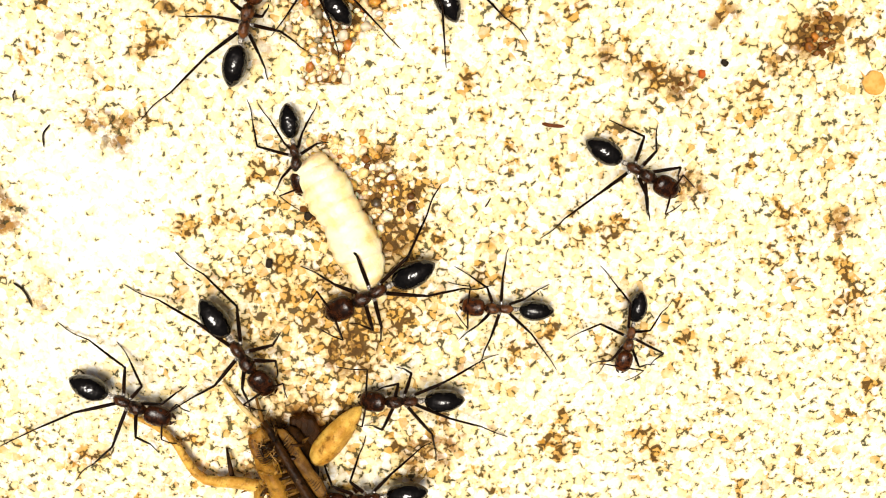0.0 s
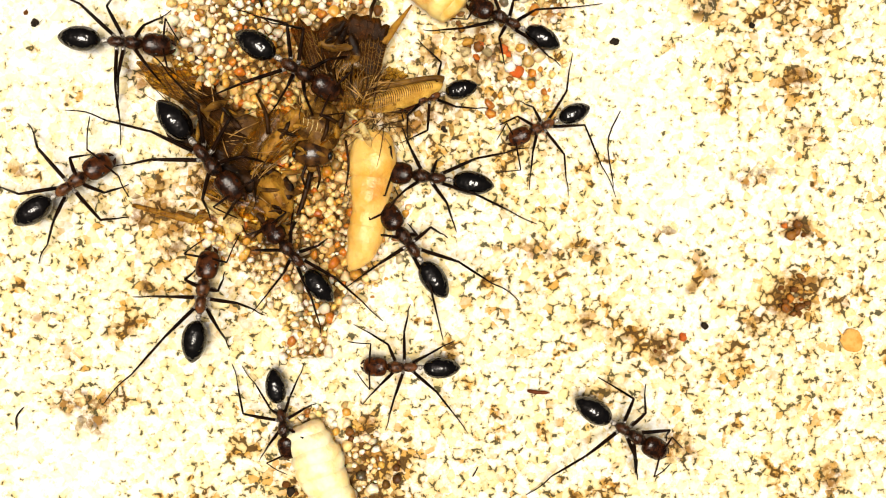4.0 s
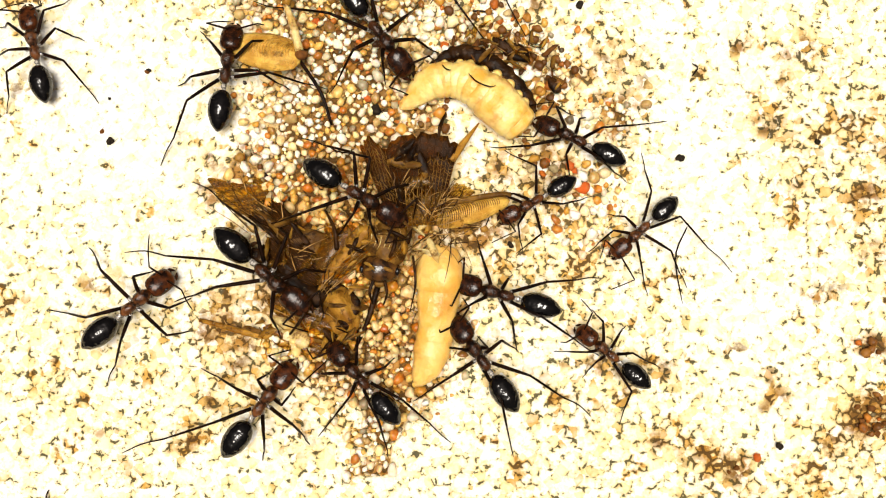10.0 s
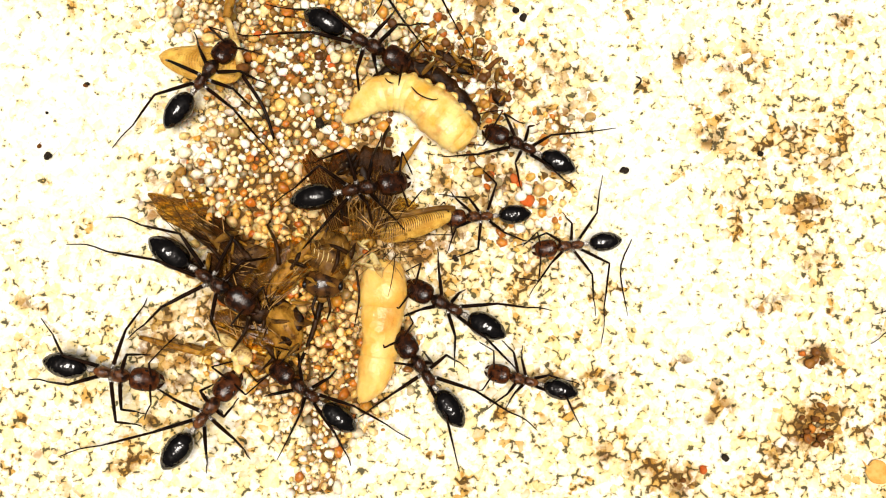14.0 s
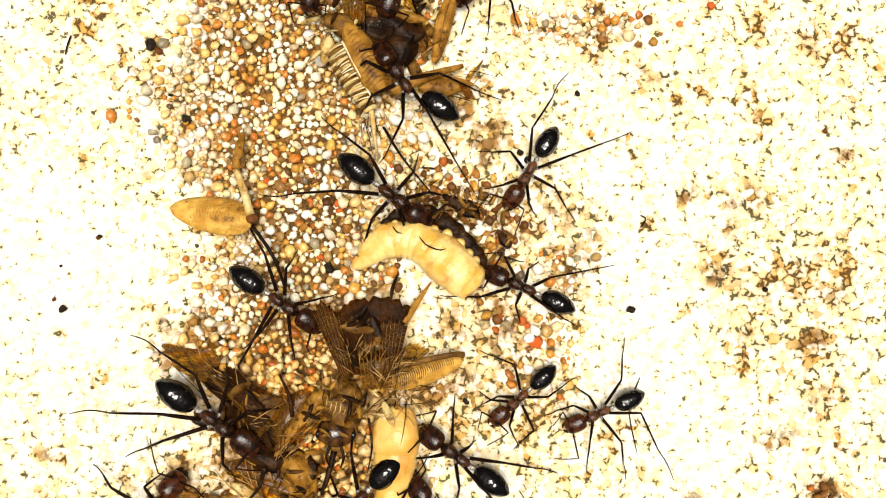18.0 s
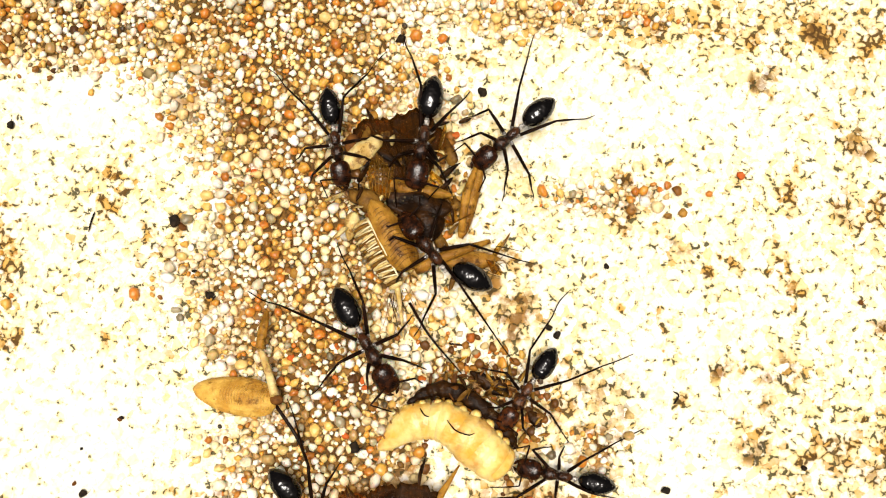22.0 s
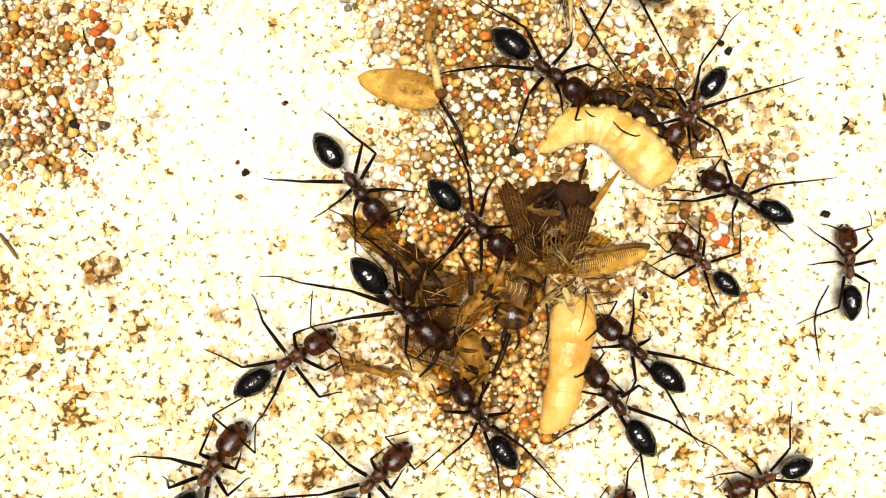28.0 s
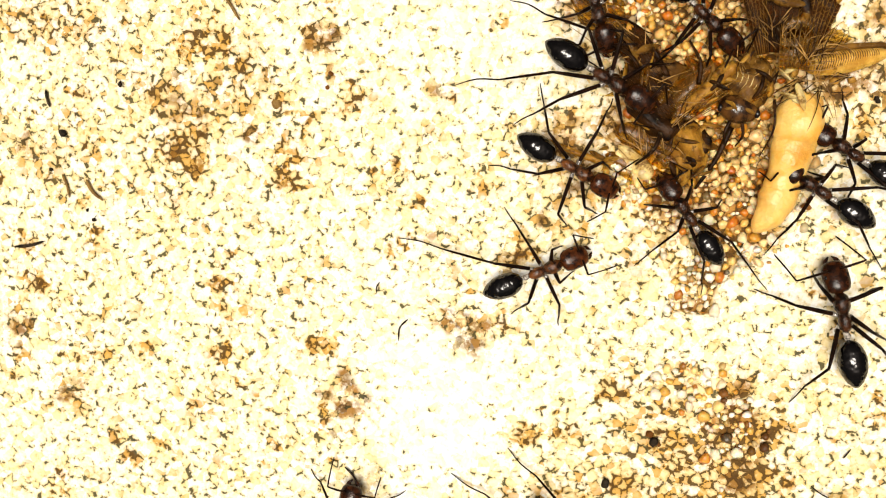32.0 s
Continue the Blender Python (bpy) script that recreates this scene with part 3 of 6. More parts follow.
def build_sand():
    rng = np.random.default_rng(11)
    x = rng.uniform(-64, 24, 260000)
    y = rng.uniform(-30, 46, 260000)
    d = lane(x, y)
    keep = rng.uniform(0, 1, len(x)) < np.clip(d * 1.5, 0, 1) * 0.85
    x, y = x[keep], y[keep]
    # thin them so that neighbours do not sit inside each other: large grains first, then small ones in the gaps
    cell, spots = {}, []
    for k, (px, py, hz) in enumerate(zip(x, y, relief(x, y))):
        s = 0.24 + 0.24 * rng.uniform() ** 1.8 if k < len(x) * 0.35 else 0.13 + 0.10 * rng.uniform()
        key = (int(px // 1.0), int(py // 1.0))
        near = [q for i in (-1, 0, 1) for j in (-1, 0, 1) for q in cell.get((key[0] + i, key[1] + j), ())]
        if all((px - q[0]) ** 2 + (py - q[1]) ** 2 > (0.76 * (s + q[3])) ** 2 for q in near):
            spot = (px, py, hz + s * 0.5, s)
            cell.setdefault(key, []).append(spot)
            spots.append(spot)
    # a heap pushed up under the torn cricket, and grains that cling to it
    for hx, hy, hr, top in HEAPS:
        for _ in range(int(22 * hr * hr)):
            a, q = rng.uniform(0, 6.28), math.sqrt(rng.uniform())
            s = rng.uniform(0.17, 0.36)
            spots.append((hx + hr * q * math.cos(a), hy + hr * q * math.sin(a), 0.15 + top * (1 - q * q) * rng.uniform(0.5, 1.0), s))
    return scatter_grains("sand", spots, SAND, "loose white, amber and rust sand grains in the paving joint")


build_sand()
# patches of brown grains; those beside the grubs also stand in for shade
RED_PATCHES = ((-0.4, 14.2, 2, 1), (2.7, 12.1, 1.5, 1), (-2.7, 14.7, 1.4, 0.8), (-6.5, 29.9, 2, 0.8), (-3.1, 29.8, 1.8, 0.8), (-39.1, 13.0, 3.2, 0.6), (-40.6, 8.4, 2.8, 0.8), (-36.5, 15.0, 1.5, 0.9), (-14.8, 31.4, 2.4, 0.2), (-15.9, 26.1, 2, 0.2), (-13.3, 21.1, 1.8, 0.3), (-10.8, 13.5, 2, 0.3), (-11.6, -6.5, 1.6, 0.7), (2.9, 6.2, 1.5, 0.8), (-16.4, 4.7, 1.6, 0.5), (-2.3, -22.2, 1.3, 0.4), (-3.6, -19.7, 1, 0.5), (24.6, -10.3, 0.8, 1), (-29.9, 37.2, 3.5, 0.35), (-23.8, 36.3, 2.5, 0.2), (24.4, -10.1, 1.2, 0.8), (24.4, -5.8, 0.9, 0.8), (9.9, 25.5, 1.4, 0.4), (13.2, 25.0, 1, 0.4), (-11.0, 15.6, 2, 0.6), (-8.1, 12.6, 1.8, 0.6), (17.7, 12.3, 0, 0), (-42.8, 8.3, 2.4, 0.6), (-7.4, 7.0, 1.6, 0.4), (-1.8, 27.5, 1.5, 0.8), (-2.0, 24.1, 1, 0.6), (0.8, 13.4, 2.2, 0.8), (3.7, 10.8, 1.4, 0.8), (-1.2, 1.0, 1, 0.4), (-5.5, 8.5, 2, 0.4))


def build_red_sand():
    """Patches of darker grains, thinning out at their edges."""
    rng = np.random.default_rng(23)
    spots = []
    for px, py, r, dense in RED_PATCHES:
        for _ in range(int(10 * dense * r * r)):
            a, q = rng.uniform(0, 6.28), rng.uniform() ** 0.62 * 1.25
            x, y = px + r * q * math.cos(a), py + r * q * math.sin(a)
            s = 0.15 + 0.26 * rng.uniform() ** 1.8
            spots.append((x, y, float(relief(np.array([x]), np.array([y]))[0]) + s * 0.75, s))
    return scatter_grains("red_sand", spots, RED_SAND, "damp red-brown and amber sand grains in patches", 9)


build_red_sand()


# ---- ants ----
def ant_meshes():
    m = {}
    # gaster: four overlapping plates, pointed behind; x runs forward
    def girth(u):  # u 0 in front, 1 at the tip
        return math.sqrt(max(0.0, 1 - ((u - 0.44) / 0.44) ** 2)) if u < 0.44 else max(0.0, 1 - ((u - 0.44) / 0.56) ** 2) ** 0.72
    cuts = (0.0, 0.40, 0.66, 0.85, 1.0)
    for k in range(4):
        us = [cuts[k] + (cuts[k + 1] + (0.015 if k < 3 else 0) - cuts[k]) * i / 9 for i in range(10)]
        pts = [(1.48 - 2.96 * u, 0, 0.10 * math.sin(u * math.pi)) for u in us]
        rad = [max(0.012, 0.845 * girth(u) * (1.0 + 0.022 * (i / 9) - 0.01 * k)) for i, u in enumerate(us)]
        m["plate%d" % k] = mesh_of("gaster_plate", *tube(pts, rad, 20, 0.93, k == 3), BLACK)
    m["band"] = [mesh_of("band", *tube([(1.48 - 2.96 * (u + d), 0, 0.10 * math.sin(u * math.pi)) for d in (-0.006, 0.012)], [0.845 * girth(u) * 0.985] * 2, 20, 0.93), MEMBRANE) for u in cuts[1:4]]
    m["petiole"] = mesh_of("petiole", *tube([(-1.36, 0, 1.22), (-1.18, 0, 1.28), (-1.02, 0, 1.52), (-0.90, 0, 1.30), (-0.68, 0, 1.22)], [0.13, 0.17, 0.21, 0.18, 0.16], 10), GLINT_GREY)
    m["propodeum"] = mesh_of("propodeum", *tube([(-0.78, 0, 1.32), (-0.62, 0, 1.40), (-0.35, 0, 1.50), (-0.05, 0, 1.50), (0.22, 0, 1.42), (0.36, 0, 1.40)], [0.16, 0.30, 0.38, 0.37, 0.31, 0.25], 16), REDDISH)
    m["pronotum"] = mesh_of("pronotum", *tube([(0.28, 0, 1.40), (0.42, 0, 1.46), (0.70, 0, 1.56), (1.02, 0, 1.56), (1.28, 0, 1.46), (1.46, 0, 1.36), (1.62, 0, 1.32)], [0.24, 0.34, 0.46, 0.49, 0.42, 0.28, 0.16], 16), REDDISH)
    hp = [(-0.88, 0.18), (-0.84, 0.44), (-0.72, 0.62), (-0.48, 0.73), (-0.12, 0.77), (0.22, 0.76), (0.52, 0.72), (0.76, 0.62), (0.90, 0.44), (0.96, 0.16)]
    m["head"] = mesh_of("head", *tube([(x, 0, -0.10 * x) for x, _ in hp], [r for _, r in hp], 18, 0.62), BROWN)
    m["jaw"] = []
    for s in (1, -1):
        line = smooth_line([(0.62, s * 0.36, -0.12), (0.98, s * 0.32, -0.18), (1.24, s * 0.08, -0.22)], 7)
        m["jaw"].append(mesh_of("mandible", *tube(line, [0.12, 0.16, 0.16, 0.14, 0.11, 0.07, 0.03], 8, 0.6), BROWN))
    for q in ("propodeum", "pronotum", "head"):
        m["red_" + q] = m[q].copy()
        m["red_" + q].materials[0] = RED_HEAD if q == "head" else RED_THORAX
    m["eye"] = mesh_of("eye", *egg(0.26, 0.20, 0.18, 8, 10), EYE)
    m["coxa"] = mesh_of("coxa", *egg(0.50, 0.26, 0.30, 8, 10), GLINT_GREY)
    return m


ANT_MESH = ant_meshes()
HIPS = {"f": (0.86, 0.24, 1.18), "m": (0.22, 0.24, 1.12), "h": (-0.28, 0.24, 1.10)}
STANCE = {"f": (2.05, 1.55, 3.10, 2.90), "m": (0.55, 1.95, 0.20, 3.95), "h": (-1.75, 1.90, -4.30, 3.50)}
ANTENNA = (3.15, 1.50, 4.60, 1.30)


def limb_mesh(name, a, b, r0, r1, bow, material, seg=7, rings=6):
    """A limb segment from a to b with a belly of the given bow."""
    a, b = Vector(a), Vector(b)
    pts, rad = [], []
    for i in range(rings + 1):
        u = i / rings
        p = a.lerp(b, u)
        p.z += bow * math.sin(u * math.pi)
        pts.append(p)
        rad.append(r0 + (r1 - r0) * u + 0.25 * max(r0, r1) * math.sin(u * math.pi))
    return mesh_of(name, *tube(pts, rad, seg), material)


def ant(label, size, seed, legs=None, feelers=None, group="ants at the feast", lift=0.0, head_turn=0.0, gaster_turn=0.0):
    """An ant facing +x, its waist above the origin. legs: for some of 'fl ml hl fr mr hr' the knee and the foot (x, y, x, y)."""
    rng = random.Random(seed)
    legs, feelers = legs or {}, feelers or {}
    k = size / 5.3
    root = thing("ant", label, "ant", group=group)

    def sc(*p):
        return tuple(c * k for c in p)

    def own(name, mesh, at=(0, 0, 0), parent=root, turn=(0, 0, 0), lab=""):
        ob = part(name, mesh, parent, at, lab, turn)
        if parent is root:
            ob.scale = (k * 1.03, k * 1.01, k * 1.03) if name == "head" else (k, k, k)
        return ob

    z = lift
    tint = "red_" if "reddish" in label else ""
    g = own("gaster", ANT_MESH["plate0"], (-2.72 * k, -2.66 * k * math.sin(radians(gaster_turn)), 1.42 * k + z), turn=(0, rng.uniform(-8, 4), gaster_turn), lab="glossy black gaster")
    for q in (1, 2, 3):
        own("gaster_plate", ANT_MESH["plate%d" % q], parent=g)
    for q in ANT_MESH["band"]:
        own("gaster_band", q, parent=g)
    own("petiole", ANT_MESH["petiole"], (0, 0, z))
    own("propodeum", ANT_MESH[tint + "propodeum"], (0, 0, z))
    own("pronotum", ANT_MESH[tint + "pronotum"], (0, 0, z))
    hd = own("head", ANT_MESH[tint + "head"], (2.44 * k, 2.44 * k * math.sin(radians(head_turn)) * 0.35, 1.32 * k + z), turn=(rng.uniform(-6, 6), rng.uniform(4, 16), head_turn), lab="dark red-brown head")
    for q in ANT_MESH["jaw"]:
        own("mandible", q, parent=hd)
    for s in (1, -1):
        own("eye", ANT_MESH["eye"], (0.05, s * 0.60, 0.24), parent=hd, turn=(s * -40, 0, 0))
    out = {"root": root, "legs": {}}
    for pair in "fmh":
        for side, s in (("l", 1), ("r", -1)):
            key = pair + side
            hx, hy, hz = HIPS[pair]
            hip = Vector(sc(hx, s * hy, hz)) + Vector((0, 0, z))
            if key in legs:
                kx, ky, fx, fy = legs[key]
            else:
                kx, ky, fx, fy = (c * k for c in STANCE[pair])
                j = [rng.uniform(-0.45, 0.45) * k for _ in range(4)]
                kx, ky, fx, fy = kx + j[0], s * (ky + j[1]), fx + j[2] * 1.6, s * (fy + j[3] * 1.4)
            kz = (2.1 if pair != "h" else 2.3) * k + z * 0.6
            knee = Vector((kx, ky, kz)) - hip
            foot = Vector((fx, fy, 0.06)) - hip
            ankle = knee.lerp(foot, 0.55)
            ankle.z = knee.z + (foot.z - knee.z) * 0.72
            fem = limb_mesh("femur", (0, 0, 0), knee, 0.122 * k, 0.084 * k, 0.05, LEG)
            leg = part("leg", fem, root, hip)
            c = part("coxa", ANT_MESH["coxa"], leg, turn=(0, 30, math.degrees(math.atan2(knee.y, knee.x))))
            c.location = Vector((knee.x, knee.y, 0)).normalized() * 0.30 * k * MM + Vector((0, 0, 0.10 * k * MM))
            c.scale = (1.35 * k, 1.2 * k, 1.2 * k)
            part("tibia", limb_mesh("tibia", knee, ankle, 0.078 * k, 0.056 * k, 0.03, LEG), leg)
            mid = ankle.lerp(foot, 0.5)
            bend = Vector((foot.y - ankle.y, ankle.x - foot.x, 0)) * rng.uniform(-0.08, 0.08)
            mid = mid + bend + Vector((0, 0, -0.15 * ankle.z * 0.3))
            part("tarsus", mesh_of("tarsus", *tube(smooth_line([ankle, mid, foot], 7), [0.054 * k, 0.050 * k, 0.046 * k, 0.043 * k, 0.040 * k, 0.036 * k, 0.026 * k], 6), LEG), leg)
            out["legs"][key] = (leg, hip)
    for side, s in (("l", 1), ("r", -1)):
        base = Vector(sc(2.44 + 0.50, s * 0.20, 1.32 + 0.22)) + Vector((0, 0, z))
        if side in feelers:
            ex, ey, tx, ty = feelers[side]
        else:
            ex, ey, tx, ty = (c * k for c in ANTENNA)
            ex, ey, tx, ty = ex + rng.uniform(-.3, .3), s * (ey + rng.uniform(-.3, .3)), tx + rng.uniform(-.8, .4), s * (ty + rng.uniform(-.9, .6))
        elbow = Vector((ex, ey, 1.9 * k + z)) - base
        tip = Vector((tx, ty, 0.5 * k)) - base
        an = part("antenna", limb_mesh("scape", (0, 0, 0), elbow, 0.066 * k, 0.054 * k, 0.06, LEG, 6), root, base)
        mid = elbow.lerp(tip, 0.5) + Vector((0, 0, 0.2))
        part("funiculus", mesh_of("funiculus", *tube(smooth_line([elbow, mid, tip], 9), [0.048 * k] * 8 + [0.032 * k], 6), LEG), an)
    return out


A_BLACK = "black ant with a glossy pointed gaster and dark brown head"
A_RED = "reddish-brown ant with a glossy black gaster"
ant_a1 = ant(A_BLACK, 5.17, 1, legs={"hl": (-1.44, 2.03, -5.25, 1.23), "hr": (-1.96, -2.50, -4.16, -4.58), "ml": (-0.45, 2.30, -3.32, 1.70), "mr": (0.48, -1.13, 0.01, -3.46)})
ant_a2 = ant(A_BLACK, 5.48, 2, legs={"hl": (-2.37, 1.87, -7.71, 1.13), "hr": (-2.87, -1.39, -7.93, -5.15), "mr": (-1.66, -2.58, -3.39, -5.36), "ml": (-0.54, 2.83, -2.18, 2.51)})
ant_a3 = ant(A_BLACK, 4.71, 3, legs={"hr": (-2.62, -1.22, -6.83, -1.55), "hl": (-2.76, 0.79, -4.85, 2.10), "mr": (-0.38, -1.68, -0.34, -2.56), "ml": (-0.31, 1.11, -0.91, 4.68)})
ant_a4 = ant(A_RED, 5.11, 4, legs={"hl": (-2.48, 1.71, -8.02, 5.50), "hr": (-1.38, -1.50, -2.99, -2.08), "ml": (0.06, 1.86, -0.65, 4.69), "mr": (0.39, -2.39, -0.36, -3.96), "fl": (1.30, 1.10, 1.97, 0.85), "fr": (0.94, -1.07, 2.07, -0.94)})
ant_a5 = ant(A_RED, 5.12, 5, legs={"hl": (-2.40, 1.16, -4.54, 3.58), "hr": (-1.63, -1.42, -4.73, -2.68), "ml": (0.18, 2.90, -0.01, 5.06), "mr": (0.76, -2.98, 1.76, -3.55), "fl": (1.46, 1.26, 2.40, 1.11), "fr": (1.96, -1.74, 3.02, -1.80)}, feelers={"l": (2.59, 1.11, 3.63, 3.06), "r": (3.24, -1.33, 2.67, -2.55)})
ant_a6 = ant(A_BLACK, 4.90, 6, legs={"hr": (-2.39, -1.54, -5.88, -2.84), "hl": (-2.73, 0.68, -7.11, 2.02), "mr": (0.02, -1.03, -0.31, -1.48), "ml": (-0.99, 1.46, -1.94, 3.28)})
ant_a7 = ant(A_BLACK, 5.03, 7, legs={"hr": (-2.43, -1.94, -7.02, -3.72), "hl": (-2.74, 0.44, -6.29, 1.86), "mr": (0.36, -1.74, -0.92, -2.24), "ml": (0.32, 2.24, 0.26, 5.15), "fr": (0.44, -0.75, 1.38, -0.63), "fl": (1.36, 0.67, 2.53, 2.18)})
ant_a8 = ant(A_RED, 3.93, 8, legs={"hl": (-2.21, 0.96, -2.62, 6.09), "hr": (-1.94, -1.45, -3.55, -3.69), "ml": (-0.32, 2.18, 0.23, 4.81), "mr": (0.38, -1.36, 0.85, -2.14), "fl": (1.45, 1.22, 2.42, 3.45), "fr": (1.52, -1.20, 3.41, -1.17)}, feelers={"l": (2.61, 2.03, 4.02, 1.58)})
ant_a9 = ant(A_RED, 3.90, 9, legs={"hl": (-1.34, 1.05, -3.70, 1.61), "hr": (-1.09, -1.88, -0.04, -3.97), "ml": (0.76, 2.05, 2.64, 2.33), "mr": (1.03, -1.08, 2.94, -1.36)})
ant_a10 = ant(A_BLACK, 4.45, 10, legs={"hr": (-1.07, -1.26, -4.84, -3.96), "hl": (-1.85, 0.58, -4.19, 0.86), "mr": (0.44, -1.18, -0.15, -2.10), "ml": (0.23, 1.29, -1.06, 2.53), "fr": (2.16, -1.26, 0.73, -1.64), "fl": (2.57, 1.79, 4.91, 2.70)})
ant_a11 = ant(A_BLACK, 5.36, 11, legs={"hr": (-2.62, -1.89, -7.00, -5.20), "hl": (-2.43, 1.16, -6.93, 1.45), "mr": (0.18, -2.02, 1.01, -4.89), "ml": (0.45, 2.01, -0.27, 3.42), "fr": (1.78, -0.91, 2.76, -1.55)})
ant_a12 = ant(A_BLACK, 4.96, 12, legs={"hl": (-2.31, 2.00, -6.44, 3.69), "hr": (0.16, -2.91, 0.02, -6.42), "ml": (-0.73, 2.03, -1.07, 3.35)})
ant_a13 = ant(A_RED, 4.35, 13, legs={"hr": (-2.32, -1.33, -7.24, -1.23), "hl": (-2.08, 1.69, -6.09, 4.47), "mr": (-0.29, -1.73, 0.55, -3.59), "ml": (0.24, 2.02, 1.13, 4.40)})
ant_b4 = ant(A_BLACK, 5.20, 14, legs={"hr": (-2.49, -0.14, -8.53, 0.03), "hl": (-2.12, 1.43, -3.31, 4.16), "mr": (-0.89, -2.19, -4.31, -4.96)}, gaster_turn=25)
ant_b1 = ant(A_BLACK, 4.66, 15, legs={"hl": (-2.65, 1.05, -5.84, 4.33), "hr": (-2.45, -1.49, -6.13, -3.88), "mr": (0.28, -1.96, 0.72, -3.15)})
ant_b2 = ant(A_BLACK, 5.36, 16, legs={"hr": (-3.18, -0.73, -7.29, -2.71), "hl": (-1.68, 1.39, -4.00, 2.43), "ml": (1.55, 1.23, 0.24, 1.95)})
ant_b3 = ant(A_BLACK, 4.87, 17, legs={"hr": (-2.30, -1.93, -6.07, -4.45), "hl": (-2.70, 1.28, -5.47, 2.43), "ml": (0.90, 2.79, 1.35, 4.07), "mr": (0.08, -2.17, 1.60, -3.17)})
ant_c1 = ant(A_BLACK, 4.22, 18, legs={"hr": (-0.83, -0.45, -3.68, -2.12), "mr": (-0.83, -2.27, -3.96, -2.76), "hl": (-1.32, 0.84, -3.13, 1.88), "ml": (-0.47, 1.63, -0.35, 2.23)})
ant_c2 = ant(A_BLACK, 4.94, 19, legs={"hl": (-0.90, 2.07, -3.07, 1.90), "hr": (-1.52, -2.62, -2.95, -7.29), "mr": (1.47, -1.23, 2.89, -2.53), "fl": (2.23, 1.55, 3.10, 0.70)})
ant_c3 = ant(A_BLACK, 5.78, 20, legs={"hr": (-3.27, -1.37, -7.26, -4.45), "hl": (-3.19, 1.57, -7.19, 3.37), "mr": (-0.24, -2.82, 0.81, -5.29), "ml": (0.53, 2.19, 1.63, 3.64), "fl": (1.13, 2.11, 2.88, 1.43)})
ant_c4 = ant(A_RED, 4.40, 21, legs={"mr": (0.21, -2.37, -0.16, -3.96), "hr": (-1.39, -0.97, -3.11, -1.60), "hl": (-1.92, 1.44, -4.04, 4.53), "ml": (0.80, 1.98, 1.39, 4.41), "fr": (1.22, -1.54, 3.56, -2.58)})
ant_c5 = ant(A_RED, 4.07, 22, legs={"hr": (-2.38, -0.71, -4.15, -2.94), "hl": (-0.77, 1.04, -2.83, 2.47), "mr": (-0.51, -2.31, 1.48, -3.99), "ml": (0.64, 2.36, 2.14, 2.10)})
ant_c6 = ant(A_BLACK, 5.71, 23, legs={"hl": (-2.83, 2.09, -8.11, -0.09), "hr": (-3.38, -0.80, -8.16, -4.44), "ml": (0.71, 2.48, 0.57, 2.74), "mr": (0.91, -2.47, 1.10, -7.22), "fl": (1.73, 2.00, 3.13, 0.61), "fr": (2.14, -1.07, 4.61, -2.54)})
ant_c7 = ant(A_BLACK, 5.26, 24, legs={"hl": (-0.72, 2.77, -6.76, 2.89), "hr": (-2.73, -1.74, -7.24, -7.64), "ml": (0.78, 1.91, -2.36, 3.27), "mr": (0.51, -3.10, -1.32, -7.75)})
ant_c8 = ant(A_BLACK, 5.10, 25, legs={"hr": (-2.69, -1.62, -6.44, -2.81), "hl": (-2.95, 1.01, -6.97, 3.32), "mr": (-0.43, -2.22, 0.72, -2.03), "ml": (-1.71, 2.21, -1.84, 5.01), "fr": (0.48, -1.51, 2.67, -0.20)}, feelers={"r": (2.59, -2.48, 4.90, -2.30)})
ant_c9 = ant(A_BLACK, 5.40, 26)
ant_y1 = ant(A_RED, 4.14, 27, legs={"hr": (-0.89, -0.93, -3.26, -1.43), "hl": (-2.34, 0.98, -3.44, 3.08), "mr": (0.49, -1.39, 0.25, -2.17), "ml": (0.49, 0.91, 0.32, 2.24), "fr": (1.76, -1.29, 2.63, -1.57)})
ant_x4 = ant(A_RED, 3.90, 28)
ant_x3 = ant(A_BLACK, 3.90, 29)
ant_z1 = ant(A_RED, 4.57, 30)
ant_z3 = ant(A_BLACK, 3.90, 31)
ant_e9 = ant(A_RED, 5.67, 32, legs={"hr": (-2.91, -1.94, -8.49, -0.90), "hl": (-1.78, 1.39, -2.35, 2.57), "ml": (-0.32, 2.44, -2.66, 5.01), "mr": (-0.07, -1.89, 0.89, -2.15), "fl": (1.03, 1.07, 3.01, 2.10), "fr": (1.60, -1.34, 2.22, -0.65)})
ant_e5 = ant(A_RED, 5.09, 33, legs={"hl": (-2.76, 1.47, -5.35, 1.91), "hr": (-1.83, -1.60, -4.11, -4.53), "ml": (-0.34, 2.96, -1.08, 5.65), "mr": (0.85, -2.16, 1.44, -4.39), "fl": (0.85, 1.35, 2.79, 1.14), "fr": (1.33, -0.89, 2.38, -2.10)}, feelers={"l": (4.36, 1.24, 6.74, 1.13), "r": (3.29, -0.98, 3.70, -2.45)})
ant_e6 = ant(A_BLACK, 5.71, 34, legs={"ml": (1.53, 2.80, 2.61, 4.73), "hl": (-2.68, 1.63, -5.12, 3.95), "mr": (-1.03, -1.38, -2.75, -3.27), "fr": (1.65, -2.34, 1.04, -1.92), "fl": (2.54, 1.24, 3.09, 1.04)}, feelers={"l": (3.00, 2.47, 4.66, 3.21)})

# ---- larvae ----
def larva(label, line, widths, material, segments=12, flat=0.8, group="larvae", head=True, at=(0, 0), turn=0.0, swollen=0.03, folds=0):
    """A grub: swollen rings along a bent line on the ground, lying on its side; each ring a part."""
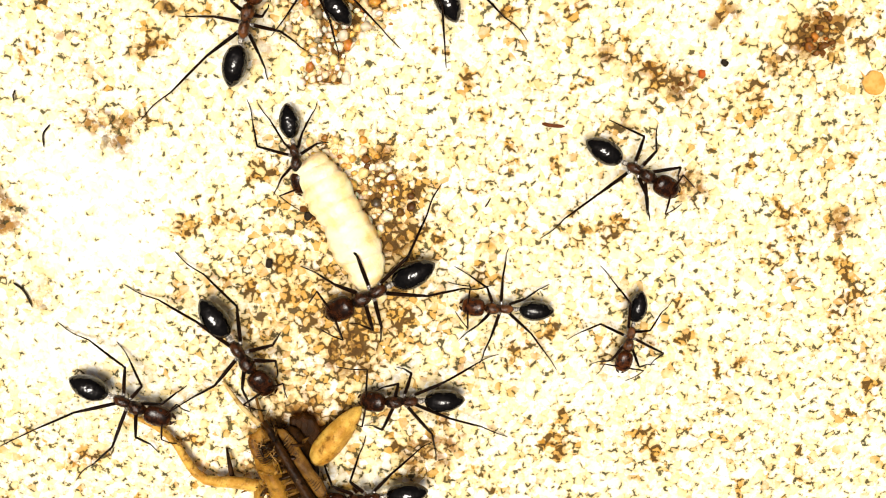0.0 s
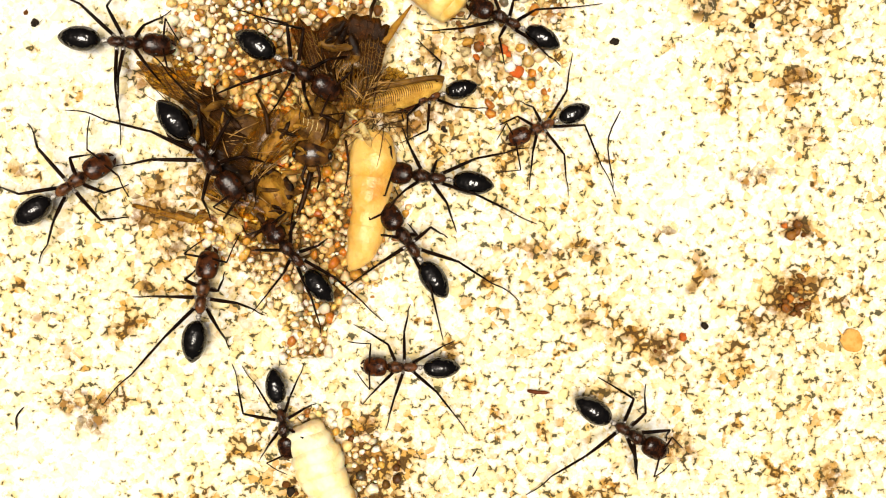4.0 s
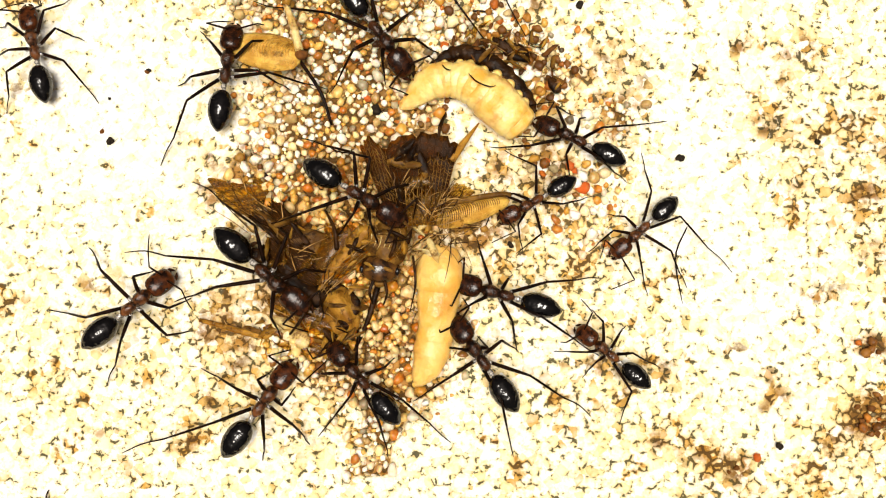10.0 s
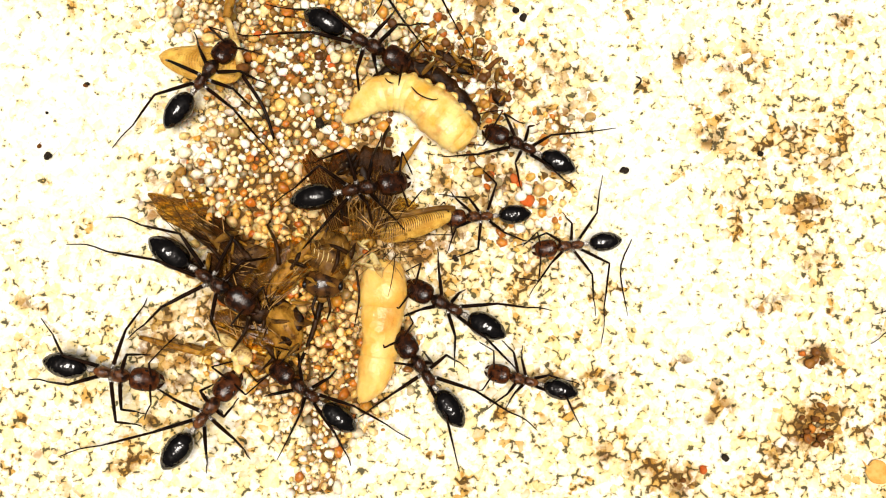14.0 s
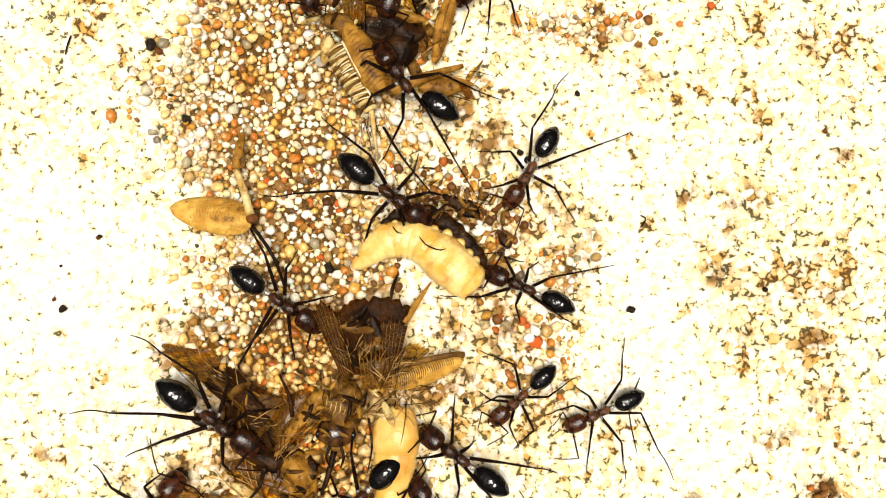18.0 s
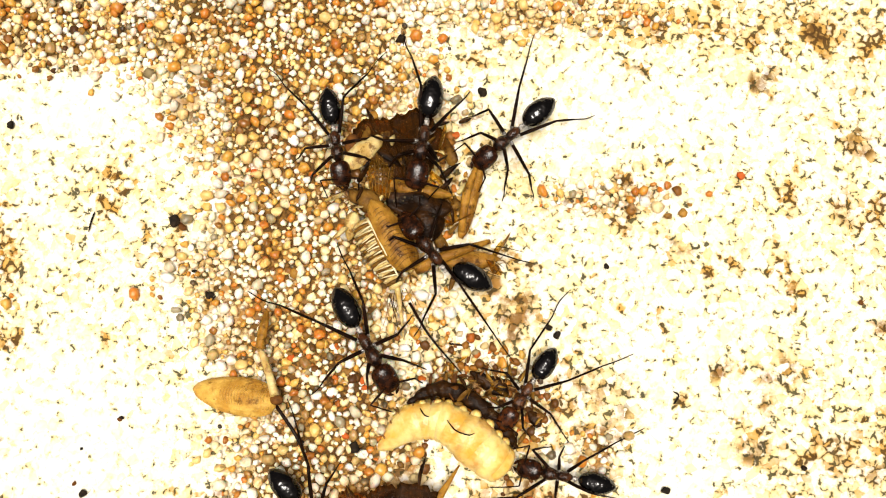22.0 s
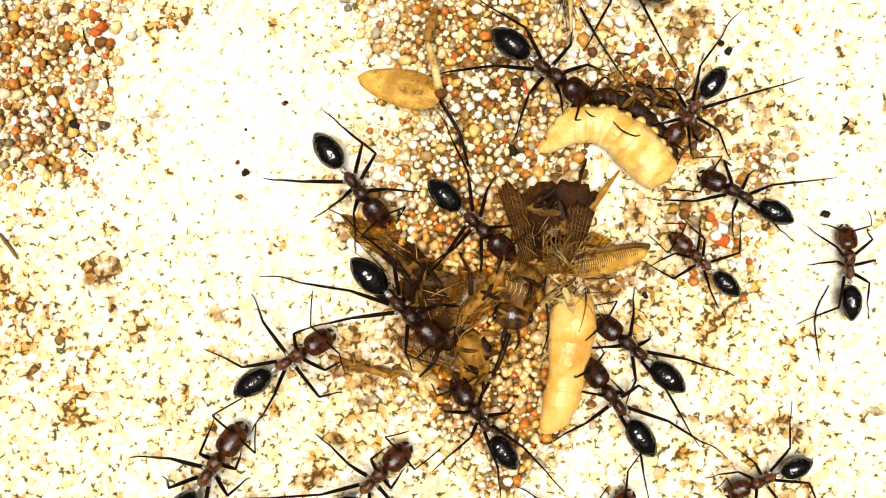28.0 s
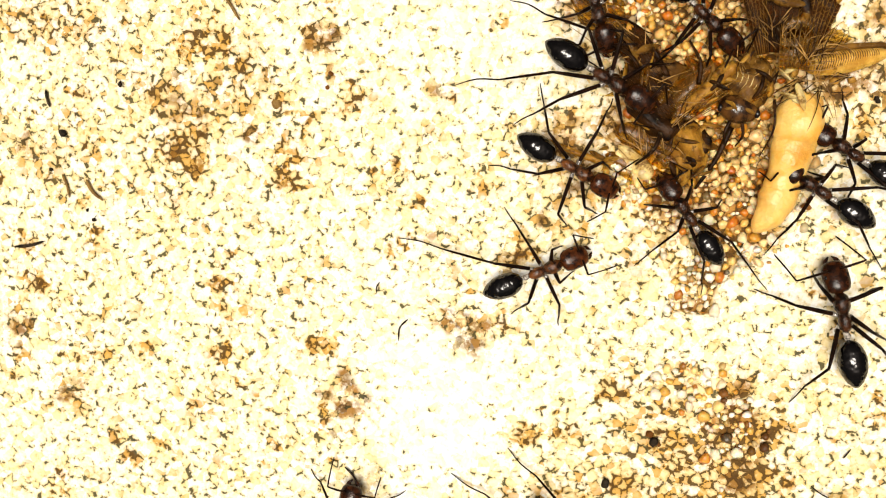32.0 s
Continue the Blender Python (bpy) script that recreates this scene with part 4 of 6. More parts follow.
    root = thing("larva", label, "larva", at=(at[0], at[1], 0), turn=(0, 0, turn), group=group)
    n = segments * 8 + 1
    path = smooth_line([(x, y, 0) for x, y in line], n)
    w = [np.interp(i / (n - 1), [j / (len(widths) - 1) for j in range(len(widths))], widths) / 2 for i in range(n)]
    pts, rad = [], []
    for i in range(n):
        u, e = i % 8 / 8, min(i, n - 1 - i) / 4
        r = w[i] * (1 - swollen * 0.5 + swollen * math.sin(u * math.pi)) * (1 + 0.18 * noise.noise(path[i] * 0.40))
        rad.append(max(0.03, r * (math.sqrt(max(0.02, 1 - (1 - e) ** 2)) if e < 1 else 1)))
        pts.append(path[i] + Vector((0, 0, w[i] * flat * 0.97 + 0.05)))
    skin, _ = tube(pts, rad, 18, flat, False)
    skin = [q + Vector((0, 0, 1)) * 0.10 * noise.noise(q * 0.9) + Vector((noise.noise(q * 0.7), noise.noise(q * 0.7 + Vector((7, 0, 0))), 0)) * 0.22 for q in skin]
    quads = [(i * 18 + k, i * 18 + (k + 1) % 18, (i + 1) * 18 + (k + 1) % 18, (i + 1) * 18 + k) for i in range(8) for k in range(18)]
    for sgm in range(segments):
        last = sgm == segments - 1
        piece = skin[sgm * 144:(sgm * 8 + 9) * 18]
        if not last:  # tuck the hind edge under the next ring
            piece = piece + [q + (pts[sgm * 8 + 9] - pts[sgm * 8 + 8]) * 0.8 + (pts[sgm * 8 + 8] - q) * 0.03 for q in piece[-18:]]
        part("body_ring", mesh_of("body_ring", piece, quads + ([] if last else [(8 * 18 + k, 8 * 18 + (k + 1) % 18, 9 * 18 + (k + 1) % 18, 9 * 18 + k) for k in range(18)]), material), root)
    for sgm in range(1, segments - 1) if folds else ():
        i = sgm * 8 + 4
        d = (path[i + 1] - path[i - 1]).normalized()
        turn = (0, 0, math.degrees(math.atan2(d.y, d.x)))
        side = 0 if folds < 0 else 9
        c, e = skin[i * 18 + side], skin[(i + 4) * 18 + side]
        inner = (path[i] - Vector((c.x, c.y, 0))).normalized()
        part("side_fold", mesh_of("side_fold", *egg(w[i] * 0.50, w[i] * 0.60, w[i] * 0.6, 8, 10), material), root, (c.x + inner.x * 0.20, c.y + inner.y * 0.20, c.z), "", turn)
        # brown bead added to darken the gap between two side folds
        part("gap_bead", mesh_of("gap_bead", *egg(0.14, 0.42, 0.3, 6, 8), LARVA_HEAD), root, (e.x + inner.x * 0.16, e.y + inner.y * 0.16, e.z + 0.22), "", turn)
    if head:
        d = math.degrees(math.atan2(path[1].y - path[0].y, path[1].x - path[0].x)) + 180
        part("head_capsule", mesh_of("head_capsule", *egg(w[4] * 1.0, w[4] * 1.0, w[4] * 0.9), LARVA_HEAD), root,
             (path[0].x, path[0].y, w[0] * flat + 0.05), "small amber-brown head capsule", (0, 0, d))
        for q in range(3):
            for s in (1, -1):
                b = path[6 + q * 8]
                e = path[7 + q * 8]
                dirv = (e - b).normalized()
                sd = Vector((-dirv.y, dirv.x, 0)) * s
                p0 = b + sd * w[6 + q * 8] * 0.92 + Vector((0, 0, w[6 + q * 8] * 0.4))
                p1 = p0 + sd * 0.45 - Vector((0, 0, w[6 + q * 8] * 0.3))
                part("stub_leg", mesh_of("stub_leg", *tube([p0, (p0 + p1) / 2, p1], [0.11, 0.08, 0.03], 7), LARVA_HEAD), root)
    return root


LARVA_LABEL = "plump cream-white grub with soft rings lying on the paving"
larva("long golden grub lying straight beside the cricket", [(-3.51, 0.10), (-3.61, -1.37), (-3.62, -2.94), (-3.80, -4.51), (-3.89, -6.07), (-4.19, -7.50), (-5.04, -8.95)], (1.9, 2.7, 2.95, 2.6, 2.75, 2.45, 2.2, 2.3, 1.9, 0.9), LARVA_GOLD, 9, 0.72, swollen=0.025, head=False)
curled = larva("curled yellow grub bent like a bow on the sand", [(1.70, 7.75), (0.40, 8.75), (-0.96, 10.02), (-2.23, 10.74), (-3.63, 10.90), (-5.04, 10.22), (-6.33, 8.96)], (2.2, 2.9, 3.0, 2.7, 2.4, 2.2, 1.6, 0.6), LARVA_YELLOW, 13, 0.8, swollen=0.045, head=False, folds=-1)
for line in ([(-2.05, 10.95, 2.3), (-1.55, 10.35, 2.75), (-0.75, 10.05, 2.75), (-0.35, 10.15, 2.6)], [(-3.9, 11.9, 1.2), (-3.5, 11.3, 2.0), (-3.15, 11.15, 2.3)]):
    part("bristle", mesh_of("bristle", *tube(smooth_line(line, 8), [0.025, 0.045, 0.05, 0.05, 0.05, 0.045, 0.035, 0.015], 5), LEG), curled, label="thin black bristle")
dragged = larva(LARVA_LABEL, [(-5.6, -0.3), (-2.0, 0.2), (2.0, 0.2), (5.6, -0.3)], (2.4, 3.1, 3.3, 3.1, 2.5, 1.5), LARVA_PALE, 12, 0.62, head=False, swollen=0.07)


# ---- crickets, torn apart ----
def blade(name, length, width, arch, material, point=1.0, thick=0.10, nu=18, nv=8, crumple=0.0, seed=0.0):
    """A stiff shell along +x from the origin: rounded outline, arched across, with thickness."""
    verts, faces = [], []
    for layer in (0, 1):
        for i in range(nu + 1):
            u = i / nu
            w = width / 2 * max(0.05, math.sin(math.pi * min(1, u ** 0.75 * 0.97 + 0.03)) ** (0.6 * point))
            for j in range(nv + 1):
                v = -1 + 2 * j / nv
                q = Vector((u * length * 0.55, v * w * 0.9, seed))
                c = noise.noise(q) * crumple
                e = noise.noise(q * 1.7 + Vector((9, 4, 2))) * crumple * 0.6
                verts.append((u * length + e, v * w * (1 + 0.35 * crumple * noise.noise(Vector((u * 7, v, seed)))), arch * (1 - v * v) * math.sin(math.pi * u) ** 0.6 + c - layer * thick))
    n = (nu + 1) * (nv + 1)
    for i in range(nu):
        for j in range(nv):
            a = i * (nv + 1) + j
            faces.append((a, a + nv + 1, a + nv + 2, a + 1))
            faces.append((n + a, n + a + 1, n + a + nv + 2, n + a + nv + 1))
    rim = [i * (nv + 1) for i in range(nu + 1)] + [nu * (nv + 1) + j for j in range(1, nv + 1)] + [i * (nv + 1) + nv for i in range(nu - 1, -1, -1)] + list(range(nv - 1, 0, -1))
    for a, b in zip(rim, rim[1:] + rim[:1]):
        faces.append((b, a, n + a, n + b))
    return mesh_of(name, verts, faces, material)


def aim(a, b, roll=0.0):
    """Turn (degrees) that lays +x from a to b."""
    d = Vector(b) - Vector(a)
    return (roll, -math.degrees(math.atan2(d.z, math.hypot(d.x, d.y))), math.degrees(math.atan2(d.y, d.x)))


def lump(name, l, w, h, material, seed, amp=0.3):
    """A crushed body piece: an ovoid with dents and folds."""
    v, f = egg(l, w, h, 18, 18)
    out = []
    for p in v:
        q = Vector(p)
        k = 1 + amp * noise.noise(q * 0.8 + Vector((seed, 0, 0))) + amp * 0.45 * noise.noise(q * 2.3 + Vector((0, seed, 0)))
        out.append(tuple(q * k))
    return mesh_of(name, out, f, material)


def scraps(root, centre, spread, count, seed, mats, z=(0.6, 1.6), size=(0.8, 2.2)):
    """Torn bits of skin lying over one another."""
    rng = random.Random(seed)
    for i in range(count):
        l = rng.uniform(*size)
        me = blade("skin_scrap", l * 1.25, l * rng.uniform(0.14, 0.5), rng.uniform(0.05, 0.3), mats[i % len(mats)], rng.uniform(0.5, 1.6), 0.04, 12, 6, 0.6, seed + i * 3.7)
        part("skin_scrap", me, root, (centre[0] + max(-1.4, min(1.4, rng.gauss(0, 1))) * spread[0], centre[1] + max(-1.4, min(1.4, rng.gauss(0, 1))) * spread[1], rng.uniform(*z)), "", (rng.uniform(-35, 35), rng.uniform(-25, 25), rng.uniform(0, 360)))


def shell(root, name, a, b, width, arch, material, label="", point=1.0, roll=0.0, ribs=0, rib_mat=None, crumple=0.12):
    """A blade from a to b, with raised cross ribs."""
    length = (Vector(b) - Vector(a)).length
    ob = part(name, blade(name, length, width, arch, material, point, crumple=crumple, seed=a[0] * 3.1), root, a, label, aim(a, b, roll))
    for i in range(ribs):
        u = 0.16 + 0.70 * i / max(1, ribs - 1)
        w = width / 2 * math.sin(math.pi * min(1, u ** 0.75 * 0.97 + 0.03)) ** (0.6 * point) * 0.86
        h = arch * math.sin(math.pi * u) ** 0.6
        pts = [(u * length - 0.35 * abs(v) * w, v * w, h * (1 - v * v) + 0.02) for v in (-1, -0.6, -0.2, 0.2, 0.6, 1)]
        part("rib", mesh_of("rib", *tube(pts, [0.012, 0.022, 0.03, 0.03, 0.022, 0.012], 5), rib_mat or material), ob)
    return ob


def limb(root, name, points, radii, material, label="", spines=0):
    """A bent leg piece, with short spines."""
    line = smooth_line(points, 14)
    rad = [float(np.interp(i / 13, [j / (len(radii) - 1) for j in range(len(radii))], radii)) for i in range(14)]
    ob = part(name, mesh_of(name, *tube(line, rad, 10), material), root, label=label)
    for i in range(spines):
        p = line[2 + int(i * 10 / max(1, spines))]
        s = 1 if i % 2 else -1
        d = (line[-1] - line[0]).normalized()
        e = p + Vector((-d.y * s, d.x * s, 0.3)) * 0.5 + d * 0.3
        part("spine", mesh_of("spine", *tube([p, (p + e) / 2, e], [0.05, 0.035, 0.012], 5), BRISTLE), ob)
    return ob


def rings(root, a, b, widths, n, material, rib_mat, lift, label=""):
    """A ringed belly from a to b; each ring is a part."""
    a, b = Vector(a), Vector(b)
    for i in range(n):
        u0, u1 = i / n, (i + 1.12) / n
        w = [float(np.interp(u, [j / (len(widths) - 1) for j in range(len(widths))], widths)) / 2 for u in (u0, (u0 + u1) / 2, u1)]
        pts = [a.lerp(b, u) + Vector((0, 0, lift)) for u in (u0, u0 + 0.02, (u0 + u1) / 2, u1 - 0.02, u1)]
        part("belly_ring", mesh_of("belly_ring", *tube(pts, [w[0] * 0.8, w[0] * 0.95, w[1], w[2] * 1.02, w[2] * 0.9], 16, 0.8), rib_mat if i % 2 else material), root, label=label)


def bristles(root, centre, heading, spread, length, count, seed, z=1.0):
    """A tuft of dry stiff hairs and fibres."""
    rng = random.Random(seed)
    for i in range(count):
        a = radians(heading + rng.uniform(-spread, spread))
        p = Vector((centre[0] + rng.uniform(-0.8, 0.8), centre[1] + rng.uniform(-0.8, 0.8), z + rng.uniform(-0.5, 0.4)))
        l = length * rng.uniform(0.5, 1.1)
        e = p + Vector((math.cos(a) * l, math.sin(a) * l, rng.uniform(-0.5, 0.3)))
        m = (p + e) / 2 + Vector((rng.uniform(-.2, .2), rng.uniform(-.2, .2), 0.2))
        part("fibre", mesh_of("fibre", *tube(smooth_line([p, m, e], 5), [0.024, 0.034, 0.030, 0.024, 0.010], 5), BRISTLE if i % 3 else HORN_DARK), root)


def fan(root, name, base, tips, material, label="", veins=8, nets=6, vein_mat=None, pleat=0.10):
    """A spread wing from a short base line to a curved tip line: a pleated film with lengthwise veins and fine cross veins."""
    b0, b1 = Vector(base[0]), Vector(base[1])
    nu, nv = 12, veins * 2
    tip = smooth_line(tips, nv + 1)
    rng = random.Random(int(b0.x * 100) + nets)
    rag = [rng.uniform(0.90, 1.0) for _ in range(nv + 1)]

    def at(u, j):
        v = j / nv
        p = b0.lerp(b1, v).lerp(tip[j], u * rag[j])
        p.z += pleat * (1 if j % 2 else -1) * (0.3 + 0.7 * u) + 0.35 * math.sin(math.pi * v) * math.sin(math.pi * min(1, u + 0.15)) + 0.10 * noise.noise(Vector((p.x * 0.8, p.y * 0.8, 3.0)))
        return p

    verts, faces = [], []
    for layer in (0, 1):
        verts += [at(i / nu, j) - Vector((0, 0, 0.03 * layer)) for i in range(nu + 1) for j in range(nv + 1)]
    n = (nu + 1) * (nv + 1)
    for i in range(nu):
        for j in range(nv):
            a = i * (nv + 1) + j
            faces.append((a, a + 1, a + nv + 2, a + nv + 1))
            faces.append((n + a, n + a + nv + 1, n + a + nv + 2, n + a + 1))
    rim = [i * (nv + 1) for i in range(nu + 1)] + [nu * (nv + 1) + j for j in range(1, nv + 1)] + [i * (nv + 1) + nv for i in range(nu - 1, -1, -1)] + list(range(nv - 1, 0, -1))
    faces += [(a, b, n + b, n + a) for a, b in zip(rim, rim[1:] + rim[:1])]
    ob = part(name, mesh_of(name, verts, faces, material), root, label=label)
    for j in range(0, nv + 1, 2):
        line = [at(i / 8, j) + Vector((0, 0, 0.03)) for i in range(9)]
        part("vein", mesh_of("vein", *tube(line, [0.040 - 0.003 * i for i in range(9)], 5), vein_mat or material), ob)
    for k in range(nets):
        u = 0.25 + 0.68 * k / max(1, nets - 1)
        line = [at(min(1, u + rng.uniform(-0.03, 0.03)), j) + Vector((0, 0, 0.015)) for j in range(nv + 1)]
        part("cross_vein", mesh_of("cross_vein", *tube(line, [0.017] * (nv + 1), 4), vein_mat or material), ob)
    return ob


def cricket_one():
    r = thing("cricket", "torn brown cricket with spread wings, pulled apart by ants", "cricket", group="crickets")
    # smoky spread wings, amber towards their root
    fan(r, "wing", ((-6.40, 2.10, 1.3), (-3.90, 2.30, 1.4)), ((-7.60, 6.30, 1.6), (-6.20, 7.00, 2.0), (-4.30, 7.25, 2.2), (-2.55, 6.85, 2.0)), SMOKE, "smoky near-black spread wing", 11, 9, HORN_DARK)
    fan(r, "wing", ((-4.90, 1.80, 1.7), (-3.55, 2.20, 1.8)), ((-5.10, 5.00, 2.2), (-3.95, 5.90, 2.6), (-2.75, 5.50, 2.5)), SMOKE, "finely netted brown wing", 9, 10, HORN_TAN)
    fan(r, "wing", ((-6.95, 1.80, 1.6), (-6.30, 2.00, 1.6)), ((-8.95, 6.30, 1.7), (-8.40, 7.00, 1.9), (-7.30, 6.20, 2.1)), SMOKE, "narrow finely striped brown wing", 6, 14, HORN_TAN)
    fan(r, "wing", ((-5.60, 1.20, 2.0), (-3.90, 1.30, 2.0)), ((-6.00, 3.90, 2.3), (-4.90, 4.60, 2.6), (-3.60, 3.80, 2.4)), WING, "torn amber wing root", 8, 5, HORN_TAN)
    part("back", lump("back", 2.2, 2.4, 0.7, HORN_DARK, 33.0, 0.15), r, (-5.10, 3.60, 0.50), "dark crushed back", (0, 0, 85))
    limb(r, "cercus", [(-3.12, 5.46, 1.6), (-2.20, 6.75, 1.4), (-1.30, 8.05, 1.0)], (0.34, 0.20, 0.05), HORN_GOLD)
    fan(r, "wing", ((-4.00, 2.40, 1.5), (-3.40, 2.00, 1.4)), ((-2.70, 4.20, 1.1), (-2.00, 4.10, 0.9), (-1.30, 3.70, 0.8)), WING, "thin amber wing over the sand", 7, 4, HORN_TAN)
    bristles(r, (-4.10, 2.00), 80, 75, 2.2, 34, 61, 2.4)
    bristles(r, (-3.60, 2.20), 30, 40, 2.4, 16, 62, 1.9)
    # hind leg: finely striped thigh under a plain shin
    shell(r, "hind_thigh", (-4.05, 1.65, 1.4), (0.80, 3.10, 1.1), 1.75, 0.6, HORN_AMBER, "finely striped golden hind thigh", 0.75, -12, 26, HORN_TAN, 0.05)
    limb(r, "shin", [(-3.40, 2.65, 1.8), (-1.70, 3.05, 1.7), (0.10, 3.40, 1.5), (0.80, 3.35, 1.3)], (0.22, 0.20, 0.17, 0.22), HORN_TAN, "", 7)
    bristles(r, (-3.53, 0.19), 250, 70, 2.8, 30, 3, 1.5)
    bristles(r, (-2.86, 0.85), 60, 70, 2.0, 16, 14, 1.5)
    scraps(r, (-3.93, 0.29), (0.8, 0.6), 9, 21, (HORN_GOLD, HORN_PALE, HORN_PALE), (1.0, 1.8), (0.7, 1.5))
    # chest and head
    part("chest", lump("chest", 3.4, 2.5, 1.9, HORN_TAN, 69.0), r, (-6.95, -0.04, 1.2), "", (0, 0, 255))
    shell(r, "plate", (-8.30, 0.35, 1.7), (-5.70, -0.10, 1.7), 2.2, 0.6, HORN_TAN, "brown striped chest plate", 0.6, 0, 7, HORN_PALE, 0.25)
    hd = part("head", lump("head", 1.9, 2.5, 1.7, CRICKET_HEAD, 66.4, 0.14), r, (-7.40, -1.50, 1.4), "glossy dark brown head", (0, 10, 268))
    for s in (1, -1):
        part("eye", mesh_of("eye", *egg(0.55, 0.36, 0.45), EYE), hd, (0.10, s * 1.12, 0.25))
        # pale raised stripe that imitates the band of highlight on the glossy head
        part("cheek", lump("cheek", 0.8, 0.26, 0.30, HORN_TAN, 60.0 + s, 0.3), hd, (-0.05, s * 0.55, 0.72), "tan cheek stripe", (0, 0, s * 70))
        limb(hd, "feeler", [(0.75, s * 0.35, 0.35), (1.5, s * 0.55, 0.5), (2.3, s * 0.35, 0.1)], (0.12, 0.09, 0.05), HORN_DARK)
    part("mouth", lump("mouth", 0.6, 0.9, 0.6, HORN_TAN, 66.7, 0.3), hd, (0.90, 0, 0.10), "tan mouthparts")
    fan(r, "wing", ((-8.90, 0.20, 1.9), (-8.10, -0.50, 1.9)), ((-11.70, -1.90, 1.6), (-11.40, -2.70, 1.6), (-10.50, -3.00, 1.5)), WING, "long amber wing blade", 6, 5, HORN_TAN)
    # legs across the middle
    limb(r, "front_leg", [(-8.08, 1.03, 1.8), (-9.65, -0.80, 1.8), (-11.20, -2.63, 1.2)], (0.40, 0.46, 0.30), HORN_GOLD, "golden front leg", 5)
    limb(r, "front_leg", [(-7.55, -2.66, 0.9), (-8.13, -4.82, 0.8), (-8.99, -6.82, 0.3)], (0.20, 0.17, 0.09), HORN_DARK, "thin dark leg", 4)
    limb(r, "feeler", [(-5.34, -0.64, 1.2), (-5.12, -2.43, 1.5), (-5.46, -4.23, 0.4)], (0.09, 0.07, 0.03), HORN_DARK)
    for q, (a, b) in enumerate((((-8.73, 0.69), (-10.16, -1.46)), ((-5.87, 0.40), (-7.85, 1.07)), ((-6.42, 0.74), (-7.25, -1.42)), ((-10.12, -0.41), (-11.02, 2.14)), ((-11.85, -3.64), (-13.01, -5.83)), ((-13.75, -0.11), (-15.62, 1.36)))):
        limb(r, "leg_piece", [(*a, 2.0), ((a[0] + b[0]) / 2 + 0.3, (a[1] + b[1]) / 2, 2.3), (*b, 1.4)], (0.15, 0.13, 0.07), HORN_DARK, "", 2)
    # torn left wings: a dark hump with a see-through amber fan
    fan(r, "wing", ((-14.60, 0.90, 0.9), (-13.60, 1.70, 0.9)), ((-18.10, 2.60, 0.5), (-18.90, 4.20, 0.4), (-16.90, 3.90, 0.5), (-15.60, 4.40, 0.5)), WING, "torn see-through amber wing", 9, 3, HORN_TAN)
    fan(r, "wing", ((-12.90, -0.80, 1.3), (-11.80, 0.30, 1.3)), ((-16.20, 1.70, 0.9), (-15.60, 2.90, 0.9), (-14.10, 2.70, 1.0)), SMOKE, "crumpled dark wing", 9, 5, HORN_DARK)
    fan(r, "wing", ((-11.60, -2.90, 1.4), (-10.60, -1.70, 1.4)), ((-14.90, -1.60, 1.0), (-14.80, 0.40, 1.2), (-13.00, 0.90, 1.2)), SMOKE, "crumpled near-black wing", 9, 5, HORN_DARK)
    shell(r, "wing", (-10.20, -0.38, 1.2), (-14.22, 0.63, 1.0), 1.6, 0.4, HORN_TAN, "crumpled brown wing", 0.6, 10, 0, None, 0.5)
    shell(r, "wing", (-10.81, -3.62, 1.2), (-14.33, -1.18, 0.8), 2.4, 0.6, HORN_DARK, "crumpled dark wing", 0.6, 0, 0, None, 0.55)
    part("side", lump("side", 4.6, 2.6, 1.2, HORN_DARK, 35.0, 0.4), r, (-12.60, -0.70, 0.6), "dark crushed side", (0, 0, 130))
    shell(r, "wing", (-8.79, 0.73, 1.5), (-11.75, -2.21, 1.3), 2.6, 0.5, WING, "amber wing over the sand", 0.8, 0, 0, None, 0.3)
    shell(r, "wing", (-10.05, -5.03, 0.8), (-14.60, -3.70, 0.6), 2.4, 0.4, WING, "", 0.8, 0, 0, None, 0.3)
    shell(r, "wing", (-10.77, -6.84, 0.5), (-14.94, -5.50, 0.4), 1.8, 0.3, WING, "", 0.9, 0, 0, None, 0.3)
    shell(r, "wing", (-11.86, -6.51, 0.9), (-14.25, -4.77, 0.6), 1.2, 0.3, HORN_PALE, "greyish crumpled wing tip", 0.9, 0, 0, None, 0.3)
    bristles(r, (-15.27, 1.31), 125, 25, 3.6, 12, 15, 0.8)
    bristles(r, (-12.90, -5.09), 140, 45, 2.8, 22, 6, 0.7)
    bristles(r, (-9.82, -1.09), 225, 40, 2.4, 14, 17, 1.5)
    bristles(r, (-10.79, -4.33), 100, 60, 2.2, 30, 18, 1.1)
    bristles(r, (-12.70, -0.44), 320, 90, 2.0, 10, 38, 1.7)
    bristles(r, (-7.72, 0.75), 200, 120, 1.7, 14, 39, 2.0)
    bristles(r, (-5.98, 2.96), 100, 60, 2.2, 22, 40, 2.3)
    bristles(r, (-13.84, 1.34), 130, 40, 3.0, 10, 41, 1.0)
    # chewed middle
    shell(r, "plate", (-10.65, -3.08, 1.1), (-9.14, -5.73, 0.8), 2.4, 0.6, HORN_GOLD, "golden broken plate", 0.6, 0, 0, None, 0.5)
    shell(r, "plate", (-9.21, -3.23, 1.0), (-9.76, -5.38, 0.9), 1.6, 0.5, HORN_DARK, "", 0.7, 0, 0, None, 0.5)
    scraps(r, (-7.71, 0.39), (1.3, 1.0), 26, 22, (HORN_TAN, HORN_GOLD, WING, HORN_DARK), (1.3, 2.2), (0.7, 1.7))
